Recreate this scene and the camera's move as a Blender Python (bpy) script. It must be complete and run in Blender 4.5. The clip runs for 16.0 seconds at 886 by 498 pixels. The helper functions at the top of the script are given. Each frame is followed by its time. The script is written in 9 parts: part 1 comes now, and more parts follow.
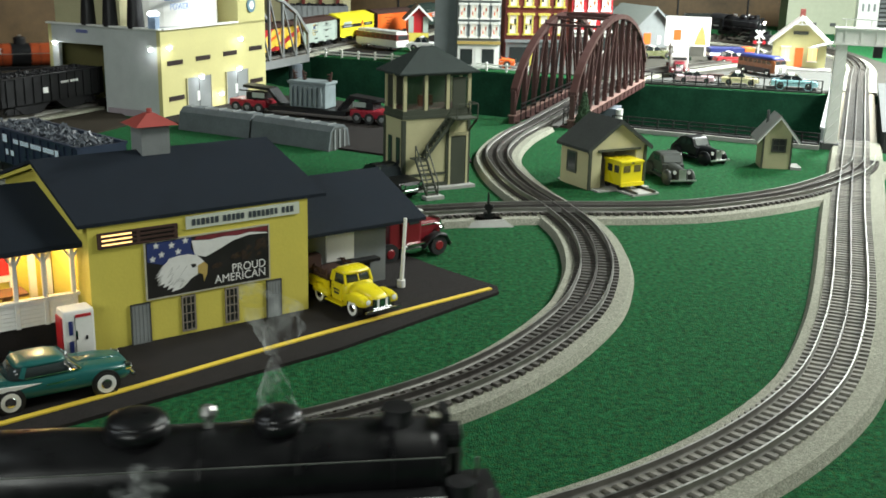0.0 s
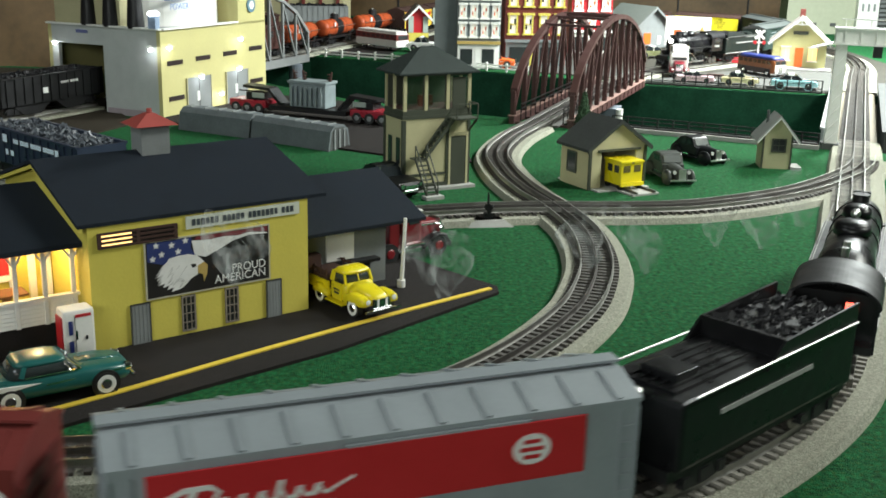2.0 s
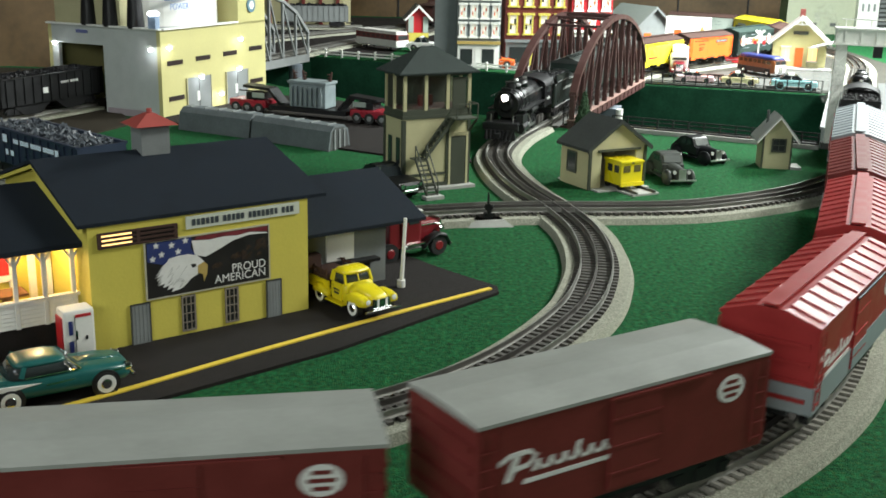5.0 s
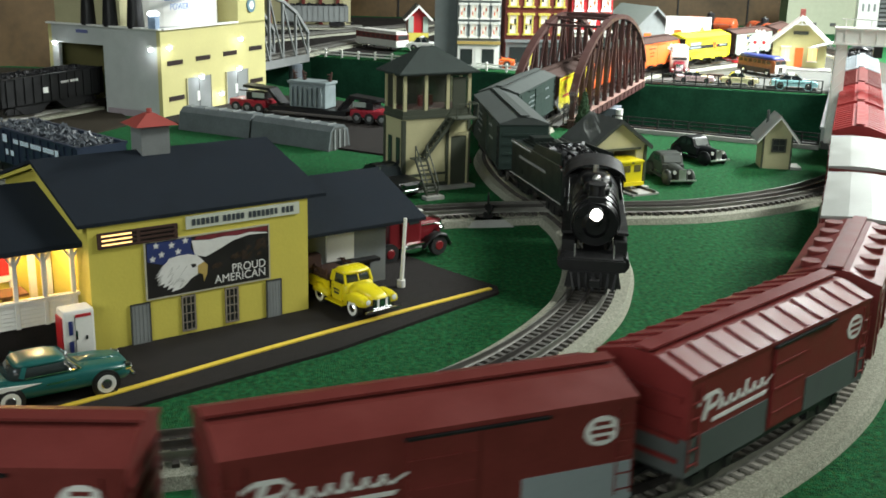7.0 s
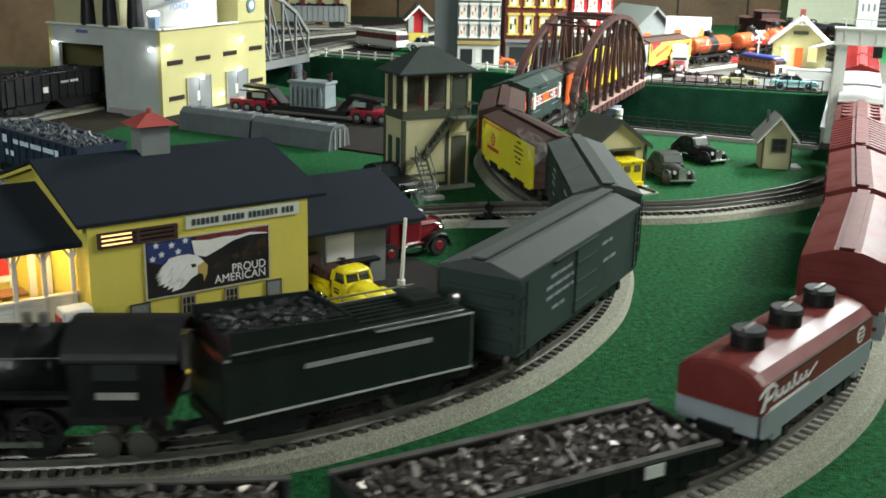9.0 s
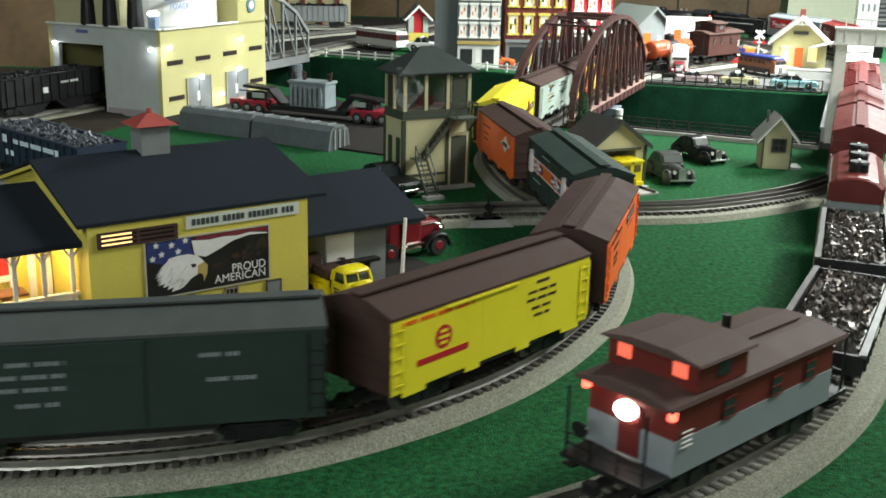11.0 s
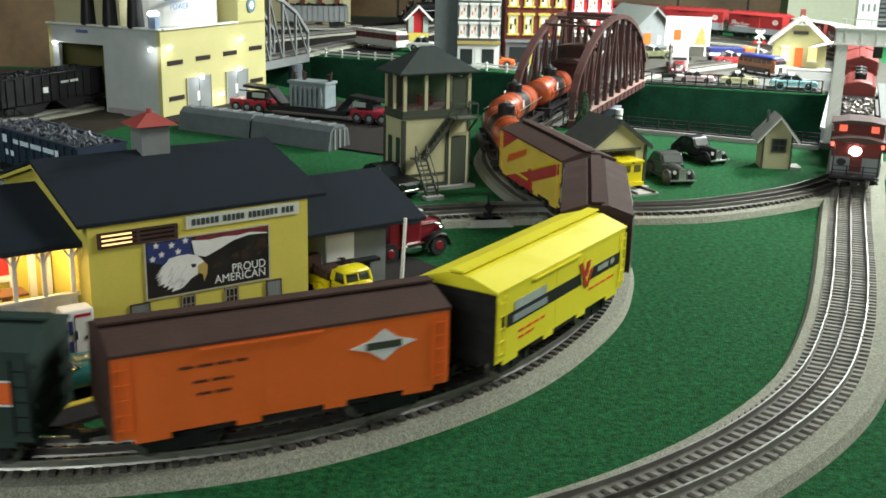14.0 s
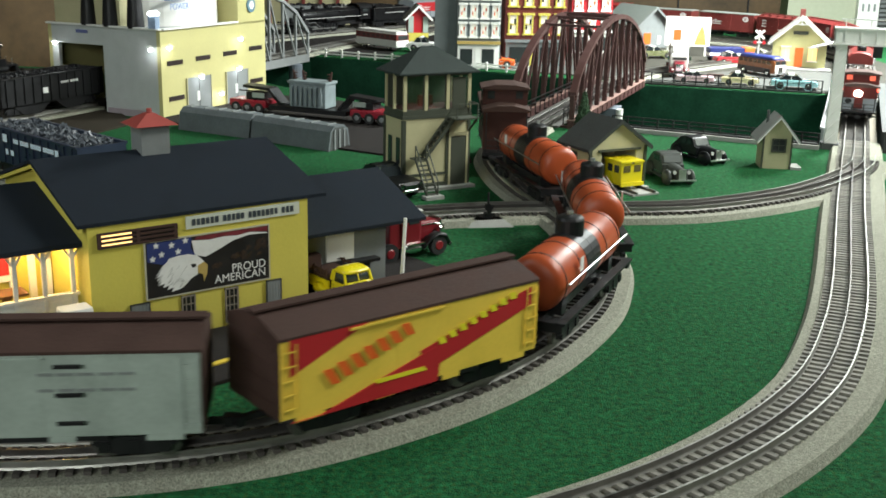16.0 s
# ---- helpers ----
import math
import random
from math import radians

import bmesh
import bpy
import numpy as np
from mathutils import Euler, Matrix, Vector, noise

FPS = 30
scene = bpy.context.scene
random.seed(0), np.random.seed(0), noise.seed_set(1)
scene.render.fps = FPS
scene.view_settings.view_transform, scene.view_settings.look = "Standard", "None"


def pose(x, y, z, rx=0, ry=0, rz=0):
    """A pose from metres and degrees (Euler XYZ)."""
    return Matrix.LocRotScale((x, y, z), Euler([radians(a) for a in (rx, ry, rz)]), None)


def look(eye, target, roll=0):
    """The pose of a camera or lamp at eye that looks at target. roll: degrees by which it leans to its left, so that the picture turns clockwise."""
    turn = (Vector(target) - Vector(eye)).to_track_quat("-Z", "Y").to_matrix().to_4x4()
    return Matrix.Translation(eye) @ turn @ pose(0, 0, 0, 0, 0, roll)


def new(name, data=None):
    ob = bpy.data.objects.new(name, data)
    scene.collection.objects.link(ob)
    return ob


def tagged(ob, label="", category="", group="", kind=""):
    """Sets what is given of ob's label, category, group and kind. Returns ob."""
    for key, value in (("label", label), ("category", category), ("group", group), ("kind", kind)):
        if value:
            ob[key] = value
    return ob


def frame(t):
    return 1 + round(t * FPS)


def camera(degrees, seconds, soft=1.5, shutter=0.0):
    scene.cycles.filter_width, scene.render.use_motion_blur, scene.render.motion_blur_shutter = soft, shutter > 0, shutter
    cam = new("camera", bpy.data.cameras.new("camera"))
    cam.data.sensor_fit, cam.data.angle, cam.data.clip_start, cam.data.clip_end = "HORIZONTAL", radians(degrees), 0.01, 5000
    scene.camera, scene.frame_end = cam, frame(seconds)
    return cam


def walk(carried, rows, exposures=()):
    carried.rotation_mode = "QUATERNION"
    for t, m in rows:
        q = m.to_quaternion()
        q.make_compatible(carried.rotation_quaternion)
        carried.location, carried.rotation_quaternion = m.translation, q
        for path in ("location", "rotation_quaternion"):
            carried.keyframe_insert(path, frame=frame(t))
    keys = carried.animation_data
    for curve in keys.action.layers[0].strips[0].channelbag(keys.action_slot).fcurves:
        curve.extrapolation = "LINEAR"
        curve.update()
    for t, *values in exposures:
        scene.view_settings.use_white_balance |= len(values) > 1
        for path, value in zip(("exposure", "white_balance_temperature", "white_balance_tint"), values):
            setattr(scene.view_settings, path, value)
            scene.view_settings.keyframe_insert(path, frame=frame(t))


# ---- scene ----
SECONDS = 16.0
EYE = (0.0, 0.0, 0.3285)
PITCH = 0.2787
cam = camera(44.1, SECONDS, soft=1.7, shutter=0.3)
VIEW = look(EYE, (0, math.cos(PITCH), EYE[2] - math.sin(PITCH)), 1.427)
walk(cam, [(0, VIEW), (SECONDS, VIEW)])
scene.view_settings.exposure = 0.0

# ---- light: a dim indoor room with ceiling lamps and an added front fill ----
world = bpy.data.worlds.new("room_dark")
scene.world = world
world.use_nodes = True
world.node_tree.nodes["Background"].inputs[0].default_value = (0.6, 0.8, 1.0, 1)
world.node_tree.nodes["Background"].inputs[1].default_value = 0.004


def area_lamp(name, eye, target, sx, sy, watts, colour, beam=180):
    data = bpy.data.lights.new(name, "AREA")
    data.shape, data.size, data.size_y, data.energy, data.color = "RECTANGLE", sx, sy, watts, colour
    data.spread = radians(beam)   # a shaded lamp throws a narrower beam
    ob = new(name, data)
    ob.matrix_world = look(eye, target)
    return ob


def point_lamp(name, place, watts, colour, radius=0.008):
    data = bpy.data.lights.new(name, "POINT")
    data.energy, data.color, data.shadow_soft_size = watts, colour, radius
    ob = new(name, data)
    ob.location = place
    return ob


area_lamp("ceiling_lamp_back", (1.45, 2.75, 1.12), (1.05, 2.85, 0), 0.9, 0.4, 99, (0.93, 1.0, 0.97), 145)
# low fill behind the camera, added to brighten surfaces that face it
area_lamp("ceiling_lamp_front", (-0.7, -1.4, 0.80), (-0.35, 1.0, 0), 1.2, 0.5, 20.5, (0.94, 1.0, 0.94))
area_lamp("ceiling_lamp_side", (1.60, 1.28, 1.38), (0.75, 1.62, 0), 1.0, 0.4, 33, (0.96, 1.0, 0.93), 140)
area_lamp("ceiling_lamp_left", (-1.5, 0.2, 1.5), (-0.45, 1.25, 0), 0.9, 0.4, 9.5, (0.88, 0.97, 1.0))

# ---- materials ----
MATS = {}


def mat(name, colour, rough=0.6, metal=0.0, vary=0.15, scale=60.0, bump=0.0, bump_scale=400.0, glow=0.0, coat=0.0, trans=0.0, per_piece=0.0, spec=0.5, tint=None, fine=0.0):
    if name in MATS:
        return MATS[name]
    m = bpy.data.materials.new(name)
    m.use_nodes = True
    nt = m.node_tree
    b = nt.nodes["Principled BSDF"]
    b.inputs["Roughness"].default_value = rough
    b.inputs["Metallic"].default_value = metal
    b.inputs["Specular IOR Level"].default_value = spec
    b.inputs["Coat Weight"].default_value = coat
    b.inputs["Transmission Weight"].default_value = trans
    co = nt.nodes.new("ShaderNodeTexCoord")
    n1 = nt.nodes.new("ShaderNodeTexNoise")
    n1.inputs["Scale"].default_value, n1.inputs["Detail"].default_value = scale, 3
    n2 = nt.nodes.new("ShaderNodeTexNoise")
    n2.inputs["Scale"].default_value, n2.inputs["Detail"].default_value = scale * 9, 2
    for n in (n1, n2):
        nt.links.new(co.outputs["Object"], n.inputs["Vector"])
    add = nt.nodes.new("ShaderNodeMath")
    add.operation = "MULTIPLY_ADD"
    nt.links.new(n2.outputs["Fac"], add.inputs[0])
    add.inputs[1].default_value = 0.5
    nt.links.new(n1.outputs["Fac"], add.inputs[2])
    ramp = nt.nodes.new("ShaderNodeMapRange")
    ramp.inputs["From Min"].default_value, ramp.inputs["From Max"].default_value = 0.45, 1.05
    ramp.inputs["To Min"].default_value, ramp.inputs["To Max"].default_value = 1 - vary, 1 + vary
    nt.links.new(add.outputs[0], ramp.inputs["Value"])
    mul = nt.nodes.new("ShaderNodeVectorMath")
    mul.operation = "SCALE"
    mul.inputs[0].default_value = colour[:3]
    fac = ramp.outputs[0]
    if per_piece:
        info = nt.nodes.new("ShaderNodeObjectInfo")
        pr = nt.nodes.new("ShaderNodeMapRange")
        pr.inputs["To Min"].default_value, pr.inputs["To Max"].default_value = 1 - per_piece, 1 + per_piece
        nt.links.new(info.outputs["Random"], pr.inputs["Value"])
        pm = nt.nodes.new("ShaderNodeMath")
        pm.operation = "MULTIPLY"
        nt.links.new(fac, pm.inputs[0])
        nt.links.new(pr.outputs[0], pm.inputs[1])
        fac = pm.outputs[0]
    nt.links.new(fac, mul.inputs["Scale"])
    col = mul.outputs[0]
    if tint:
        # specks of a second pile colour, and a fine light-dark pile
        tn = nt.nodes.new("ShaderNodeTexNoise")
        tn.inputs["Scale"].default_value, tn.inputs["Detail"].default_value = scale * 3.1, 4
        nt.links.new(co.outputs["Object"], tn.inputs["Vector"])
        tr = nt.nodes.new("ShaderNodeMapRange")
        tr.inputs["From Min"].default_value, tr.inputs["From Max"].default_value = 0.50, 0.66
        nt.links.new(tn.outputs["Fac"], tr.inputs["Value"])
        tm = nt.nodes.new("ShaderNodeMix")
        tm.data_type = "RGBA"
        tm.inputs["B"].default_value = (*tint, 1)
        nt.links.new(tr.outputs[0], tm.inputs["Factor"])
        nt.links.new(col, tm.inputs["A"])
        fn = nt.nodes.new("ShaderNodeTexNoise")
        fn.inputs["Scale"].default_value, fn.inputs["Detail"].default_value = scale * 1.9, 5
        nt.links.new(co.outputs["Object"], fn.inputs["Vector"])
        fr_ = nt.nodes.new("ShaderNodeMapRange")
        fr_.inputs["From Min"].default_value, fr_.inputs["From Max"].default_value = 0.34, 0.66
        fr_.inputs["To Min"].default_value, fr_.inputs["To Max"].default_value = 1 - fine, 1 + fine
        nt.links.new(fn.outputs["Fac"], fr_.inputs["Value"])
        fm = nt.nodes.new("ShaderNodeVectorMath")
        fm.operation = "SCALE"
        nt.links.new(tm.outputs["Result"], fm.inputs[0])
        nt.links.new(fr_.outputs[0], fm.inputs["Scale"])
        col = fm.outputs[0]
    nt.links.new(col, b.inputs["Base Color"])
    rr = nt.nodes.new("ShaderNodeMapRange")
    rr.inputs["From Min"].default_value, rr.inputs["From Max"].default_value = 0.3, 0.7
    rr.inputs["To Min"].default_value, rr.inputs["To Max"].default_value = max(0.02, rough - 0.08), min(1, rough + 0.08)
    nt.links.new(n1.outputs["Fac"], rr.inputs["Value"])
    nt.links.new(rr.outputs[0], b.inputs["Roughness"])
    if bump:
        nb = nt.nodes.new("ShaderNodeTexNoise")
        nb.inputs["Scale"].default_value, nb.inputs["Detail"].default_value = bump_scale, 3
        nt.links.new(co.outputs["Object"], nb.inputs["Vector"])
        bn = nt.nodes.new("ShaderNodeBump")
        bn.inputs["Strength"].default_value, bn.inputs["Distance"].default_value = bump, 0.002
        nt.links.new(nb.outputs["Fac"], bn.inputs["Height"])
        nt.links.new(bn.outputs[0], b.inputs["Normal"])
    if glow:
        b.inputs["Emission Color"].default_value = (*colour[:3], 1)
        b.inputs["Emission Strength"].default_value = glow
    MATS[name] = m
    return m


GRASS = mat("grass_mat", (0.011, 0.088, 0.031), 0.95, vary=0.45, scale=110, bump=1.0, bump_scale=700, spec=0.08, tint=(0.030, 0.085, 0.024), fine=0.40)
BANK = mat("green_fabric", (0.012, 0.054, 0.030), 0.95, vary=0.35, scale=20, bump=0.8, bump_scale=500, spec=0.08)
BALLAST = mat("grey_roadbed", (0.34, 0.34, 0.275), 0.95, vary=0.22, scale=300, bump=0.7, bump_scale=1500, spec=0.15, tint=(0.19, 0.19, 0.155), fine=0.22)
ASPHALT = mat("dark_asphalt", (0.022, 0.019, 0.018), 0.92, vary=0.3, scale=60, bump=0.5, bump_scale=1200, spec=0.15)
STREET = mat("town_street", (0.065, 0.066, 0.060), 0.8, vary=0.2, scale=30, bump=0.3)
TIE = mat("tie_brown", (0.060, 0.054, 0.047), 0.75, vary=0.3, scale=200, per_piece=0.25)
TIE_GREY = mat("tie_weathered", (0.20, 0.19, 0.165), 0.8, vary=0.3, scale=200, per_piece=0.25)
RAIL = mat("nickel_rail", (0.36, 0.355, 0.33), 0.50, 1.0, vary=0.12, scale=80)
RAIL_DARK = mat("blackened_rail", (0.20, 0.19, 0.18), 0.45, 0.95, vary=0.2, scale=80)
YELLOW_WALL = mat("yellow_wall", (0.58, 0.50, 0.085), 0.75, vary=0.05, scale=30, bump=0.1)
ROOF = mat("slate_blue_roof", (0.017, 0.022, 0.030), 0.9, vary=0.18, scale=60, bump=0.5, bump_scale=1500, spec=0.10)
CREAM = mat("cream_wall", (0.44, 0.41, 0.24), 0.7, vary=0.08, scale=40, bump=0.1)
WHITE = mat("white_paint", (0.78, 0.78, 0.74), 0.55, vary=0.06, scale=40)
GREY = mat("grey_paint", (0.20, 0.215, 0.215), 0.6, vary=0.12, scale=50)
DARKGREY = mat("dark_grey_paint", (0.055, 0.06, 0.058), 0.6, vary=0.2, scale=50)
BLACK = mat("black_plastic", (0.011, 0.011, 0.012), 0.45, vary=0.25, scale=80, spec=0.35)
LOCO = mat("loco_black", (0.007, 0.007, 0.008), 0.34, 0.0, vary=0.2, scale=80, spec=0.34)
STEEL = mat("bare_steel", (0.45, 0.45, 0.44), 0.35, 0.9, vary=0.2, scale=120)
SILVER = mat("silver_paint", (0.42, 0.44, 0.44), 0.45, 0.3, vary=0.12, scale=60)
BRIDGE = mat("maroon_girder", (0.060, 0.024, 0.021), 0.5, vary=0.2, scale=60)
OLIVE = mat("olive_trim", (0.045, 0.052, 0.035), 0.65, vary=0.15, scale=60)
GLASS = mat("dark_window_glass", (0.03, 0.035, 0.035), 0.08, vary=0.05)
COAL = mat("coal_load", (0.014, 0.014, 0.016), 0.5, vary=0.5, scale=150, spec=0.3)
SCRAP = mat("scrap_metal", (0.060, 0.050, 0.043), 0.45, 0.4, vary=0.6, scale=90)
YELLOW_LINE = mat("yellow_line_paint", (0.72, 0.52, 0.05), 0.7, vary=0.12, scale=150)
YELLOW = mat("bright_yellow", (0.75, 0.62, 0.015), 0.32, vary=0.05, scale=40, coat=0.2)
CARYELLOW = mat("reefer_yellow", (0.78, 0.69, 0.03), 0.45, vary=0.05, scale=40)
ORANGE = mat("car_orange", (0.80, 0.135, 0.020), 0.45, vary=0.06, scale=40)
TANKORANGE = mat("tank_orange", (0.38, 0.070, 0.022), 0.36, spec=0.35, vary=0.06, scale=40)
MAROON = mat("maroon_red", (0.150, 0.029, 0.026), 0.38, vary=0.14, scale=40, spec=0.24)
CARRED = mat("car_red", (0.31, 0.030, 0.030), 0.38, vary=0.12, scale=40, spec=0.24)
BRIGHTRED = mat("bright_red", (0.46, 0.022, 0.028), 0.35, vary=0.06, scale=40)
CARGREY = mat("car_grey", (0.26, 0.29, 0.31), 0.42, vary=0.07, scale=40)
PALEGREY = mat("pale_grey_green", (0.35, 0.41, 0.365), 0.55, vary=0.18, scale=40)
DKGREEN = mat("car_dark_green", (0.028, 0.046, 0.040), 0.65, vary=0.12, scale=40, spec=0.2)
ROOFBROWN = mat("roof_brown", (0.062, 0.035, 0.029), 0.75, vary=0.15, scale=50, bump=0.2, spec=0.18)
TEAL = mat("teal_car_paint", (0.010, 0.100, 0.092), 0.34, vary=0.04, coat=0.15)
CHROME = mat("chrome", (0.75, 0.75, 0.75), 0.12, 1.0, vary=0.04)
TYRE = mat("black_rubber", (0.015, 0.015, 0.015), 0.7, vary=0.1)
LIT = mat("lit_warm_panel", (1.0, 0.62, 0.22), 0.5, glow=2.2, vary=0.02)
LAMPW = mat("lit_lamp_white", (0.90, 0.97, 1.0), 0.4, glow=14.0, vary=0.0)
LAMPWARM = mat("lit_headlight", (1.0, 0.92, 0.80), 0.4, glow=15.0, vary=0.0)
LAMPRED = mat("lit_red_lens", (1.0, 0.10, 0.06), 0.4, glow=4.5, vary=0.0)
WOODPANEL = mat("brown_wood_panel", (0.085, 0.050, 0.019), 0.5, vary=0.45, scale=6)
PLASTER = mat("plaster", (0.45, 0.44, 0.40), 0.9, vary=0.05, scale=5)
BLUEDK = mat("navy_blue", (0.02, 0.03, 0.14), 0.4, vary=0.1)
CONCRETE = mat("concrete_grey", (0.33, 0.33, 0.31), 0.85, vary=0.15, scale=50, bump=0.3)
BRICKRED = mat("brick_red", (0.17, 0.035, 0.028), 0.8, vary=0.15, scale=60)
TREEGREEN = mat("pine_needles", (0.03, 0.065, 0.03), 0.9, vary=0.4, scale=200)
REDCAP = mat("faded_red", (0.33, 0.055, 0.045), 0.6, vary=0.1)


def smoke_material():
    m = bpy.data.materials.new("thin_smoke")
    m.use_nodes = True
    nt = m.node_tree
    b = nt.nodes["Principled BSDF"]
    b.inputs["Base Color"].default_value = (0.75, 0.78, 0.76, 1)
    b.inputs["Roughness"].default_value = 1.0
    b.inputs["Specular IOR Level"].default_value = 0.0
    co = nt.nodes.new("ShaderNodeTexCoord")
    n = nt.nodes.new("ShaderNodeTexNoise")
    n.inputs["Scale"].default_value, n.inputs["Detail"].default_value, n.inputs["Distortion"].default_value = 85.0, 5, 0.8
    nt.links.new(co.outputs["Object"], n.inputs["Vector"])
    r = nt.nodes.new("ShaderNodeMapRange")
    r.inputs["From Min"].default_value, r.inputs["From Max"].default_value = 0.45, 0.76
    r.inputs["To Min"].default_value, r.inputs["To Max"].default_value = 0.0, 0.30
    nt.links.new(n.outputs["Fac"], r.inputs["Value"])
    nt.links.new(r.outputs[0], b.inputs["Alpha"])
    return m


SMOKE = smoke_material()


# ---- mesh helpers ----
class Shape:
    """Collects simple solids into one bmesh."""

    def __init__(self):
        self.bm = bmesh.new()

    def box(self, x, y, z, sx, sy, sz, rz=0.0, rx=0.0, ry=0.0, bevel=0.0):
        r = bmesh.ops.create_cube(self.bm, size=1.0, matrix=pose(x, y, z, rx, ry, rz) @ Matrix.Diagonal((sx, sy, sz, 1)))
        if bevel:
            es = {e for v in r["verts"] for e in v.link_edges}
            bmesh.ops.bevel(self.bm, geom=list(es), offset=bevel, segments=2, profile=0.6, affect="EDGES")
        return self

    def rod(self, a, b, r, r2=None, seg=12):
        a, b = Vector(a), Vector(b)
        d = b - a
        m = Matrix.Translation((a + b) / 2) @ d.to_track_quat("Z", "Y").to_matrix().to_4x4()
        bmesh.ops.create_cone(self.bm, cap_ends=True, segments=seg, radius1=r, radius2=r if r2 is None else r2, depth=d.length, matrix=m)
        return self

    def bar(self, a, b, w, h):
        a, b = Vector(a), Vector(b)
        d = b - a
        m = Matrix.Translation((a + b) / 2) @ d.to_track_quat("X", "Z").to_matrix().to_4x4()
        bmesh.ops.create_cube(self.bm, size=1.0, matrix=m @ Matrix.Diagonal((d.length, w, h, 1)))
        return self

    def ball(self, x, y, z, rx, ry=None, rz=None, seg=14):
        bmesh.ops.create_uvsphere(self.bm, u_segments=seg, v_segments=max(6, seg // 2), radius=1.0,
                                  matrix=pose(x, y, z) @ Matrix.Diagonal((rx, ry or rx, rz or rx, 1)))
        return self

    def prism(self, outline, a, b, axis="x"):
        """Extrudes a closed outline of (u, v) from a to b along an axis: x -> (y, z), y -> (x, z), z -> (x, y)."""
        def put(u, v, w):
            return {"x": (w, u, v), "y": (u, w, v), "z": (u, v, w)}[axis]
        lo = [self.bm.verts.new(put(u, v, a)) for u, v in outline]
        hi = [self.bm.verts.new(put(u, v, b)) for u, v in outline]
        n = len(outline)
        fs = [self.bm.faces.new(lo), self.bm.faces.new(hi[::-1])]
        for i in range(n):
            fs.append(self.bm.faces.new((lo[i], lo[(i + 1) % n], hi[(i + 1) % n], hi[i])))
        bmesh.ops.recalc_face_normals(self.bm, faces=fs)
        return self

    def loft(self, rings, caps=True):
        """Skins a list of closed rings of equal length."""
        vs = [[self.bm.verts.new(p) for p in ring] for ring in rings]
        n = len(vs[0])
        fs = []
        for a, b in zip(vs, vs[1:]):
            for i in range(n):
                fs.append(self.bm.faces.new((a[i], a[(i + 1) % n], b[(i + 1) % n], b[i])))
        if caps:
            fs.append(self.bm.faces.new(vs[0][::-1]))
            fs.append(self.bm.faces.new(vs[-1]))
        bmesh.ops.recalc_face_normals(self.bm, faces=fs)
        return self

    def mesh(self, name, material, smooth=False):
        me = bpy.data.meshes.new(name)
        self.bm.to_mesh(me)
        self.bm.free()
        if material:
            me.materials.append(material)
        if smooth:
            for p in me.polygons:
                p.use_smooth = True
        return me


def part(name, shape, material, parent=None, label="", smooth=False, m=None):
    ob = new(name, shape.mesh(name, material, smooth))
    if parent:
        ob.parent = parent
    if m is not None:
        ob.matrix_basis = m
    if label:
        ob["label"] = label
    return ob


def thing(name, m, label, category, group="", kind=""):
    ob = new(name)
    ob.empty_display_size = 0.02
    ob.matrix_basis = m
    return tagged(ob, label, category, group, kind)


# ---- the two track loops and the branch ----
def glide(ctrl, step=0.01, closed=False):
    """Points at even steps along a smooth curve through ctrl."""
    P = np.array(ctrl, float)
    n = len(P)
    out = []
    for i in (range(n) if closed else range(n - 1)):
        p1, p2 = P[i], P[(i + 1) % n]
        p0 = P[(i - 1) % n] if closed or i > 0 else 2 * p1 - p2
        p3 = P[(i + 2) % n] if closed or i < n - 2 else 2 * p2 - p1
        t1 = np.linalg.norm(p1 - p0) ** 0.5
        t2 = t1 + np.linalg.norm(p2 - p1) ** 0.5
        t3 = t2 + np.linalg.norm(p3 - p2) ** 0.5
        for t in np.linspace(t1, t2, max(4, int(np.linalg.norm(p2 - p1) / step * 2)), endpoint=False):
            a1 = (t1 - t) / t1 * p0 + t / t1 * p1
            a2 = (t2 - t) / (t2 - t1) * p1 + (t - t1) / (t2 - t1) * p2
            a3 = (t3 - t) / (t3 - t2) * p2 + (t - t2) / (t3 - t2) * p3
            b1 = (t2 - t) / t2 * a1 + t / t2 * a2
            b2 = (t3 - t) / (t3 - t1) * a2 + (t - t1) / (t3 - t1) * a3
            out.append((t2 - t) / (t2 - t1) * b1 + (t - t1) / (t2 - t1) * b2)
    out.append(P[0] if closed else P[-1])
    out = np.array(out)
    run = np.r_[0, np.cumsum(np.linalg.norm(np.diff(out, axis=0), axis=1))]
    s = np.arange(0, run[-1], step)
    return np.c_[np.interp(s, run, out[:, 0]), np.interp(s, run, out[:, 1])]


STEP = 0.01
ARC_C, ARC_R = np.array((-0.2644, 1.1183)), 0.6526
DIR_A = np.array((0.3428, 0.9394))
START_A = ARC_C + ARC_R * np.array((0.9394, -0.3428))
OUTER = [(-1.52, 1.9), (-1.55, 1.4), (-1.35, 0.85), (-0.95, 0.54), (-0.55, 0.468)]
OUTER += [tuple(ARC_C + ARC_R * np.array((math.cos(radians(a)), math.sin(radians(a))))) for a in (-95, -80, -65, -50, -35)]
OUTER += [tuple(START_A + d * DIR_A) for d in (0.0, 0.5, 1.0, 1.5, 2.0, 2.3)]
OUTER += [(1.19, 3.33), (1.15, 3.63), (0.99, 3.87), (0.75, 4.05), (0.45, 4.30), (0.02, 4.30), (-0.20, 3.98), (-0.40, 3.70), (-0.70, 3.22), (-1.05, 2.87), (-1.48, 2.66), (-1.74, 2.28)]
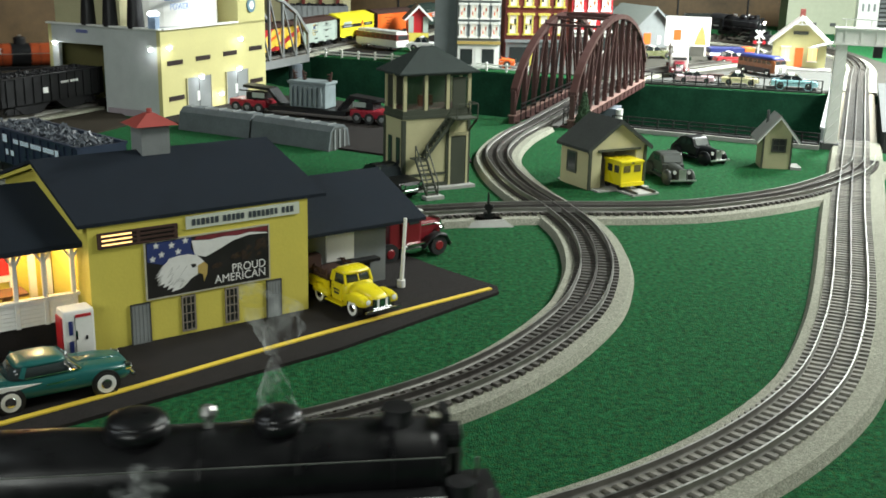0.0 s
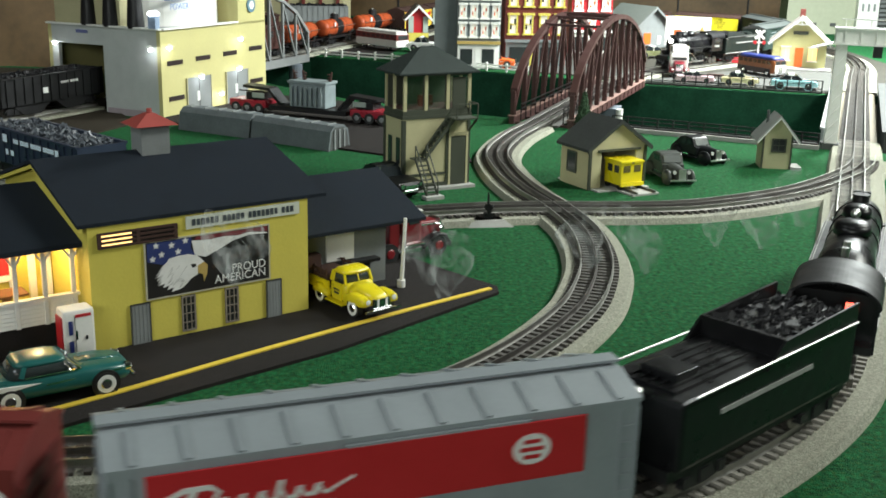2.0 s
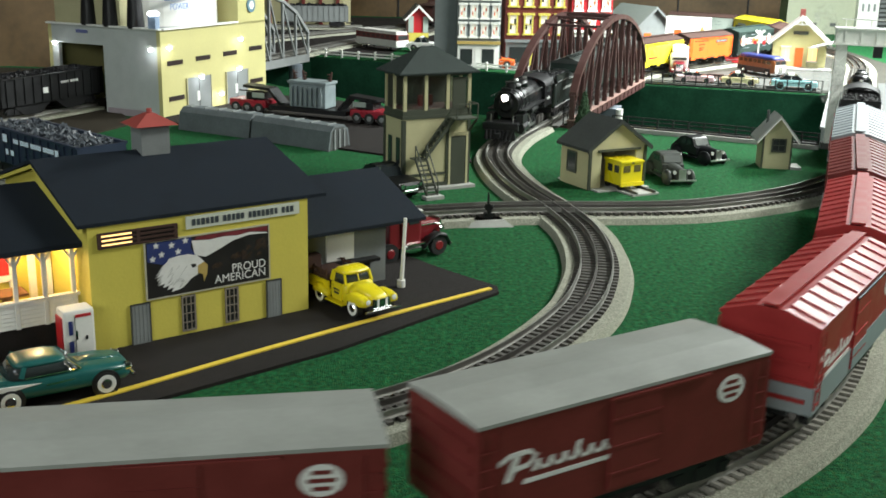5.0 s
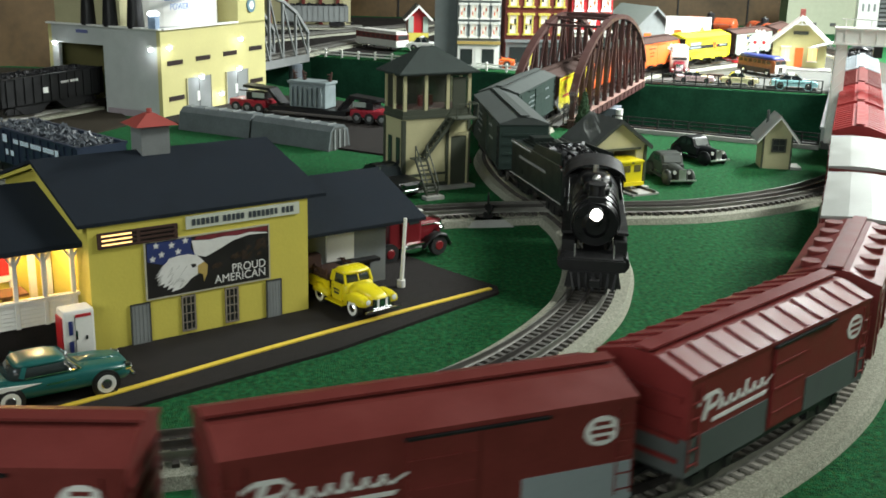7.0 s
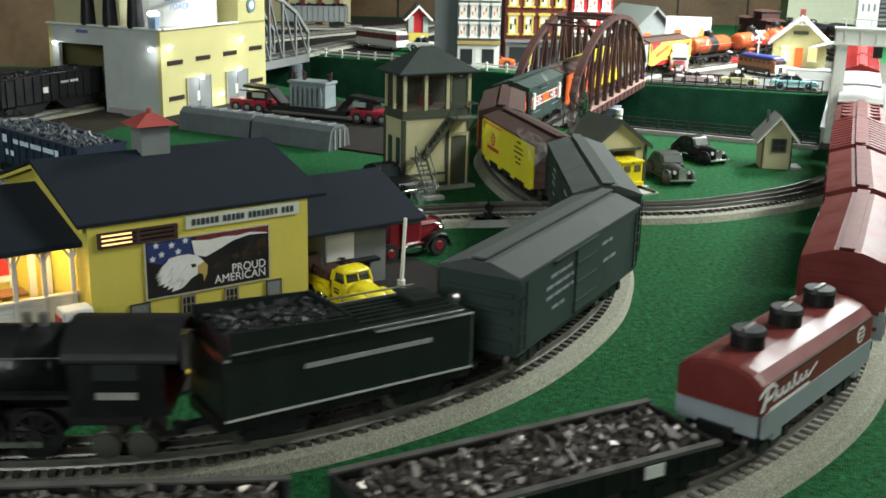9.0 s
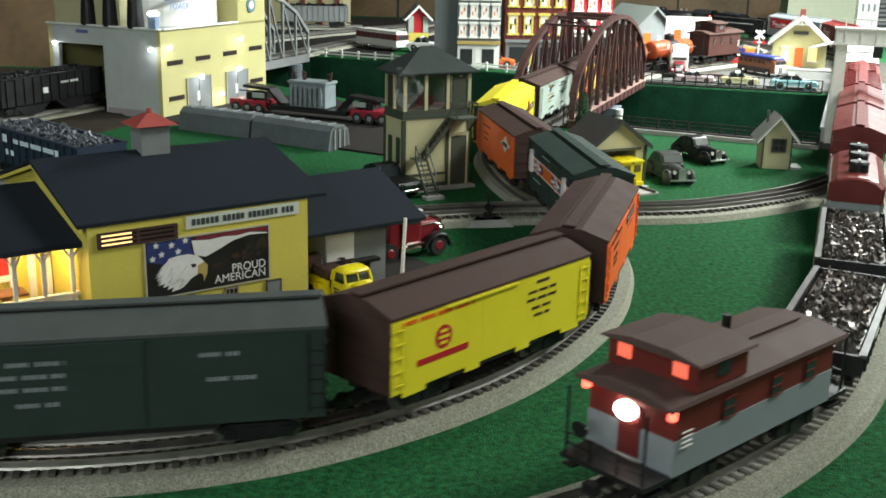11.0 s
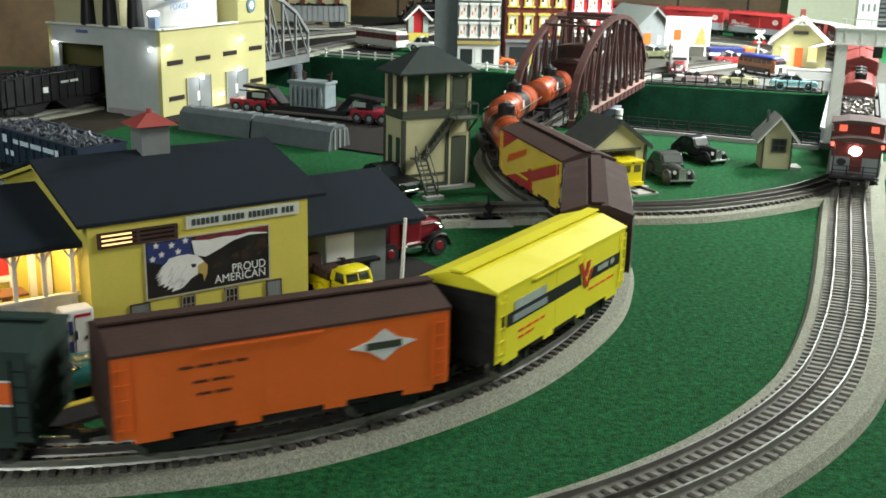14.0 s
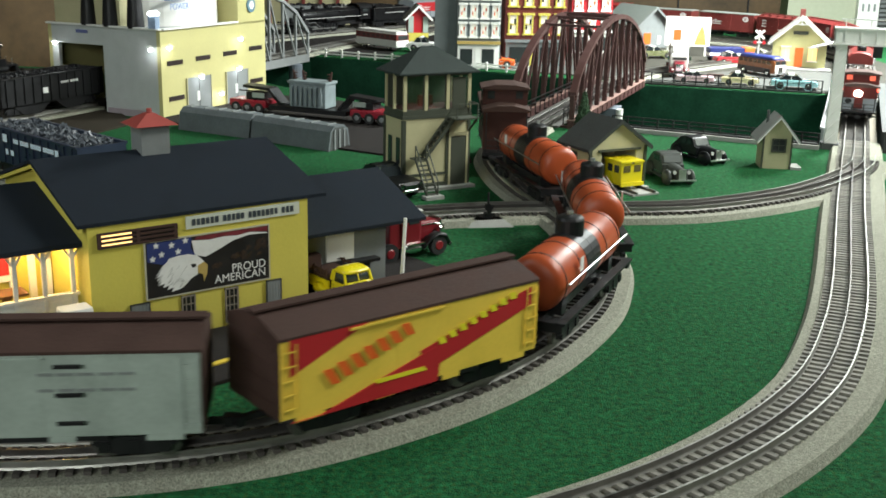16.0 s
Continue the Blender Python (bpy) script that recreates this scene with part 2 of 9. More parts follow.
INNER = [(-0.377, 3.174), (-0.27, 3.456), (-0.138, 3.70), (0.05, 4.15), (0.35, 4.20), (0.60, 3.88), (0.88, 3.78), (1.01, 3.62), (1.01, 3.40),
         (0.87, 3.18), (0.66, 2.95), (0.50, 2.77), (0.384, 2.544), (0.252, 2.205), (0.162, 1.95), (0.109, 1.802), (0.079, 1.653), (0.086, 1.522), (0.108, 1.405),
         (0.140, 1.300), (0.159, 1.202), (0.159, 1.087), (0.146, 1.008), (0.120, 0.922), (0.044, 0.788), (-0.046, 0.700), (-0.137, 0.646),
         (-0.271, 0.616), (-0.50, 0.63), (-0.80, 0.73), (-1.05, 0.98), (-1.17, 1.40), (-1.17, 1.9), (-1.05, 2.26), (-0.80, 2.42), (-0.60, 2.58), (-0.484, 2.84)]
PATH_A = glide(OUTER, STEP, True)
PATH_B = glide(INNER, STEP, True)
RAIL_TOP = 0.016


def on_path(path, s):
    u = (s / STEP) % len(path)
    i, f = int(u), u - int(u)
    return path[i] * (1 - f) + path[(i + 1) % len(path)] * f


def offset_line(pts, d):
    """The points moved d metres to the right of their way."""
    t = np.gradient(pts, axis=0)
    t /= np.linalg.norm(t, axis=1)[:, None]
    return pts + d * np.c_[t[:, 1], -t[:, 0]]


def strip(shape, pts, section):
    """Sweeps a closed section of (across, z) along the points."""
    lines = [(offset_line(pts, u), v) for u, v in section]
    shape.loft([[(l[i][0], l[i][1], v) for l, v in lines] for i in range(len(pts))])


def ground_piece(name, outline, z, thick, material, label, kind="structure", cat=""):
    ob = part(name, Shape().prism(outline, z - thick, z, "z"), material)
    return tagged(ob, label, cat, kind=kind)


# ---- room shell ----
def room():
    s = Shape().box(0.3, 4.70, 0.35, 8.0, 0.1, 3.2)
    tagged(part("wall_north", s, WOODPANEL), "dark brown wood-panelled room wall", kind="structure")
    for k in range(26):
        part("panel_groove", Shape().box(-3.4 + k * 0.29, 4.648, 0.35, 0.006, 0.006, 3.2), BLACK, bpy.data.objects["wall_north"])
    tagged(part("wall_west", Shape().box(-3.7, 1.2, 0.35, 0.1, 8.6, 3.2), WOODPANEL), "dark brown wood-panelled side wall", kind="structure")
    tagged(part("wall_east", Shape().box(4.3, 1.2, 0.35, 0.1, 8.6, 3.2), WOODPANEL), "brown wood-panelled side wall", kind="structure")
    tagged(part("wall_south", Shape().box(0.3, -3.05, 0.35, 8.0, 0.1, 3.2), PLASTER), "plain plaster wall behind the viewer", kind="structure")
    tagged(part("ceiling", Shape().box(0.3, 1.2, 2.0, 8.1, 8.6, 0.1), PLASTER), "plain pale ceiling", kind="structure")
    tagged(part("floor", Shape().box(0.3, 1.2, -1.0, 8.1, 8.6, 0.1), DARKGREY), "dark room floor under the layout table", kind="structure")


room()
NEAR_EDGE = [(-2.6, 2.75), (-0.95, 2.66), (-0.55, 2.62), (-0.20, 2.25), (0.05, 2.10), (0.325, 1.955), (0.631, 1.825), (0.80, 1.76), (1.3, 1.6), (2.6, 1.3)]
FAR_EDGE = [(-2.6, 3.2), (-0.95, 3.1), (-0.38, 3.06), (-0.155, 2.96), (0.20, 2.74), (0.46, 2.615), (0.86, 2.51), (1.0, 2.49), (1.5, 2.4), (2.6, 2.2)]
ground_piece("ground_front", [(-2.6, 0.12), (2.6, 0.12)] + NEAR_EDGE[::-1], 0.0, 0.06, GRASS, "green grass mat tabletop with curved railway lines")
ground_piece("ground_back", FAR_EDGE + [(2.6, 4.64), (-2.6, 4.64)], 0.0, 0.06, GRASS, "green grass mat tabletop beyond the canyon")
ground_piece("canyon_floor", [(-2.6, 1.2), (2.6, 1.2), (2.6, 3.3), (-2.6, 3.3)], -0.34, 0.03, BANK, "dark green canyon floor")
for name, edge, off, lab in (("canyon_bank_near", NEAR_EDGE, -0.002, "green cloth canyon bank"), ("canyon_bank_far", FAR_EDGE, 0.002, "green cloth canyon bank below the town")):
    s = Shape()
    for a, b in zip(edge, edge[1:]):
        s.prism([(a[0], a[1] - off * 2), (b[0], b[1] - off * 2), (b[0], b[1] + off * 9), (a[0], a[1] + off * 9)], -0.34, -0.002, "z")
    tagged(part(name, s, BANK), lab, kind="structure")

# house frame of reference: along the front wall, and to its back
HOUSE = pose(-0.275, 0.813, 0, 0, 0, 37.22)


def at_house(u, n, z=0.0, turn=0.0):
    return HOUSE @ pose(u, n, z, 0, 0, turn)


# asphalt yard with the yellow line along its edge
YARD = [(-0.36, -0.150), (-0.049, -0.116), (0.167, -0.098), (0.372, -0.055), (0.382, -0.040), (0.372, 0.03), (0.366, 0.125), (0.30, 0.30), (-0.55, 0.30), (-0.55, -0.17)]
yard = part("pavement", Shape().prism(YARD, 0.0, 0.003, "z"), ASPHALT, m=HOUSE)
tagged(yard, "dark asphalt yard round the brewery", kind="structure")
LINE = Shape()
LINE_PTS = glide([(-0.32, -0.122), (-0.10, -0.0945), (-0.01, -0.0855), (0.10, -0.0705), (0.254, -0.0535), (0.375, -0.0435)], 0.005)
LINE.loft([[(p[0], p[1] - 0.0027, 0.0030), (p[0], p[1] + 0.0027, 0.0030), (p[0], p[1] + 0.0027, 0.0042), (p[0], p[1] - 0.0027, 0.0042)] for p in LINE_PTS])
yline = part("road_line", LINE, YELLOW_LINE, m=HOUSE)
tagged(yline, "worn yellow line painted along the yard", kind="structure")
ground_piece("road_back", [(-0.505, 1.93), (-0.36, 1.80), (-0.17, 1.705), (-0.09, 1.66), (0.04, 1.62), (0.02, 2.0), (-0.15, 2.18), (-0.40, 2.30), (-0.505, 2.0)], 0.003, 0.003, ASPHALT, "dark asphalt road beside the power house")
ground_piece("dirt_siding", [(-0.72, 1.50), (-0.60, 1.72), (-0.545, 1.89), (-0.60, 2.0), (-0.70, 2.30), (-0.86, 2.60), (-2.5, 2.70), (-2.5, 1.3)], 0.003, 0.003,
             mat("brown_dirt", (0.034, 0.028, 0.020), 0.95, vary=0.3, scale=40, bump=0.5, spec=0.1), "brown dirt round the coal siding")
tagged(part("wall_inner", Shape().box(-1.085, 2.67, 0.25, 0.88, 0.03, 1.3, rz=32), WOODPANEL), "dark brown wooden partition behind the power house", kind="structure")
ground_piece("road_town", [(0.30, 2.80), (0.86, 2.53), (1.25, 2.50), (1.30, 3.75), (0.25, 3.80), (-0.10, 3.35), (-0.12, 3.08)], 0.0015, 0.0015,
             mat("town_ground", (0.050, 0.048, 0.040), 0.9, vary=0.35, scale=25, bump=0.4, spec=0.15), "dark grey-brown ground of the town")
ground_piece("road_depot", [(-0.62, 3.14), (-0.18, 3.05), (-0.14, 3.36), (0.20, 3.84), (0.10, 4.55), (-1.2, 4.55), (-1.2, 3.2)], 0.0015, 0.0015, ASPHALT, "dark ground behind the bus stop")
ground_piece("street_town", [(0.42, 2.68), (0.86, 2.56), (1.01, 2.54), (1.02, 2.9), (0.95, 3.1), (0.75, 2.92), (0.56, 2.74)], 0.003, 0.003, STREET, "pale grey street in the lit town")
ground_piece("street_far", [(-0.15, 3.02), (0.22, 2.80), (0.44, 2.70), (0.50, 2.85), (0.40, 3.1), (0.0, 3.35)], 0.003, 0.003, STREET, "grey street before the town houses")


# ---- tracks ----
def track(name, pts, label, inner=0.037, outer=0.045, bed=True, drop=0.0):
    root = thing(name, pose(0, 0, 0), label, "railway track", kind="structure")
    if bed:
        s = Shape()
        strip(s, pts, [(-inner, 0.0), (-inner + 0.004, 0.0076 - drop), (outer - 0.004, 0.0076 - drop), (outer, 0.0)])
        part("roadbed", s, BALLAST, root, "speckled grey roadbed")
    for off in (-0.0162, 0.0, 0.0162):
        s = Shape()
        w, z0 = 0.00068, 0.0104
        strip(s, pts, [(off - w * 1.6, z0 - 0.0005), (off - w * 0.45, z0 + 0.001), (off - w * 0.45, z0 + 0.0034), (off - w, z0 + 0.0038), (off - w, RAIL_TOP),
                       (off + w, RAIL_TOP), (off + w, z0 + 0.0038), (off + w * 0.45, z0 + 0.0034), (off + w * 0.45, z0 + 0.001), (off + w * 1.6, z0 - 0.0005)])
        part("rail", s, RAIL if off else RAIL_DARK, root, "polished nickel rail" if off else "darkened centre rail")
    return root


def span(path, a, b):
    n = len(path)
    i, j = int(a / STEP), int(b / STEP)
    return np.array([path[k % n] for k in range(i, j + 1)])


def s_near(path, p):
    return float(np.linalg.norm(path - np.array(p), axis=1).argmin()) * STEP


TIE_MESH = Shape().box(0, 0, 0.0080, 0.0046, 0.0455, 0.0044).mesh("tie", TIE)
TIE_MESH_GREY = Shape().box(0, 0, 0.0080, 0.0044, 0.0490, 0.0044).mesh("tie", TIE_GREY)


def ties(root, path, a, b, pitch=0.0100, mesh=None):
    s = a
    while s < b:
        p, q = on_path(path, s), on_path(path, s + 0.004)
        o = new("tie", mesh or TIE_MESH)
        o.parent = root
        o.matrix_basis = pose(p[0], p[1], 0, 0, 0, math.degrees(math.atan2(q[1] - p[1], q[0] - p[0])) + random.uniform(-1, 1))
        s += pitch


def far_ties(root, path, a, b, pitch=0.0100):
    s, sh = a, Shape()
    co, fa = [], []
    while s < b:
        p, q = on_path(path, s), on_path(path, s + 0.004)
        m = pose(p[0], p[1], 0.0080, 0, 0, math.degrees(math.atan2(q[1] - p[1], q[0] - p[0])))
        k = len(co)
        for x, y, z in ((-1, -1, -1), (1, -1, -1), (1, 1, -1), (-1, 1, -1), (-1, -1, 1), (1, -1, 1), (1, 1, 1), (-1, 1, 1)):
            co.append(m @ Vector((x * 0.0023, y * 0.0250, z * 0.0023)))
        fa += [[k + i for i in f] for f in ((0, 1, 5, 4), (1, 2, 6, 5), (2, 3, 7, 6), (3, 0, 4, 7), (4, 5, 6, 7))]
        s += pitch
    sh.bm.free()
    me = bpy.data.meshes.new("ties")
    me.from_pydata(co, [], fa)
    me.materials.append(TIE)
    ob = new("ties", me)
    ob.parent = root
    ob["kind"] = "stuff"


A0, A1 = s_near(PATH_A, (-0.45, 0.47)), s_near(PATH_A, (0.70, 1.86))
A2 = s_near(PATH_A, (0.94, 2.52))
B0, B1, B2 = s_near(PATH_B, (0.152, 1.93)), s_near(PATH_B, (-0.42, 0.62)), s_near(PATH_B, (0.40, 2.58))
track_a = track("outer_track", span(PATH_A, A0 - 0.9, A1), "three-rail outer track curving on grey roadbed")
track_a2 = track("outer_track_deck", span(PATH_A, A1, A2), "three-rail track across the girder bridge", bed=False)
track_a3 = track("outer_track_far", span(PATH_A, A2, A0 - 0.9 + len(PATH_A) * STEP), "three-rail outer track beyond the canyon")
track_b = track("inner_track", span(PATH_B, B0, B1 + 0.8), "three-rail inner track in an S-curve on grey roadbed", inner=0.038, outer=0.035)
track_b2 = track("inner_track_deck", span(PATH_B, B2, B0), "three-rail track on the truss bridge", bed=False)
track_b3 = track("inner_track_far", span(PATH_B, B1 + 0.8, B2 + len(PATH_B) * STEP), "three-rail inner track beyond the canyon")
BRANCH = glide([(-0.42, 1.09), (-0.25, 1.17), (-0.057, 1.254), (0.079, 1.297), (0.218, 1.312), (0.30, 1.328), (0.371, 1.362), (0.464, 1.425), (0.552, 1.516), (0.62, 1.61), (0.66, 1.70)], STEP)
branch = track("branch_track", BRANCH, "three-rail branch track curving to join the outer line", inner=0.034, outer=0.040, drop=0.0006)
ties(track_a, PATH_A, A0, A1, mesh=TIE_MESH_GREY)
ties(track_b, PATH_B, B0, B1)
ties(branch, BRANCH, 0.0, (len(BRANCH) - 2) * STEP)
far_ties(track_a, PATH_A, A0 - 0.9, A0)
far_ties(track_a2, PATH_A, A1, A2)
far_ties(track_a3, PATH_A, A2, A0 - 0.9 + len(PATH_A) * STEP)
far_ties(track_b, PATH_B, B1, B1 + 0.8)
far_ties(track_b2, PATH_B, B2, B0)
far_ties(track_b3, PATH_B, B1 + 0.8, B2 + len(PATH_B) * STEP)


# ---- writing ----
def writing(name, text, size, material, parent, m, label="", align="CENTER", wide=1.0):
    cu = bpy.data.curves.new(name, "FONT")
    cu.body, cu.size, cu.align_x, cu.align_y, cu.extrude = text, size, align, "CENTER", 0.00015
    tmp = new("tmp_text", cu)
    me = bpy.data.meshes.new_from_object(tmp.evaluated_get(bpy.context.evaluated_depsgraph_get()))
    bpy.data.objects.remove(tmp)
    me.name = name
    me.materials.clear()
    me.materials.append(material)
    ob = new(name, me)
    ob.parent = parent
    ob.matrix_basis = m @ Matrix.Diagonal((wide, 1, 1, 1))
    if label:
        ob["label"] = label
    return ob


FACE = pose(0, 0, 0, 90, 0, 0)          # text standing upright, read from -y


def gable_roof(root, u0, u1, n0, n1, zr, ze, th=0.004, material=None, name="roof_slope", label=""):
    """Two sloping slabs with the ridge along x."""
    nm = (n0 + n1) / 2
    for a in (n0, n1):
        part(name, Shape().prism([(a, ze), (nm, zr), (nm, zr + th), (a, ze + th)], u0, u1, "x"), material or ROOF, root, label)


def framed(root, name, u, z, w, h, n, glass=GLASS, frame=GREY, bars=(1, 2), d=0.0015):
    """A window in a wall that faces -y."""
    win = part(name, Shape().box(u, n + 0.0002, z, w, 0.001, h), glass, root, "dark glass with thin frame")
    s = Shape()
    t = min(w, h) * 0.10
    for x in (-1, 1):
        s.box(u + x * (w / 2 - t / 2), n - d / 2, z, t, d, h)
        s.box(u, n - d / 2 + 0.0001, z + x * (h / 2 - t / 2), w, d, t)
    part("frame", s, frame, win)
    s = Shape()
    for k in range(1, bars[0] + 1):
        s.box(u - w / 2 + w * k / (bars[0] + 1), n - d / 2, z, t * 0.5, d * 0.8, h)
    for k in range(1, bars[1] + 1):
        s.box(u, n - d / 2, z - h / 2 + h * k / (bars[1] + 1), w, d * 0.8, t * 0.5)
    part("glazing_bar", s, frame, win)
    return win


STARS_BLUE = mat("flag_blue", (0.03, 0.045, 0.16), 0.5, vary=0.1)
PRINT_WHITE = mat("print_white", (0.70, 0.70, 0.68), 0.5, vary=0.1)
PRINT_BLACK = mat("print_black", (0.012, 0.011, 0.011), 0.5, vary=0.2)
BEAK = mat("beak_yellow", (0.42, 0.30, 0.09), 0.5, vary=0.1)
SIGNGREEN = mat("sign_pale_green", (0.55, 0.58, 0.50), 0.6, vary=0.06)
LETTERDARK = mat("letter_dark", (0.04, 0.05, 0.06), 0.6, vary=0.1)


def star(s, x, z, r, y):
    pts = []
    for k in range(10):
        q = r if k % 2 == 0 else r * 0.42
        pts.append((x + q * math.sin(k * math.pi / 5), z + q * math.cos(k * math.pi / 5)))
    s.prism(pts, y, y - 0.0002, "y")


def billboard(root):
    u0, u1, z0, z1, y = 0.0455, 0.1555, 0.0395, 0.0865, -0.0012
    w, h = u1 - u0, z1 - z0
    b = part("billboard", Shape().box((u0 + u1) / 2, -0.0006, (z0 + z1) / 2, w, 0.0012, h), PRINT_BLACK, root, "printed flag and eagle billboard")
    P = lambda fx, fz: (u0 + fx * w, z0 + fz * h)
    part("blue_field", Shape().prism([P(0.01, 0.99), P(0.36, 0.99), P(0.35, 0.80), P(0.40, 0.62), P(0.16, 0.55), P(0.01, 0.66)], y, y - 0.0002, "y"), STARS_BLUE, b)
    part("white_stripe", Shape().prism([P(0.36, 0.93), P(0.50, 0.90), P(0.62, 0.92), P(0.74, 0.90), P(0.84, 0.93), P(0.99, 0.88), P(0.99, 0.86), P(0.83, 0.88), P(0.70, 0.82), P(0.58, 0.70), P(0.47, 0.60), P(0.38, 0.66)], y, y - 0.0002, "y"), PRINT_WHITE, b)
    part("red_stripe", Shape().prism([P(0.40, 0.99), P(0.99, 0.99), P(0.99, 0.895), P(0.84, 0.935), P(0.74, 0.905), P(0.62, 0.925), P(0.50, 0.905), P(0.38, 0.94)], y, y - 0.0003, "y"), mat("flag_dark_red", (0.16, 0.022, 0.030), 0.5, vary=0.35, scale=300), b)
    for fx, fz in ((0.08, 0.93), (0.20, 0.90), (0.31, 0.95), (0.12, 0.76), (0.25, 0.77), (0.05, 0.70)):
        s = Shape()
        star(s, *P(fx, fz), 0.0032, y - 0.0002)
        part("star", s, PRINT_WHITE, b)
    head = [(0.41, 0.42), (0.455, 0.52), (0.40, 0.65), (0.33, 0.695), (0.25, 0.695), (0.17, 0.665)]
    rnd = random.Random(3)
    for k in range(23):
        f = k / 22
        x, z = 0.15 - 0.085 * math.sin(f * 2.3) + 0.16 * f ** 3, 0.62 - 0.53 * f
        j = 0.016 + 0.018 * rnd.random() if k % 2 else -0.012
        head.append((x - j, z - (0.05 if k % 2 else 0.0)))
    head += [(0.30, 0.15), (0.34, 0.24), (0.40, 0.31)]
    part("eagle_head", Shape().prism([P(*q) for q in head], y, y - 0.0004, "y"), PRINT_WHITE, b)
    part("beak", Shape().prism([P(0.40, 0.46), P(0.45, 0.515), P(0.48, 0.45), P(0.475, 0.29), P(0.448, 0.16), P(0.442, 0.29), P(0.40, 0.33)], y - 0.0001, y - 0.0006, "y"), BEAK, b)
    part("eye", Shape().prism([P(0.345, 0.51), P(0.385, 0.505), P(0.388, 0.45), P(0.355, 0.44)], y - 0.0003, y - 0.0006, "y"), PRINT_BLACK, b)
    for k in range(34):
        f = rnd.random()
        fx, fz, ln = 0.50 + 0.46 * f, 0.40 + 0.42 * f * rnd.uniform(0.3, 1.0), rnd.uniform(0.05, 0.11)
        part("wing_feather", Shape().prism([P(fx, fz), P(fx + 0.022, fz + 0.025), P(fx + 0.4 * ln, fz - 0.25 * ln), P(fx - 0.01, fz - ln * 0.8)], y, y - 0.00015 - 0.000008 * k, "y"), mat("wing_brown", (0.035, 0.021, 0.014), 0.5, vary=0.5, scale=200), b)
    for k in range(26):
        fx, fz, ln = rnd.uniform(0.10, 0.32), rnd.uniform(0.16, 0.52), rnd.uniform(0.05, 0.10)
        part("feather", Shape().prism([P(fx, fz), P(fx + 0.010, fz + 0.01), P(fx - 0.3 * ln, fz - ln)], y - 0.0003, y - 0.00052, "y"), mat("feather_grey", (0.34, 0.34, 0.33), 0.5, vary=0.2), b)
    writing("lettering", "PROUD", 0.0102, PRINT_WHITE, b, pose(u0 + 0.972 * w, y - 0.0003, z0 + 0.300 * h) @ FACE, align="RIGHT", wide=0.93)
    writing("lettering", "AMERICAN", 0.0100, PRINT_WHITE, b, pose(u0 + 0.972 * w, y - 0.0003, z0 + 0.135 * h) @ FACE, align="RIGHT", wide=0.97)
    s = Shape()
    for x in (u0 - 0.0006, u1 + 0.0006):
        s.box(x, -0.0007, (z0 + z1) / 2, 0.0012, 0.0016, h + 0.0024)
    for z in (z0 - 0.0006, z1 + 0.0006):
        s.box((u0 + u1) / 2, -0.0007, z, w, 0.0016, 0.0012)
    part("border", s, mat("thin_pale_border", (0.42, 0.40, 0.30), 0.6), b)


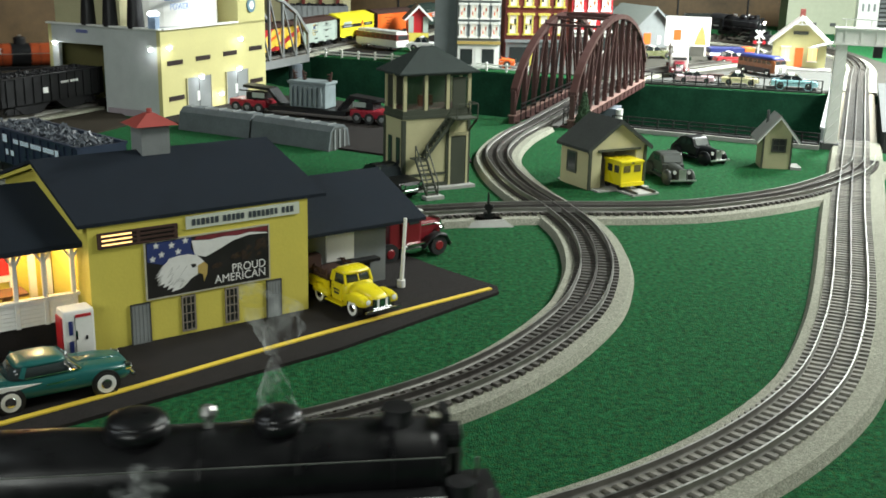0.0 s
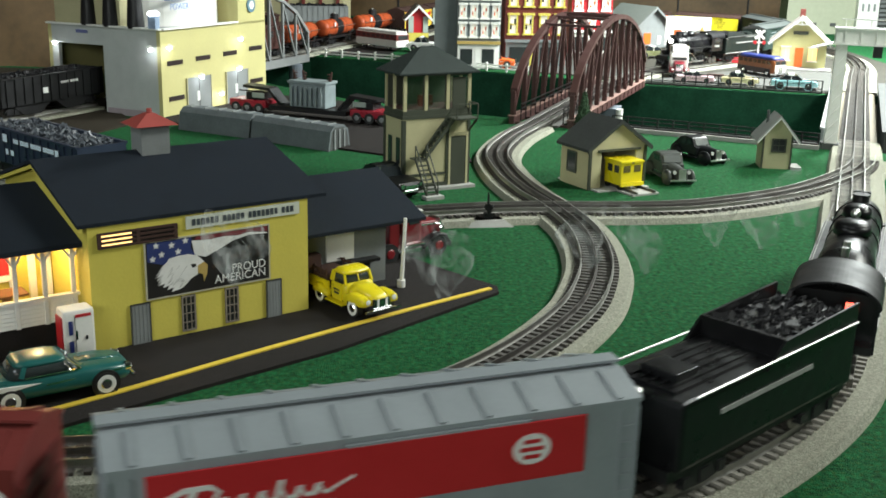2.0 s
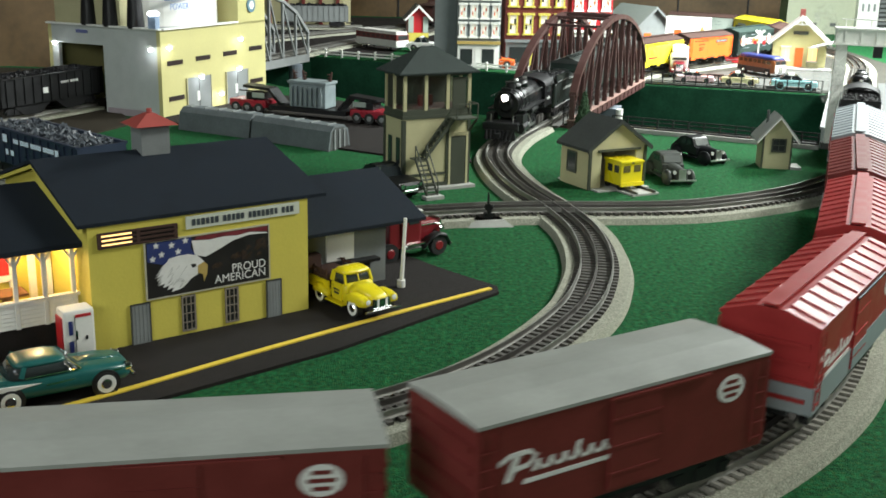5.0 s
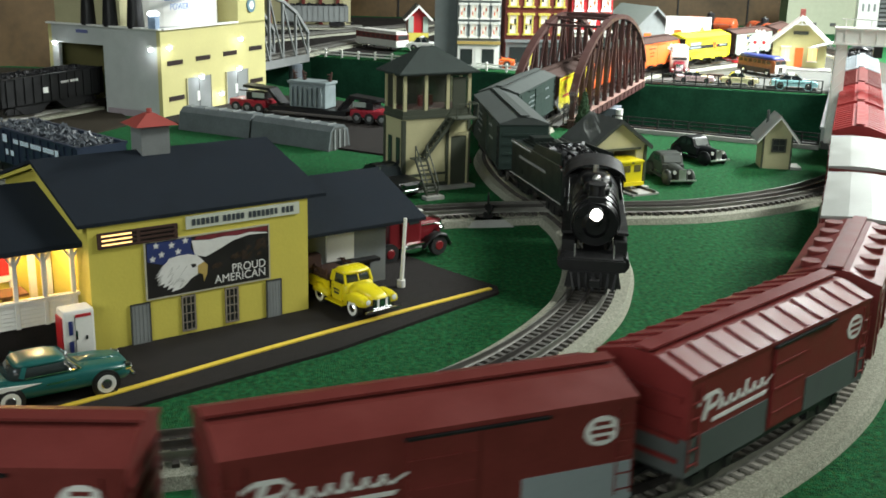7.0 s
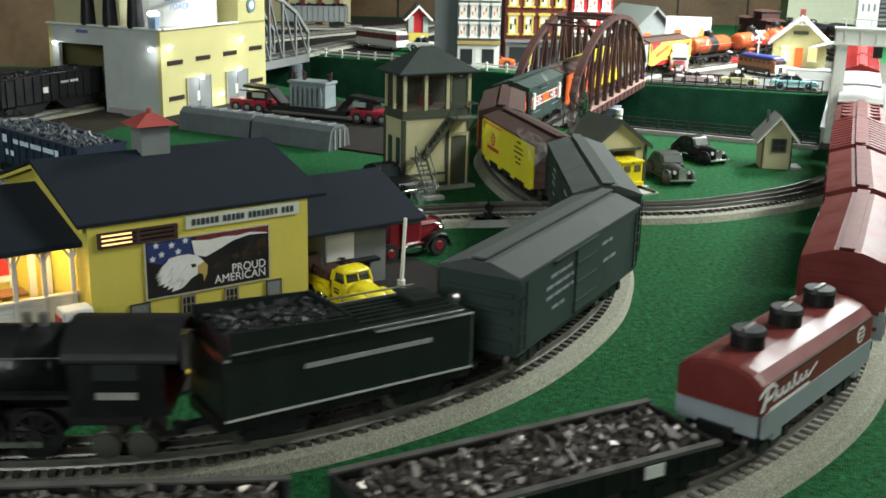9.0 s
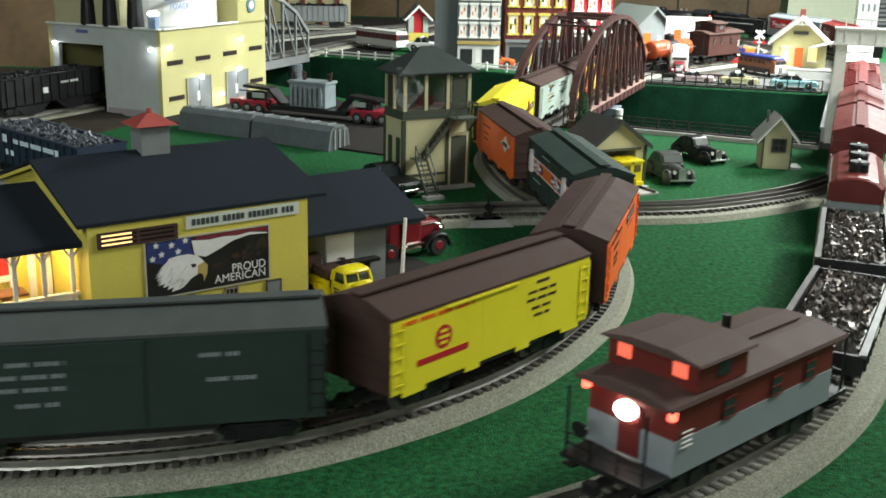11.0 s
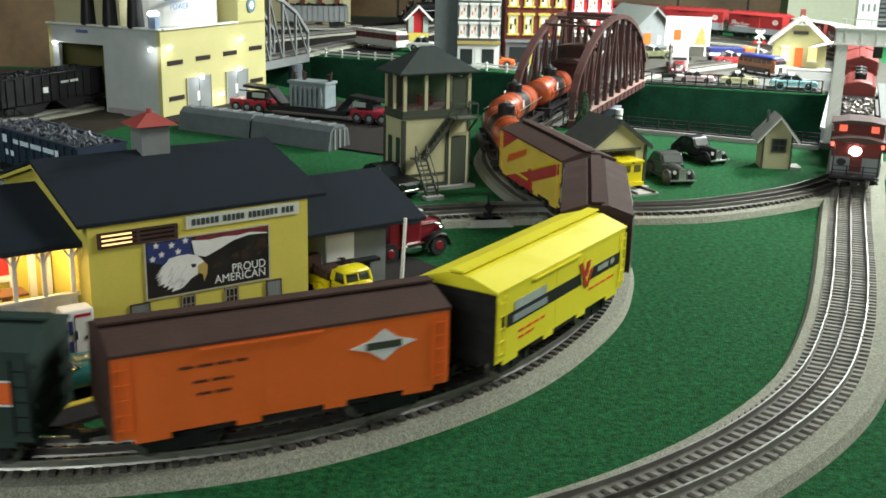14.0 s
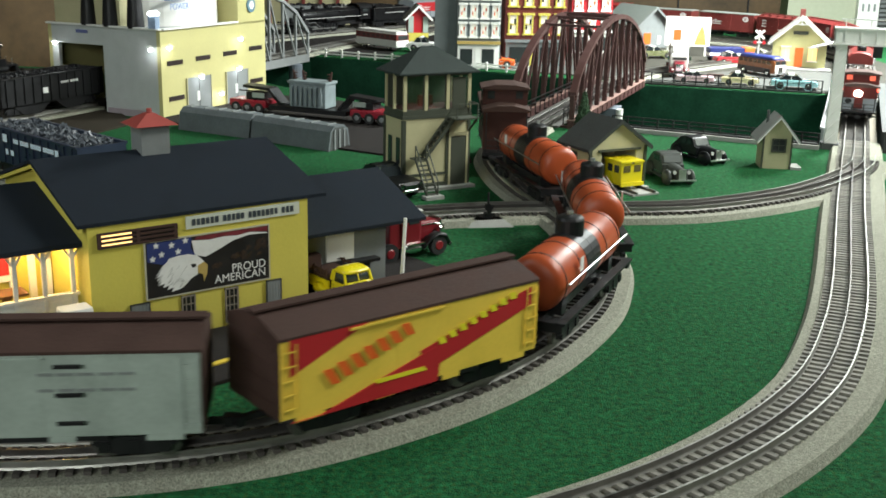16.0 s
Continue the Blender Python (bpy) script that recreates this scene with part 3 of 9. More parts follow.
def brewery():
    h = thing("brewery", HOUSE, "yellow brewery building with dark slate roof and eagle billboard", "building")
    L, D, E, R = 0.195, 0.215, 0.1065, 0.138
    part("wall", Shape().box(L / 2, 0.003, E / 2, L, 0.006, E), YELLOW_WALL, h, "plain yellow front wall")
    part("wall", Shape().box(L / 2, D - 0.003, E / 2, L, 0.006, E), YELLOW_WALL, h)
    for x in (0.003, L - 0.003):
        part("gable_wall", Shape().prism([(0.006, 0), (D - 0.006, 0), (D - 0.006, E), (D / 2, R - 0.004), (0.006, E)], x - 0.003, x + 0.003, "x"), YELLOW_WALL, h)
    gable_roof(h, -0.008, 0.213, -0.0015, D + 0.004, R, E - 0.001, 0.003)
    part("fascia", Shape().prism([(-0.001, E - 0.004), (D / 2, R - 0.004), (D + 0.003, E - 0.004), (D + 0.003, E - 0.001), (D / 2, R - 0.001), (-0.001, E - 0.001)], -0.007, -0.004, "x"), YELLOW_WALL, h)
    billboard(h)
    sg = part("sign", Shape().box(0.1335, -0.0008, 0.0985, 0.105, 0.0016, 0.0105), SIGNGREEN, h, "pale sign board with a dark bar of lettering")
    x = 0.0855
    s = Shape()
    for n in (6, 5, 7, 3):
        for k in range(n):
            tall = (0.0054, 0.0050, 0.0054, 0.0052)[(k + n) % 4]
            s.box(x + 0.0019, -0.0018, 0.0985, (0.0030, 0.0026, 0.0032)[(k + n) % 3], 0.0004, tall)
            x += 0.0041
        x += 0.0030
    part("lettering_bar", s, LETTERDARK, sg)
    vent = part("louvre_vent", Shape().box(0.040, -0.0004, 0.0935, 0.064, 0.001, 0.0125), PRINT_BLACK, h, "brown wooden louvre with warm light behind")
    part("lit_slot", Shape().box(0.022, -0.0010, 0.0935, 0.026, 0.0004, 0.009), LIT, vent)
    for k in range(4):
        part("slat", Shape().box(0.040, -0.0018, 0.0883 + 0.0036 * k, 0.064, 0.0016, 0.0019), ROOFBROWN, vent)
    for x in (0.0085, 0.040, 0.0715):
        part("stile", Shape().box(x, -0.0016, 0.0935, 0.003, 0.0022, 0.0125), ROOFBROWN, vent)
    for u, w in ((0.0388, 0.0165), (0.160, 0.0145)):
        d = part("door", Shape().box(u, -0.0006, 0.0185, w, 0.0012, 0.037), GREY, h, "plain grey door")
        part("door_frame", Shape().box(u - w / 2 + 0.0004, -0.001, 0.0185, 0.0008, 0.002, 0.037).box(u + w / 2 - 0.0004, -0.001, 0.0185, 0.0008, 0.002, 0.037).box(u, -0.001, 0.0366, w, 0.002, 0.0008), DARKGREY, d)
        for k in range(5):
            part("board", Shape().box(u - w * 0.4 + w * 0.2 * k, -0.0014, 0.0185, w * 0.17, 0.0004, 0.035), GREY, d)
    for u in (0.0805, 0.1198):
        framed(h, "window", u, 0.0212, 0.0125, 0.031, 0.0, bars=(2, 3), frame=mat("weathered_frame", (0.22, 0.19, 0.15), 0.7))
    cup = part("cupola", Shape().box(0.098, D / 2, 0.148, 0.026, 0.024, 0.030), GREY, h, "small grey roof vent house with red cap")
    part("cap", Shape().loft([[(0.098 + a * 0.020, D / 2 + b * 0.018, 0.163) for a, b in ((-1, -1), (1, -1), (1, 1), (-1, 1))],
                              [(0.098 + a * 0.004, D / 2 + b * 0.004, 0.1725) for a, b in ((-1, -1), (1, -1), (1, 1), (-1, 1))]]), REDCAP, cup, "faded red hipped cap")
    part("finial", Shape().rod((0.098, D / 2, 0.172), (0.098, D / 2, 0.1765), 0.0025, seg=8), REDCAP, cup)
    # porch on the gable side
    pw, pn, pz = 0.12, 0.030, 0.0235
    po = part("porch_deck", Shape().box(-pw / 2, (pn + 0.16) / 2, pz / 2, pw, 0.16 - pn, pz), ASPHALT, h, "dark raised porch deck")
    for k in range(6):
        part("siding_board", Shape().box(-pw / 2, pn, pz + 0.0018 + 0.0034 * k, pw - 0.002, 0.003, 0.0031, rx=-12), WHITE, po)
    part("porch_rail", Shape().box(-pw / 2, pn - 0.001, 0.0455, pw, 0.006, 0.0022), WHITE, po)
    for k in range(6):
        x = -0.004 - 0.0225 * k
        part("post", Shape().box(x, pn - 0.001, 0.0535, 0.0032, 0.0032, 0.060), WHITE, po)
        part("bracket", Shape().bar((x, pn - 0.001, 0.074), (x - 0.006, pn - 0.001, 0.083), 0.0018, 0.0018).bar((x, pn - 0.001, 0.074), (x + 0.006, pn - 0.001, 0.083), 0.0018, 0.0018), WHITE, po)
    part("porch_beam", Shape().box(-pw / 2, pn, 0.085, pw, 0.004, 0.004), WHITE, po)
    part("porch_roof", Shape().prism([(0.012, 0.0875), (0.122, 0.1155), (0.20, 0.092), (0.20, 0.096), (0.122, 0.1195), (0.012, 0.0915)], -pw - 0.01, -0.0005, "x"), ROOF, h, "dark porch roof")
    part("porch_back_wall", Shape().box(-pw / 2, 0.098, 0.0555, pw, 0.005, 0.064), YELLOW_WALL, po, "warmly lit yellow back wall")
    wn = part("porch_window", Shape().box(-0.045, 0.0945, 0.060, 0.019, 0.002, 0.022), BRIGHTRED, po, "red curtained porch window")
    part("window_frame", Shape().box(-0.0565, 0.0938, 0.058, 0.0045, 0.004, 0.040).box(-0.0335, 0.0938, 0.058, 0.0045, 0.004, 0.040).box(-0.045, 0.0938, 0.0735, 0.0275, 0.004, 0.0045).box(-0.045, 0.0938, 0.0465, 0.0275, 0.004, 0.0050), WHITE, wn)
    part("porch_table", Shape().box(-0.045, 0.072, 0.0400, 0.030, 0.022, 0.0020).box(-0.045, 0.072, 0.0310, 0.006, 0.006, 0.016), mat("tan_wood", (0.20, 0.10, 0.045), 0.6, vary=0.2), po)
    part("wall_trim", Shape().box(-0.017, 0.0944, 0.0555, 0.006, 0.003, 0.060).box(-0.003, 0.0944, 0.0555, 0.004, 0.003, 0.060), WHITE, po)
    return h


brewery()
LAMP = HOUSE @ Vector((-0.025, 0.062, 0.082))
point_lamp("porch_lamp", LAMP, 0.16, (1.0, 0.66, 0.30), 0.006)
point_lamp("porch_lamp_far", HOUSE @ Vector((-0.085, 0.062, 0.082)), 0.12, (1.0, 0.66, 0.30), 0.006)


def annex():
    h = thing("loading_shed", HOUSE @ pose(0.197, 0, 0), "dark grey loading shed with white dock door", "building")
    L, E, R, N0, N1 = 0.105, 0.062, 0.096, 0.0355, 0.165
    part("wall", Shape().box(L / 2, N0 + 0.002, E / 2, L, 0.004, E), GREY, h)
    part("wall", Shape().box(L / 2, N1 - 0.002, E / 2, L, 0.004, E), GREY, h)
    part("gable_wall", Shape().prism([(N0 + 0.004, 0), (N1 - 0.004, 0), (N1 - 0.004, E), ((N0 + N1) / 2, R - 0.003), (N0 + 0.004, E)], L - 0.004, L, "x"), GREY, h)
    gable_roof(h, -0.012, 0.139, 0.016, N1 + 0.02, R + 0.001, E + 0.001, 0.0032)
    d = part("dock_door", Shape().box(0.0525, N0 - 0.001, 0.0465, 0.030, 0.002, 0.030), WHITE, h, "white roller dock door")
    part("handle", Shape().box(0.0525, N0 - 0.0025, 0.0335, 0.008, 0.001, 0.0008), DARKGREY, d)
    part("dock_ledge", Shape().box(0.050, N0 - 0.005, 0.0285, 0.085, 0.010, 0.0030).box(0.050, N0 - 0.002, 0.0135, 0.070, 0.003, 0.027), BLACK, h, "black loading ledge")
    part("crate", Shape().box(0.015, N0 - 0.005, 0.0365, 0.024, 0.009, 0.013), ROOFBROWN, h)


annex()


def vending_machine():
    h = thing("vending_machine", HOUSE @ pose(-0.0155, -0.006, 0.003), "white drinks machine with red side by the brewery wall", "vending machine")
    part("cabinet", Shape().box(0, 0, 0.0215, 0.024, 0.018, 0.043, bevel=0.002), WHITE, h)
    part("side_panel", Shape().box(-0.0124, 0.001, 0.0205, 0.001, 0.014, 0.034), BRIGHTRED, h, "red side panel")
    part("slot", Shape().box(-0.0070, -0.0093, 0.0295, 0.0030, 0.001, 0.0110), BLUEDK, h)
    part("door_seam", Shape().box(-0.0035, -0.0092, 0.0205, 0.0006, 0.0006, 0.0360), GREY, h)
    part("handle", Shape().box(-0.0030, -0.0098, 0.0235, 0.0016, 0.0016, 0.0070), CHROME, h)
    part("slot", Shape().box(0.005, -0.0093, 0.020, 0.0015, 0.001, 0.003), BLACK, h)
    part("tray", Shape().box(-0.0070, -0.0093, 0.0130, 0.0032, 0.001, 0.0110), BLUEDK, h)
    part("emblem_bar", Shape().box(0.003, -0.0093, 0.0385, 0.012, 0.0006, 0.0022), BRIGHTRED, h, "plain red emblem bar")


vending_machine()


def flagpole():
    h = thing("flagpole", HOUSE @ pose(0.302, 0.008, 0.003), "short white pole on a round white foot", "pole")
    part("pole", Shape().rod((0, 0, 0), (0.004, 0, 0.0675), 0.0020, 0.0016), WHITE, h)
    part("foot", Shape().rod((0, 0, 0), (0, 0, 0.007), 0.0040, seg=16), WHITE, h)


flagpole()


def signal_tower():
    h = thing("signal_tower", pose(-0.056, 1.419, 0, 0, 0, 29.85), "cream two-storey signal tower with olive trim and grey hip roof", "signal tower")
    W, D = 0.101, 0.052
    part("base_slab", Shape().box(W / 2, D / 2 - 0.006, 0.0015, W + 0.008, D + 0.014, 0.005), CONCRETE, h)
    part("lower_wall", Shape().box(W / 2, D / 2, 0.051, W, D, 0.094), CREAM, h, "cream lower storey")
    part("floor_band", Shape().box(W / 2, D / 2, 0.0985, W + 0.004, D + 0.004, 0.0045), OLIVE, h)
    part("cream_band", Shape().box(W / 2, D / 2, 0.0945, W + 0.001, D + 0.001, 0.0045), CREAM, h)
    part("sill_band", Shape().box(W / 2, D / 2, 0.104, W + 0.002, D + 0.002, 0.0075), OLIVE, h)
    # open glazed upper storey: corner posts, mullions, panes, interior
    for x in (0.0, 0.033, 0.066, W):
        for y in (0, D):
            part("mullion", Shape().box(min(max(x, 0.002), W - 0.002), y, 0.130, 0.0045, 0.003, 0.046), CREAM, h)
    for y in (D / 2,):
        for x in (0, W):
            part("mullion", Shape().box(x, y, 0.130, 0.003, 0.004, 0.046), CREAM, h)
    part("head_band", Shape().box(W / 2, D / 2, 0.153, W + 0.002, D + 0.002, 0.004), OLIVE, h)
    for x0, x1 in ((0.0, 0.033), (0.033, 0.066), (0.066, W)):
        part("sash", Shape().box((x0 + x1) / 2, 0.0006, 0.1075, x1 - x0 - 0.004, 0.0015, 0.002).box(x0 + 0.0032, 0.0006, 0.130, 0.0015, 0.0015, 0.044).box(x1 - 0.0032, 0.0006, 0.130, 0.0015, 0.0015, 0.044), OLIVE, h)
        part("pane", Shape().box((x0 + x1) / 2, 0.0012, 0.130, x1 - x0 - 0.004, 0.0006, 0.044), mat("clear_pane", (0.85, 0.9, 0.88), 0.04, trans=1.0, vary=0.0), h).visible_shadow = False
    part("room_floor", Shape().box(W / 2, D / 2, 0.1085, W - 0.006, D - 0.006, 0.001), ROOFBROWN, h)
    part("room_back", Shape().box(W / 2, D - 0.003, 0.130, W - 0.004, 0.002, 0.044), OLIVE, h)
    part("lever_frame", Shape().box(0.048, 0.03, 0.116, 0.02, 0.006, 0.014).rod((0.044, 0.03, 0.12), (0.046, 0.028, 0.14), 0.001).rod((0.050, 0.03, 0.12), (0.052, 0.028, 0.138), 0.001), MAROON, h)
    for x in (0.0015, 0.0665, W - 0.0015):
        part("trim_post", Shape().box(x, -0.0005, 0.049, 0.004, 0.003, 0.092), OLIVE, h)
    for y in (0.0, D):
        part("trim_post", Shape().box(-0.0006, y, 0.049, 0.003, 0.004, 0.092), OLIVE, h)
    part("skirt_board", Shape().box(W / 2, -0.0006, 0.0065, W, 0.0024, 0.005), OLIVE, h)
    part("rail_board", Shape().box(0.034, -0.0006, 0.021, 0.062, 0.002, 0.003), OLIVE, h)
    for y in (0.013, 0.036):
        part("side_window", Shape().box(-0.0004, y, 0.046, 0.002, 0.010, 0.050), GLASS, h)
    d = part("door", Shape().box(0.083, -0.0012, 0.0375, 0.024, 0.0022, 0.064), OLIVE, h, "dark olive door")
    part("door_frame", Shape().box(0.0695, -0.0015, 0.0385, 0.003, 0.003, 0.068).box(0.0965, -0.0015, 0.0385, 0.003, 0.003, 0.068).box(0.083, -0.0015, 0.0735, 0.030, 0.003, 0.004), CREAM, d)
    part("upper_door", Shape().box(0.083, -0.0008, 0.128, 0.020, 0.002, 0.042), OLIVE, h)
    # hip roof
    z, t = 0.155, 0.188
    part("roof", Shape().loft([[(-0.010, -0.009, z), (W + 0.009, -0.009, z), (W + 0.009, D + 0.009, z), (-0.010, D + 0.009, z)],
                               [(-0.010, -0.009, z + 0.002), (W + 0.009, -0.009, z + 0.002), (W + 0.009, D + 0.009, z + 0.002), (-0.010, D + 0.009, z + 0.002)],
                               [(0.038, D / 2 - 0.001, t), (W - 0.042, D / 2 - 0.001, t), (W - 0.042, D / 2 + 0.001, t), (0.038, D / 2 + 0.001, t)]]), mat("tower_slate", (0.040, 0.050, 0.047), 0.9, spec=0.15, vary=0.15, scale=80, bump=0.4, bump_scale=1200), h, "grey hipped roof")
    # landing and stairs
    land = part("landing", Shape().box(0.083, -0.013, 0.0965, 0.034, 0.024, 0.002), OLIVE, h)
    for x, y in ((0.067, -0.024), (0.099, -0.024), (0.099, -0.002)):
        part("baluster", Shape().rod((x, y, 0.097), (x, y, 0.116), 0.0009, seg=6), OLIVE, land)
    part("handrail", Shape().bar((0.067, -0.024, 0.116), (0.099, -0.024, 0.116), 0.0015, 0.0015).bar((0.099, -0.024, 0.116), (0.099, -0.002, 0.116), 0.0015, 0.0015), OLIVE, land)
    part("brace", Shape().bar((0.099, -0.023, 0.096), (0.099, 0.0, 0.075), 0.002, 0.002), OLIVE, land)
    st = part("stair_flight", Shape().bar((0.026, -0.016, 0.047), (0.068, -0.016, 0.097), 0.0012, 0.005).bar((0.026, -0.004, 0.047), (0.068, -0.004, 0.097), 0.0012, 0.005), OLIVE, h, "olive upper stair flight")
    for k in range(8):
        part("tread", Shape().box(0.027 + 0.0053 * k, -0.010, 0.049 + 0.0062 * k, 0.006, 0.012, 0.0012), OLIVE, st)
    part("handrail", Shape().bar((0.026, -0.016, 0.062), (0.068, -0.016, 0.114), 0.0014, 0.0014).rod((0.026, -0.016, 0.045), (0.026, -0.016, 0.064), 0.001, seg=6).rod((0.047, -0.016, 0.07), (0.047, -0.016, 0.088), 0.001, seg=6), OLIVE, st)
    part("half_landing", Shape().box(0.018, -0.010, 0.0455, 0.018, 0.014, 0.0015), OLIVE, h)
    s2 = part("stair_flight", Shape().bar((0.010, -0.050, 0.004), (0.010, -0.017, 0.046), 0.0012, 0.004).bar((0.026, -0.050, 0.004), (0.026, -0.017, 0.046), 0.0012, 0.004), OLIVE, h, "olive lower stair flight")
    for k in range(8):
        part("tread", Shape().box(0.018, -0.048 + 0.0042 * k, 0.006 + 0.0054 * k, 0.016, 0.005, 0.0012), OLIVE, s2)
    part("handrail", Shape().bar((0.010, -0.050, 0.022), (0.010, -0.017, 0.064), 0.0013, 0.0013).bar((0.026, -0.050, 0.022), (0.026, -0.017, 0.064), 0.0013, 0.0013).rod((0.010, -0.05, 0.003), (0.010, -0.05, 0.022), 0.0009, seg=6).rod((0.026, -0.05, 0.003), (0.026, -0.05, 0.022), 0.0009, seg=6).rod((0.010, -0.017, 0.045), (0.010, -0.017, 0.064), 0.0009, seg=6), OLIVE, s2)
    part("stair_foot", Shape().box(0.018, -0.052, 0.0022, 0.026, 0.014, 0.0045), CONCRETE, h)


signal_tower()


def motor_shed():
    h = thing("motor_car_shed", pose(0.195, 1.457, 0, 0, 0, 28.1), "cream wooden shed with open front and dark roof", "shed")
    W, D, E, R = 0.094, 0.068, 0.057, 0.091
    t = 0.004
    door0, door1, dh = 0.020, 0.078, 0.053
    part("front_wall", Shape().prism([(0, 0), (door0, 0), (door0, dh), (door1, dh), (door1, 0), (W, 0), (W, E), (W / 2, R), (0, E)], 0, t, "y"), CREAM, h, "cream gable wall with wide opening")
    part("back_wall", Shape().prism([(0, 0), (W, 0), (W, E), (W / 2, R), (0, E)], D - t, D, "y"), CREAM, h)
    for x in (t / 2, W - t / 2):
        part("side_wall", Shape().box(x, D / 2, E / 2, t, D - 2 * t, E), CREAM, h)
    roof_m = mat("shed_slate", (0.050, 0.055, 0.053), 0.9, spec=0.15, vary=0.15, scale=70, bump=0.4, bump_scale=1200)
    for a in (-0.007, W + 0.007):
        part("roof_slope", Shape().prism([(a, E - 0.004), (W / 2, R), (W / 2, R + 0.004), (a, E)], -0.007, D + 0.003, "y"), roof_m, h, "dark grey shingle roof slope")
    for x in (0.001, W - 0.001):
        part("corner_trim", Shape().box(x, -0.0006, E / 2, 0.004, 0.003, E), OLIVE, h)
    part("bargeboard", Shape().prism([(-0.0065, E - 0.006), (W / 2, R - 0.002), (W + 0.0065, E - 0.006), (W + 0.0065, E - 0.0025), (W / 2, R + 0.0015), (-0.0065, E - 0.0025)], -0.0068, -0.005, "y"), OLIVE, h)
    part("lintel", Shape().box((door0 + door1) / 2, -0.001, dh, door1 - door0 + 0.012, 0.004, 0.003), OLIVE, h)
    w = part("window", Shape().box(-0.0004, 0.04, 0.033, 0.002, 0.018, 0.026), GLASS, h)
    part("frame", Shape().box(-0.0008, 0.04, 0.047, 0.002, 0.022, 0.002).box(-0.0008, 0.04, 0.019, 0.002, 0.022, 0.002).box(-0.0008, 0.0295, 0.033, 0.002, 0.002, 0.028).box(-0.0008, 0.0505, 0.033, 0.002, 0.002, 0.028), OLIVE, w)
    part("inner_floor", Shape().box(W / 2, D / 2 - 0.004, 0.001, W - 0.008, D + 0.03, 0.002), CONCRETE, h)
    # the yellow track inspection car standing in its doorway
    c = thing("track_inspection_car", pose(0.195, 1.457, 0, 0, 0, 28.1) @ pose(0.0515, -0.009, 0.0025), "bright yellow boxy track inspection car in the shed doorway", "rail motor car")
    part("body", Shape().box(0, 0, 0.0215, 0.036, 0.038, 0.031, bevel=0.0015), YELLOW, c)
    part("roof", Shape().box(0, 0, 0.0382, 0.039, 0.041, 0.0035, bevel=0.001), YELLOW, c)
    for x in (-0.0105, 0.0105):
        part("windscreen", Shape().box(x * 0.82, -0.0192, 0.0290, 0.0110, 0.001, 0.0095), mat("motor_car_window", (0.12, 0.10, 0.03), 0.2, vary=0.1), c)
    for y in (-0.012, 0.008):
        part("side_window", Shape().box(-0.0182, y * 0.75, 0.028, 0.001, 0.010, 0.010), GLASS, c)
    part("bumper", Shape().box(0, -0.0205, 0.008, 0.038, 0.003, 0.005), YELLOW, c)
    for x in (-0.015, 0.015):
        for y in (-0.014, 0.014):
            part("wheel", Shape().rod((x - 0.001, y, 0.004), (x + 0.001, y, 0.004), 0.0055, seg=14), BLACK, c)
    part("headlight", Shape().ball(0, -0.0200, 0.0372, 0.0018, seg=8), CHROME, c)
    sp = thing("shed_spur", pose(0.195, 1.457, 0, 0, 0, 28.1) @ pose(0.056, -0.026, 0), "short pair of rails leading to the shed", "rails", kind="structure")
    for x in (-0.015, 0.015):
        part("rail", Shape().box(x, 0.0, 0.004, 0.0022, 0.06, 0.003), RAIL_DARK, sp)
    part("spur_bed", Shape().box(0, 0, 0.0012, 0.044, 0.06, 0.0024), CONCRETE, sp)


motor_shed()


def booth():
    h = thing("watchman_booth", pose(0.480, 1.639, 0, 0, 0, -5), "small cream watchman booth with steep gable roof", "booth")
    W, D, E, R = 0.044, 0.042, 0.051, 0.079
    part("wall", Shape().box(W / 2, D / 2, E / 2, W, D, E), CREAM, h)
    part("gable", Shape().prism([(0, E), (W, E), (W / 2, R)], 0, D, "y"), CREAM, h)
    for a in (-0.010, W + 0.010):
        part("roof_slope", Shape().prism([(a, E - 0.010), (W / 2, R), (W / 2, R + 0.003), (a, E - 0.007)], -0.008, D + 0.006, "y"), mat("booth_shingle", (0.34, 0.35, 0.34), 0.5, vary=0.15, scale=80), h)
    part("bargeboard", Shape().prism([(-0.009, E - 0.012), (W / 2, R - 0.002), (W + 0.009, E - 0.012), (W + 0.009, E - 0.009), (W / 2, R + 0.001), (-0.009, E - 0.009)], -0.0078, -0.006, "y"), WHITE, h)
    framed(h, "window", 0.024, 0.036, 0.022, 0.021, 0.0, frame=OLIVE, bars=(1, 1))
    part("chimney", Shape().rod((0.010, 0.03, 0.06), (0.010, 0.03, 0.085), 0.0022, seg=10), DARKGREY, h)
    part("door", Shape().box(W + 0.0005, D / 2, 0.021, 0.002, 0.020, 0.042), OLIVE, h)
    part("step", Shape().box(W + 0.008, D / 2 - 0.008, 0.002, 0.016, 0.034, 0.004), CONCRETE, h)
    for x in (0.001, W - 0.001):
        part("corner_trim", Shape().box(x, -0.0005, E / 2, 0.0025, 0.002, E), OLIVE, h)


booth()


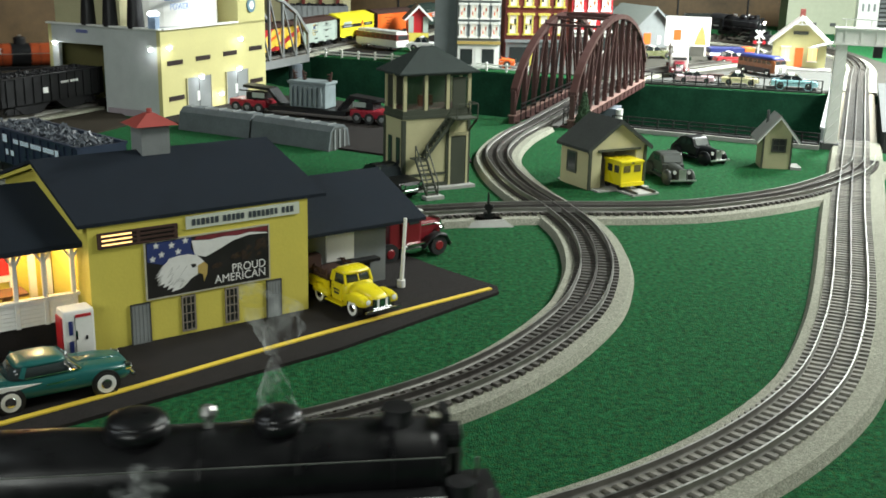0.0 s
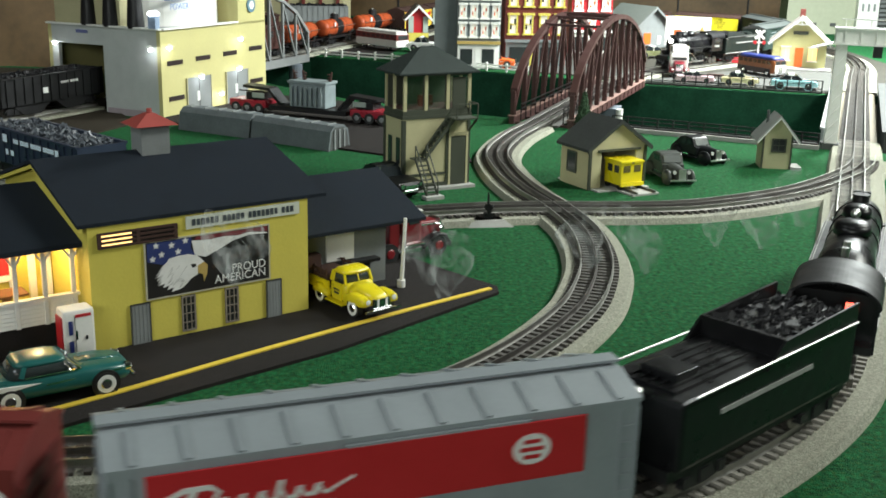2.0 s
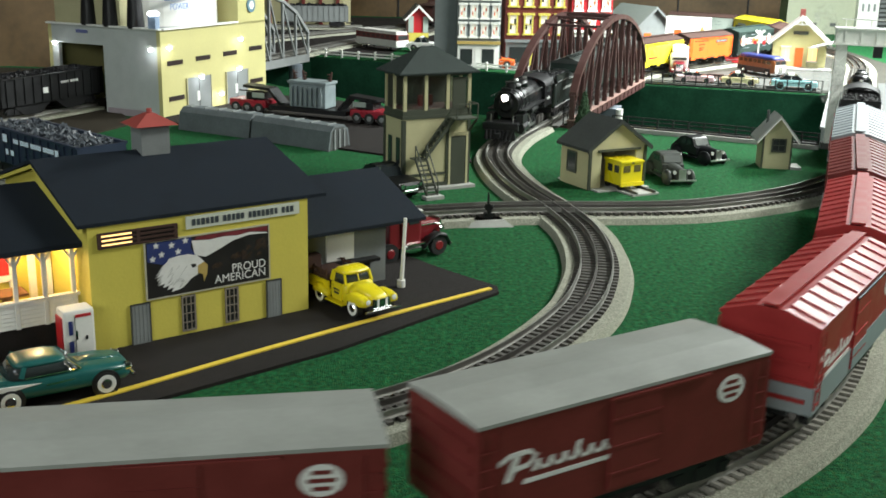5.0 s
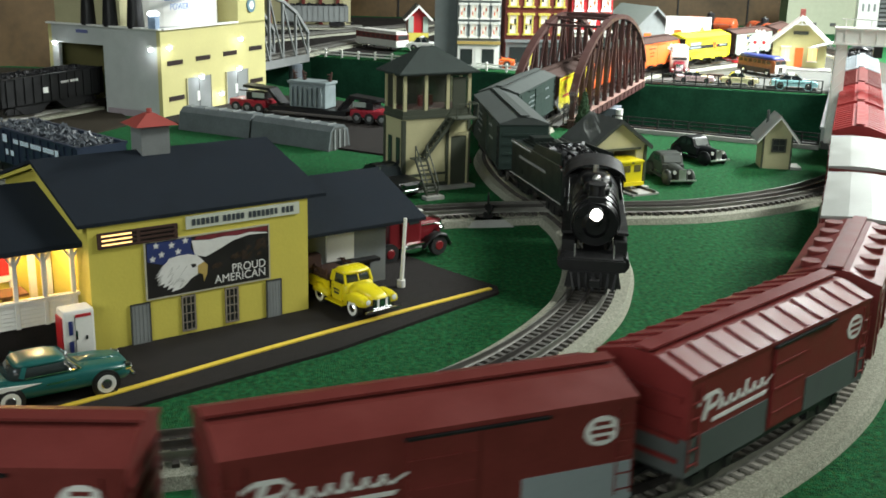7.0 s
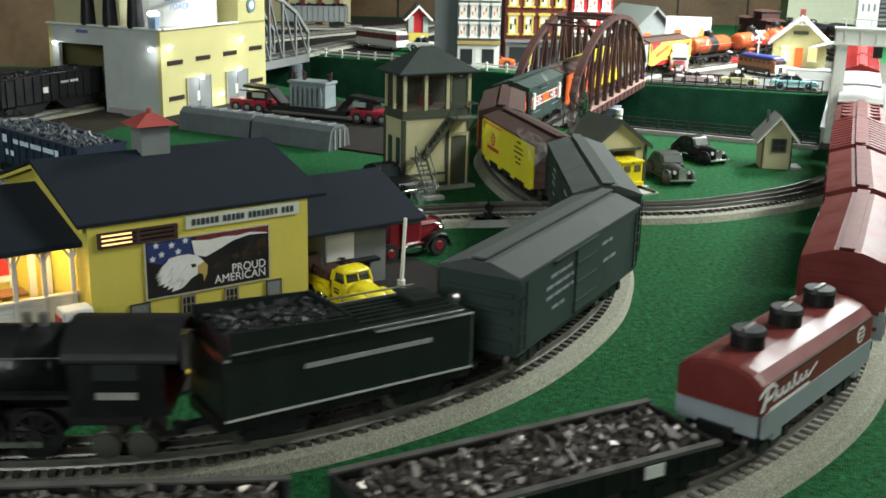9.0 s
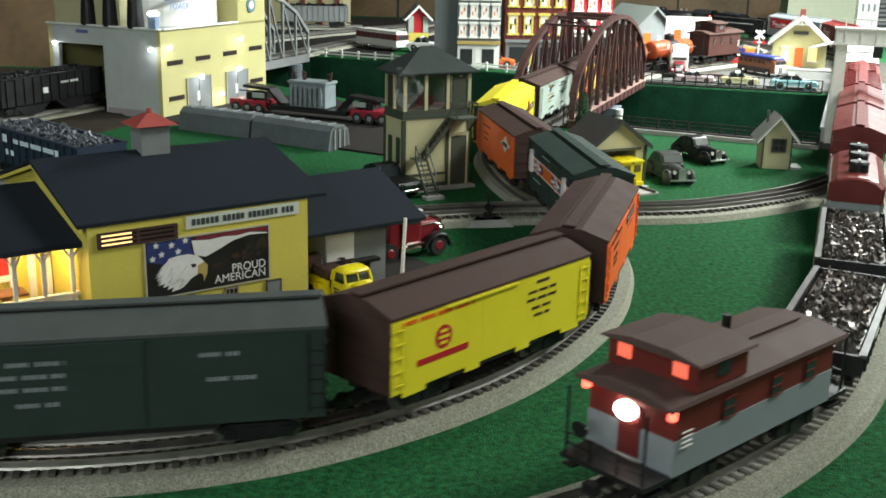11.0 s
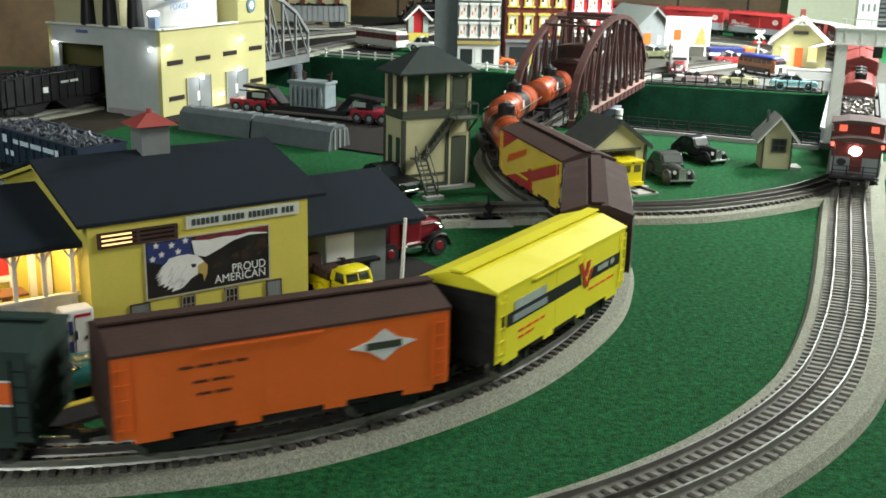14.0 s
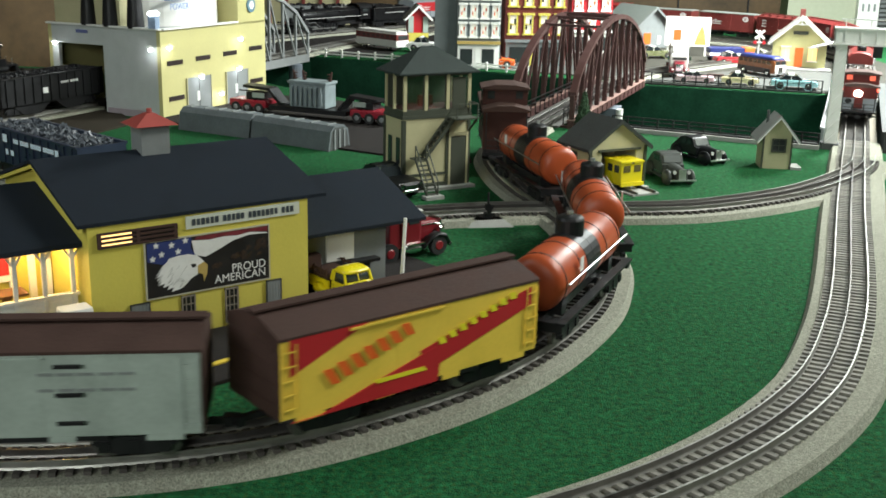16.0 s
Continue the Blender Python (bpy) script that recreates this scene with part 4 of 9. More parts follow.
def power_house():
    M = pose(-0.508, 1.952, 0, 0, 0, 66.28)
    h = thing("power_house", M, "cream industrial power house with wall lamps and dark stacks", "power house")
    W, D, E = 0.335, 0.255, 0.157
    wallm = mat("power_house_cream", (0.50, 0.46, 0.20), 0.7, vary=0.06, scale=20, bump=0.1)
    PALEWALL = mat("pale_grey_wall", (0.45, 0.48, 0.46), 0.75, vary=0.08, scale=40, bump=0.1)
    t = 0.008
    part("front_wall", Shape().box(W / 2, t / 2, E / 2, W, t, E), wallm, h)
    part("back_wall", Shape().box(W / 2, D - t / 2, E / 2, W, t, E), wallm, h)
    part("end_wall", Shape().box(W - t / 2, D / 2, E / 2, t, D - 2 * t, E), wallm, h)
    part("door_wall", Shape().prism([(t, 0), (0.128, 0), (0.128, 0.123), (0.233, 0.123), (0.233, 0), (D - t, 0), (D - t, E), (t, E)], 0, t, "x"), PALEWALL, h, "pale grey wall with tall open rail door")
    part("roof_slab", Shape().box(W / 2, D / 2, E - 0.004, W - 2 * t, D - 2 * t, 0.006), GREY, h)
    part("parapet", Shape().box(-0.0005, D / 2, E + 0.001, 0.009, D + 0.001, 0.003).box(0.12, -0.0005, E + 0.001, 0.23, 0.009, 0.003), WHITE, h)
    part("tower_block", Shape().box(0.288, 0.06, E + 0.04, 0.094, 0.12, 0.09), wallm, h, "taller cream corner block")
    ring = [(0.16 - 0.125 * math.cos(radians(a)), 0.135 - 0.115 * math.sin(radians(a))) for a in range(0, 181, 12)]
    part("curved_storey", Shape().prism(ring + [(0.285, 0.235), (0.035, 0.235)], E - 0.002, E + 0.085, "z"), WHITE, h, "white curved upper storey")
    part("upper_block", Shape().box(0.045, 0.17, E + 0.045, 0.07, 0.15, 0.09), CREAM, h)
    for y in (0.06, 0.115, 0.165):
        part("smokestack", Shape().rod((-0.002 + 0.012, y, E), (0.010, y, E + 0.09), 0.016, 0.010, seg=20), BLACK, h, "black smoke stack")
    for u, z in ((0.039, 0.097), (0.123, 0.0985), (0.210, 0.100), (0.298, 0.103), (0.040, 0.033), (0.300, 0.038)):
        v = part("vent", Shape().box(u, -0.0006, z, 0.044, 0.0012, 0.0085), BLACK, h)
        part("vent_slat", Shape().box(u, -0.0016, z + 0.002, 0.044, 0.001, 0.0012).box(u, -0.0016, z - 0.002, 0.044, 0.001, 0.0012), ROOFBROWN, v)
    for u in (0.107, 0.231):
        d = part("door", Shape().box(u, -0.001, 0.0325, 0.072, 0.002, 0.065), GREY, h, "grey steel double door")
        part("door_gap", Shape().box(u, -0.0022, 0.0325, 0.0012, 0.0006, 0.062), DARKGREY, d)
        part("notice", Shape().box(u - 0.004, -0.0024, 0.030, 0.008, 0.0006, 0.018), WHITE, d)
        part("door_frame", Shape().box(u - 0.037, -0.0016, 0.0325, 0.002, 0.003, 0.066).box(u + 0.037, -0.0016, 0.0325, 0.002, 0.003, 0.066), CREAM, d)
    disc = part("emblem", Shape().rod((0.284, -0.0005, 0.188), (0.284, -0.003, 0.188), 0.014, seg=24), mat("emblem_blue", (0.10, 0.20, 0.26), 0.5), h, "round blue emblem")
    part("emblem_ring", Shape().rod((0.284, -0.003, 0.188), (0.284, -0.0036, 0.188), 0.008, seg=20), WHITE, disc)
    part("letter_bar", Shape().box(0.10, 0.0245, E + 0.052, 0.10, 0.004, 0.008), mat("letter_blue", (0.03, 0.12, 0.35), 0.4), h, "blue bar of lettering")
    writing("lettering", "POWER", 0.016, mat("letter_blue", (0.03, 0.12, 0.35), 0.4), h, pose(0.085, 0.0195, E + 0.036) @ FACE, "blue lettering on the upper storey")
    part("notice_bar", Shape().box(-0.001, 0.175, 0.146, 0.002, 0.026, 0.006), mat("small_blue_sign", (0.12, 0.14, 0.30), 0.5), h)
    part("kerb_rail", Shape().box(-0.004, 0.07, 0.006, 0.004, 0.10, 0.012), mat("notice_grey", (0.35, 0.30, 0.32), 0.6), h)
    lamps = [(0.236, -0.009, 0.1276), (0.105, -0.009, 0.0683), (0.228, -0.009, 0.0715), (0.167, -0.009, 0.029), (0.014, -0.009, 0.1284)]
    lamps += [(-0.009, 0.233, 0.1256), (-0.009, 0.015, 0.1256)]
    for x, y, z in lamps:
        la = part("wall_lamp", Shape().ball(x, y, z - 0.002, 0.0042, seg=10), LAMPW, h, "lit white wall lamp")
        part("lamp_shade", Shape().rod((x, y, z), (x, y, z + 0.004), 0.0075, 0.002, seg=14), WHITE, la)
    for x, y, z in lamps:
        point_lamp("wall_lamp_light", M @ Vector((x + (-0.008 if x < 0 else 0), y + (-0.008 if y < 0 else 0), z - 0.012)), 0.013, (0.93, 0.97, 1.0), 0.004)
    up = M @ Vector((0.10, -0.03, E + 0.06))
    point_lamp("roof_sign_light", up, 0.10, (0.92, 0.98, 1.0), 0.01)
    win = part("roof_lantern", Shape().box(0.0, 0.012, E + 0.014, 0.012, 0.016, 0.024), mat("lantern_blue", (0.25, 0.33, 0.45), 0.3), h)
    part("lantern_cap", Shape().ball(0.0, 0.012, E + 0.028, 0.011, 0.011, 0.005, seg=12), LAMPW, win)


power_house()


# ---- rolling stock: x forward, z = 0 on the rail tops ----
def shared(name, mesh, parent, m=None):
    ob = new(name, mesh)
    ob.parent = parent
    if m is not None:
        ob.matrix_basis = m
    return ob


def wheel_mesh(r, name="wheel"):
    s = Shape().rod((0, -0.0195, r), (0, -0.016, r), r, seg=18).rod((0, 0.016, r), (0, 0.0195, r), r, seg=18)
    s.rod((0, -0.0168, r), (0, -0.0155, r), r * 1.1, seg=18).rod((0, 0.0155, r), (0, 0.0168, r), r * 1.1, seg=18).rod((0, -0.016, r), (0, 0.016, r), 0.002, seg=8)
    return s.mesh(name, mat("wheel_steel", (0.16, 0.15, 0.14), 0.35, 0.8, vary=0.2))


WHEEL = wheel_mesh(0.0085)


def side_frame_mesh():
    s = Shape()
    for y in (-0.0235, 0.0235):
        s.prism([(-0.026, 0.011), (-0.018, 0.006), (-0.009, 0.004), (0.009, 0.004), (0.018, 0.006), (0.026, 0.011), (0.020, 0.0155), (-0.020, 0.0155)], y - 0.0016, y + 0.0016, "y")
        for x in (-0.0185, 0.0185):
            s.box(x, y, 0.0092, 0.007, 0.0058, 0.007)
        s.box(0, y, 0.009, 0.009, 0.0052, 0.009)
    s.box(0, 0, 0.0105, 0.012, 0.046, 0.006)
    return s.mesh("side_frame", BLACK)


SIDE_FRAME = side_frame_mesh()
COUPLER = Shape().box(0.008, 0, 0.0135, 0.022, 0.004, 0.004).box(0.0185, 0.001, 0.0135, 0.006, 0.009, 0.0065).mesh("coupler", BLACK)


def bogies(root, half):
    for x in (-half, half):
        b = shared("bogie", SIDE_FRAME, root, pose(x, 0, 0))
        for dx in (-0.0185, 0.0185):
            shared("wheelset", WHEEL, b, pose(dx, 0, 0))


def couplers(root, half):
    shared("coupler", COUPLER, root, pose(half, 0, 0))
    shared("coupler", COUPLER, root, pose(-half, 0, 0, 0, 0, 180))


XS = 0.84   # lettering is laid out on a 40-foot body


def decal(root, x, z, w, h, material, y=0.0325, slant=0.0, sides=(-1, 1)):
    x, w = x * XS, w * XS
    if 0.018 < w < 0.09 and 0.0014 < h < 0.0050 and slant == 0.0 and material is not BRIGHTRED:
        # lettering too small to read: a row of short uneven bars
        for sd in sides:
            sh, u, k = Shape(), -w / 2, 0
            while u < w / 2 - h * 0.5:
                cw = h * (0.55, 0.8, 0.65, 0.9, 0.5, 0.75, 0.7)[k % 7]
                if k % 6 != 5:
                    sh.box(-sd * (x + u + cw / 2), sd * (y + 0.0002), z, cw, 0.0004, h * (1.0, 0.85, 1.0, 0.9)[k % 4])
                u += cw + h * 0.28
                k += 1
            part("marking", sh, material, root)
        return
    for sd in sides:
        k = slant * h
        pts = [(x * -sd - w / 2 - k, z - h / 2), (x * -sd + w / 2 - k, z - h / 2), (x * -sd + w / 2 + k, z + h / 2), (x * -sd - w / 2 + k, z + h / 2)]
        part("marking", Shape().prism(pts, sd * y, sd * (y + 0.0004), "y"), material, root)


def oval(root, x, z, r, material, inner=None, y=0.0325, fx=1.25):
    x = x * XS
    for sd in (-1, 1):
        ring = [(x * -sd + fx * r * math.cos(a * math.pi / 12), z + r * math.sin(a * math.pi / 12)) for a in range(24)]
        e = part("emblem", Shape().prism(ring, sd * y, sd * (y + 0.0004), "y"), material, root, "plain oval emblem")
        if inner:
            for k in (-1, 0, 1):
                part("emblem_bar", Shape().box(x * -sd, sd * (y + 0.0005), z + k * r * 0.5, fx * r * (1.3 if k == 0 else 0.9), 0.0003, r * 0.26), inner, e)


def boxcar(name, label, L, side, low=None, low_x=None, end=None, roof=None, ribs=False, hatches=False, split=0.045, body=(0.021, 0.077), walk_way=True, door=None, plank=False, flat=False, crown=0.0088):
    """A boxcar or reefer; low is a second colour on the lower part of the sides, low_x the stretches of x that it covers."""
    h = thing(name, pose(0, 0, 0), label, "freight car", "freight train cars")
    B, W = L - 0.028, 0.065
    z0, z1 = body
    end, roof = end or side, roof or side
    b = part("body", Shape().box(0, 0, (z0 + z1) / 2, B, W, z1 - z0, bevel=0.0006), side, h)
    if low:
        for x0, x1 in (low_x or [(-0.5, 0.5)]):
            c, w = (x0 + x1) / 2 * B, (x1 - x0) * B
            for sd in (-1, 1):
                part("lower_band", Shape().box(c * -sd, sd * (W / 2 + 0.0001), (z0 + split) / 2, w, 0.0008, split - z0), low, h)
        if not low_x:
            part("end_band", Shape().box(B / 2 + 0.0002, 0, (z0 + split) / 2, 0.0008, W, split - z0).box(-B / 2 - 0.0002, 0, (z0 + split) / 2, 0.0008, W, split - z0), low, h)
        else:
            part("end_band", Shape().box(-B / 2 - 0.0002, 0, (z0 + split) / 2, 0.0008, W, split - z0), low, h)
    if end is not side:
        for x in (-1, 1):
            part("end_panel", Shape().box(x * (B / 2 + 0.0004), 0, (z0 + z1) / 2, 0.0012, W - 0.001, z1 - z0 - 0.001), end, h)
    for x in (-1, 1):
        s = Shape()
        for k in range(4):
            s.box(x * (B / 2 + 0.0008), 0, z0 + 0.009 + k * 0.0125, 0.0016, W * 0.86, 0.0030)
        part("end_rib", s, end, h)
    part("roof", Shape().prism([(-W / 2 - 0.0008, z1 - 0.001), (-W / 2 - 0.0008, z1 + 0.001), (-0.010, z1 + crown), (0.010, z1 + crown), (W / 2 + 0.0008, z1 + 0.001), (W / 2 + 0.0008, z1 - 0.001)], -B / 2 - 0.001, B / 2 + 0.001, "x"), roof, h)
    if ribs:
        n = 11
        for k in range(n):
            x = -B / 2 + B * (k + 0.5) / n
            s = Shape()
            for sd in (-1, 1):
                s.bar((x, sd * W / 2, z1 + 0.0016), (x, sd * 0.010, z1 + 0.0094), 0.0030, 0.0016)
            part("roof_rib", s, roof, h)
    if walk_way:
        part("running_board", Shape().box(0, 0, z1 + 0.0112, B + 0.004, 0.011, 0.0014), roof, h)
    if hatches:
        for k in range(5):
            for sd in (-1, 1):
                part("hatch", Shape().rod((-B / 2 + B * (k + 0.5) / 5, sd * 0.019, z1 + 0.003), (-B / 2 + B * (k + 0.5) / 5, sd * 0.019, z1 + 0.0088), 0.0075, seg=16), roof, h)
    dw = B * 0.17
    for sd in (-1, 1):
        d = part("door", Shape().box(0, sd * (W / 2 + (-0.0006 if flat else 0.0008)), (z0 + z1) / 2, dw, 0.0016, z1 - z0 - 0.006), door or side, h)
        if low and not low_x:
            part("door_lower", Shape().box(0, sd * (W / 2 + 0.0018), (z0 + 0.003 + split) / 2, dw, 0.0006, split - z0 - 0.003), low, d)
        for k in range(0 if flat else 3):
            part("door_rib", Shape().box(0, sd * (W / 2 + 0.0018), z0 + 0.012 + k * 0.016, dw, 0.0008, 0.0016), door or side, d)
        part("door_track", Shape().box(dw * 0.5, sd * (W / 2 + 0.0012), z1 - 0.0028, dw * 2.1, 0.0022, 0.0014), BLACK if low else side, h)
        for x in (-B / 2 + 0.006, B / 2 - 0.006):
            s = Shape().box(x - 0.005, sd * (W / 2 + 0.0012), (z0 + z1) / 2, 0.0007, 0.0009, z1 - z0 - 0.008).box(x + 0.005, sd * (W / 2 + 0.0012), (z0 + z1) / 2, 0.0007, 0.0009, z1 - z0 - 0.008)
            for k in range(5):
                s.box(x, sd * (W / 2 + 0.0013), z0 + 0.007 + k * 0.0095, 0.0104, 0.0008, 0.0007)
            part("ladder", s, side if side is not DKGREEN else BLACK, h)
    if plank:
        for sd in (-1, 1):
            for k in range(6):
                x = (0.10 if k < 3 else -0.10) * 0.35
                part("door_hinge", Shape().box(x, sd * (W / 2 + 0.003), z0 + 0.010 + (k % 3) * 0.018, 0.016, 0.0012, 0.0024), BLACK, h)
    part("sill", Shape().box(0, 0, z0 - 0.003, B * 0.94, 0.030, 0.008).box(0, -W / 2 + 0.002, z0 - 0.0012, B * 0.5, 0.003, 0.004).box(0, W / 2 - 0.002, z0 - 0.0012, B * 0.5, 0.003, 0.004), BLACK, h)
    if flat:
        for sd in (-1, 1):
            for x, w in ((-B * 0.40, B * 0.10), (B * 0.40, B * 0.10), (-B * 0.13, B * 0.07), (B * 0.13, B * 0.07)):
                part("side_step", Shape().box(x, sd * (W / 2 - 0.0006), z0 - 0.0016, w, 0.0014, 0.0040), side, h)
    part("brake_gear", Shape().rod((-0.02, 0.006, z0 - 0.008), (0.012, 0.006, z0 - 0.008), 0.005, seg=10).box(0.03, -0.008, z0 - 0.007, 0.014, 0.010, 0.008), BLACK, h)
    bogies(h, B / 2 - 0.042)
    couplers(h, B / 2 - 0.006)
    return h


def script(h, x, z, material=None, s=1.0):
    """A slanting white scrawl with a bar under it, in place of lettering."""
    m = material or PRINT_WHITE
    y = 0.0325
    for sd in (-1, 1):
        sh = Shape()

        def stroke(pts, w):
            for (a, b), (c, d) in zip(pts, pts[1:]):
                q = [(a, b - w / 2), (c, d - w / 2), (c, d + w / 2), (a, b + w / 2)]
                if abs(c - a) < abs(d - b):
                    q = [(a - w / 2, b), (a + w / 2, b), (c + w / 2, d), (c - w / 2, d)]
                sh.prism([(-sd * (x + u * s), z + v * s) for u, v in q], sd * y, sd * (y + 0.0004), "y")
        stroke([(-0.036, -0.006), (-0.030, 0.0075)], 0.0042)
        stroke([(-0.042, 0.0050), (-0.034, 0.0085), (-0.022, 0.0085), (-0.018, 0.0050)], 0.0026)
        stroke([(-0.018, 0.0058), (-0.022, 0.0010), (-0.032, 0.0000)], 0.0026)
        for k in range(6):
            u = -0.019 + 0.0090 * k
            tall = 0.0042 if k == 3 else 0.0
            stroke([(u, -0.0035), (u + 0.0028, 0.0025 + tall)], 0.0030)
            stroke([(u + 0.0024, 0.0020), (u + 0.0052, -0.0030), (u + 0.0092, -0.0020)], 0.0017)
        stroke([(0.034, -0.002), (0.046, 0.0035)], 0.0014)
        part("marking", sh, m, h)
        part("marking", Shape().prism([(-sd * (x + u * s), z + v * s) for u, v in ((-0.026, -0.0095), (0.034, -0.0095), (0.036, -0.0070), (-0.025, -0.0070))], sd * y, sd * (y + 0.0004), "y"), m, h)


def tank_car(name, label, L, tank, ends, domes, frame=BLACK, low=None, band=None, r=0.0238):
    h = thing(name, pose(0, 0, 0), label, "tank car", "freight train cars")
    B = L - 0.038
    zc = 0.0475
    half = B / 2 - 0.012
    rings = []
    for f, q in ((-1.0, 0.35), (-0.985, 0.72), (-0.955, 0.93), (-0.90, 1.0), (0.90, 1.0), (0.955, 0.93), (0.985, 0.72), (1.0, 0.35)):
        rings.append([(f * half, q * r * math.cos(a * math.pi / 14), zc + q * r * math.sin(a * math.pi / 14)) for a in range(28)])
    part("tank", Shape().loft(rings), tank, h, smooth=True)
    if low:
        s = Shape()
        arc = [(1.012 * r * math.cos(radians(a)), zc + 1.012 * r * math.sin(radians(a))) for a in range(-178, -1, 8)]
        s.prism(arc, -half * 0.955, half * 0.955, "x")
        part("lower_shell", s, low, h, smooth=False)
    if band:
        part("band", Shape().rod((-0.020, 0, zc), (0.020, 0, zc), r * 1.012, seg=28), band, h, smooth=False)
    if ends:
        for x in (-1, 1):
            part("end_jacket", Shape().rod((x * half * 0.80, 0, zc), (x * half * 0.925, 0, zc), r * 1.01, seg=28), ends, h)
    for x in domes:
        d = part("dome", Shape().rod((x, 0, zc + r - 0.003), (x, 0, zc + r + 0.011), 0.0125, seg=20).ball(x, 0, zc + r + 0.011, 0.0125, 0.0125, 0.004, seg=16), BLACK if not ends else ends, h, "black expansion dome", smooth=False)
        part("valve", Shape().rod((x, 0, zc + r + 0.012), (x, 0, zc + r + 0.018), 0.003, seg=8), STEEL, d)
    for k in range(5):
        x = -half * 0.84 + half * 1.68 * k / 4
        part("strap", Shape().rod((x - 0.0007, 0, zc), (x + 0.0007, 0, zc), r * 1.018, seg=28), frame if not low else tank, h)
    for sd in (-1, 1):
        part("handrail", Shape().rod((-half * 0.95, sd * (r + 0.005), zc + 0.004), (half * 0.95, sd * (r + 0.005), zc + 0.004), 0.0008, seg=6), STEEL, h, "thin steel handrail")
        part("running_board", Shape().box(0, sd * 0.028, 0.0235, B, 0.008, 0.002), frame, h)
    part("frame", Shape().box(0, 0, 0.019, B, 0.020, 0.008).box(-B / 2 + 0.004, 0, 0.020, 0.008, 0.060, 0.008).box(B / 2 - 0.004, 0, 0.020, 0.008, 0.060, 0.008), frame, h)
    for x in (-half * 0.75, half * 0.75):
        part("saddle", Shape().box(x, 0, 0.027, 0.012, 0.040, 0.012), frame, h)
    bogies(h, B / 2 - 0.036)
    couplers(h, B / 2)
    return h


def dome_car(name, label, L):
    """A loaf-shaped tank car: grey skirt, red upper shell with round shoulders, three domes."""
    h = thing(name, pose(0, 0, 0), label, "tank car", "freight train cars")
    B = L - 0.034
    w = 0.030
    sec = [(-w, 0.036), (-w, 0.0535), (-w + 0.0015, 0.0555), (-0.022, 0.0610), (-0.011, 0.0645), (0.0, 0.0655), (0.011, 0.0645), (0.022, 0.0610), (w - 0.0015, 0.0555), (w, 0.0535), (w, 0.036)]
    rings = []
    for x, q in ((-1.0, 0.90), (-0.97, 0.97), (-0.92, 1.0), (0.92, 1.0), (0.97, 0.97), (1.0, 0.90)):
        rings.append([(x * B / 2, q * u, 0.036 + (v - 0.036) * q) for u, v in sec])
    part("upper_shell", Shape().loft(rings), MAROON, h, "maroon upper shell")
    for sd in (-1, 1):
        part("skirt", Shape().box(0, sd * (w - 0.0008), 0.0285, B * 0.94, 0.003, 0.0170), CARGREY, h, "grey lower side")
        part("shoulder_seam", Shape().box(0, sd * (w - 0.0006), 0.0548, B * 0.90, 0.0018, 0.0012), ROOFBROWN, h)
        for x in (-0.36, 0.36):
            part("skirt_foot", Shape().box(x * B, sd * (w - 0.001), 0.0180, 0.012, 0.003, 0.007), CARGREY, h)
        part("end_panel", Shape().box(sd * B * 0.478, 0, 0.0285, 0.003, 2 * w - 0.006, 0.0170, bevel=0.001), CARGREY, h)
    for x in (-0.058, 0.0, 0.058):
        d = part("dome", Shape().rod((x, 0, 0.062), (x, 0, 0.0745), 0.0110, seg=22).rod((x, 0, 0.0745), (x, 0, 0.0770), 0.0120, 0.0105, seg=22), BLACK, h, "black expansion dome")
        part("hatch_bar", Shape().box(x, 0, 0.0778, 0.016, 0.003, 0.0016), STEEL, d)
    part("frame", Shape().box(0, 0, 0.019, B, 0.024, 0.008), BLACK, h)
    bogies(h, B / 2 - 0.034)
    couplers(h, B / 2)
    return h


def rubble(shape, x0, x1, y0, y1, z, n, size, seed, tall=0.4):
    rnd = random.Random(seed)
    for _ in range(n):
        a = size * rnd.uniform(0.4, 1.3)
        m = pose(rnd.uniform(x0, x1), rnd.uniform(y0, y1), z + rnd.uniform(-0.2, 1) * a * tall, rnd.uniform(-70, 70), rnd.uniform(-70, 70), rnd.uniform(0, 180))
        bmesh.ops.create_cube(shape.bm, size=1.0, matrix=m @ Matrix.Diagonal((a * rnd.uniform(0.5, 1.9), a * rnd.uniform(0.3, 0.8), a * rnd.uniform(0.15, 0.7), 1)))


SCRAPLIGHT = mat("scrap_bright", (0.20, 0.18, 0.165), 0.35, 0.7, vary=0.4, scale=90)


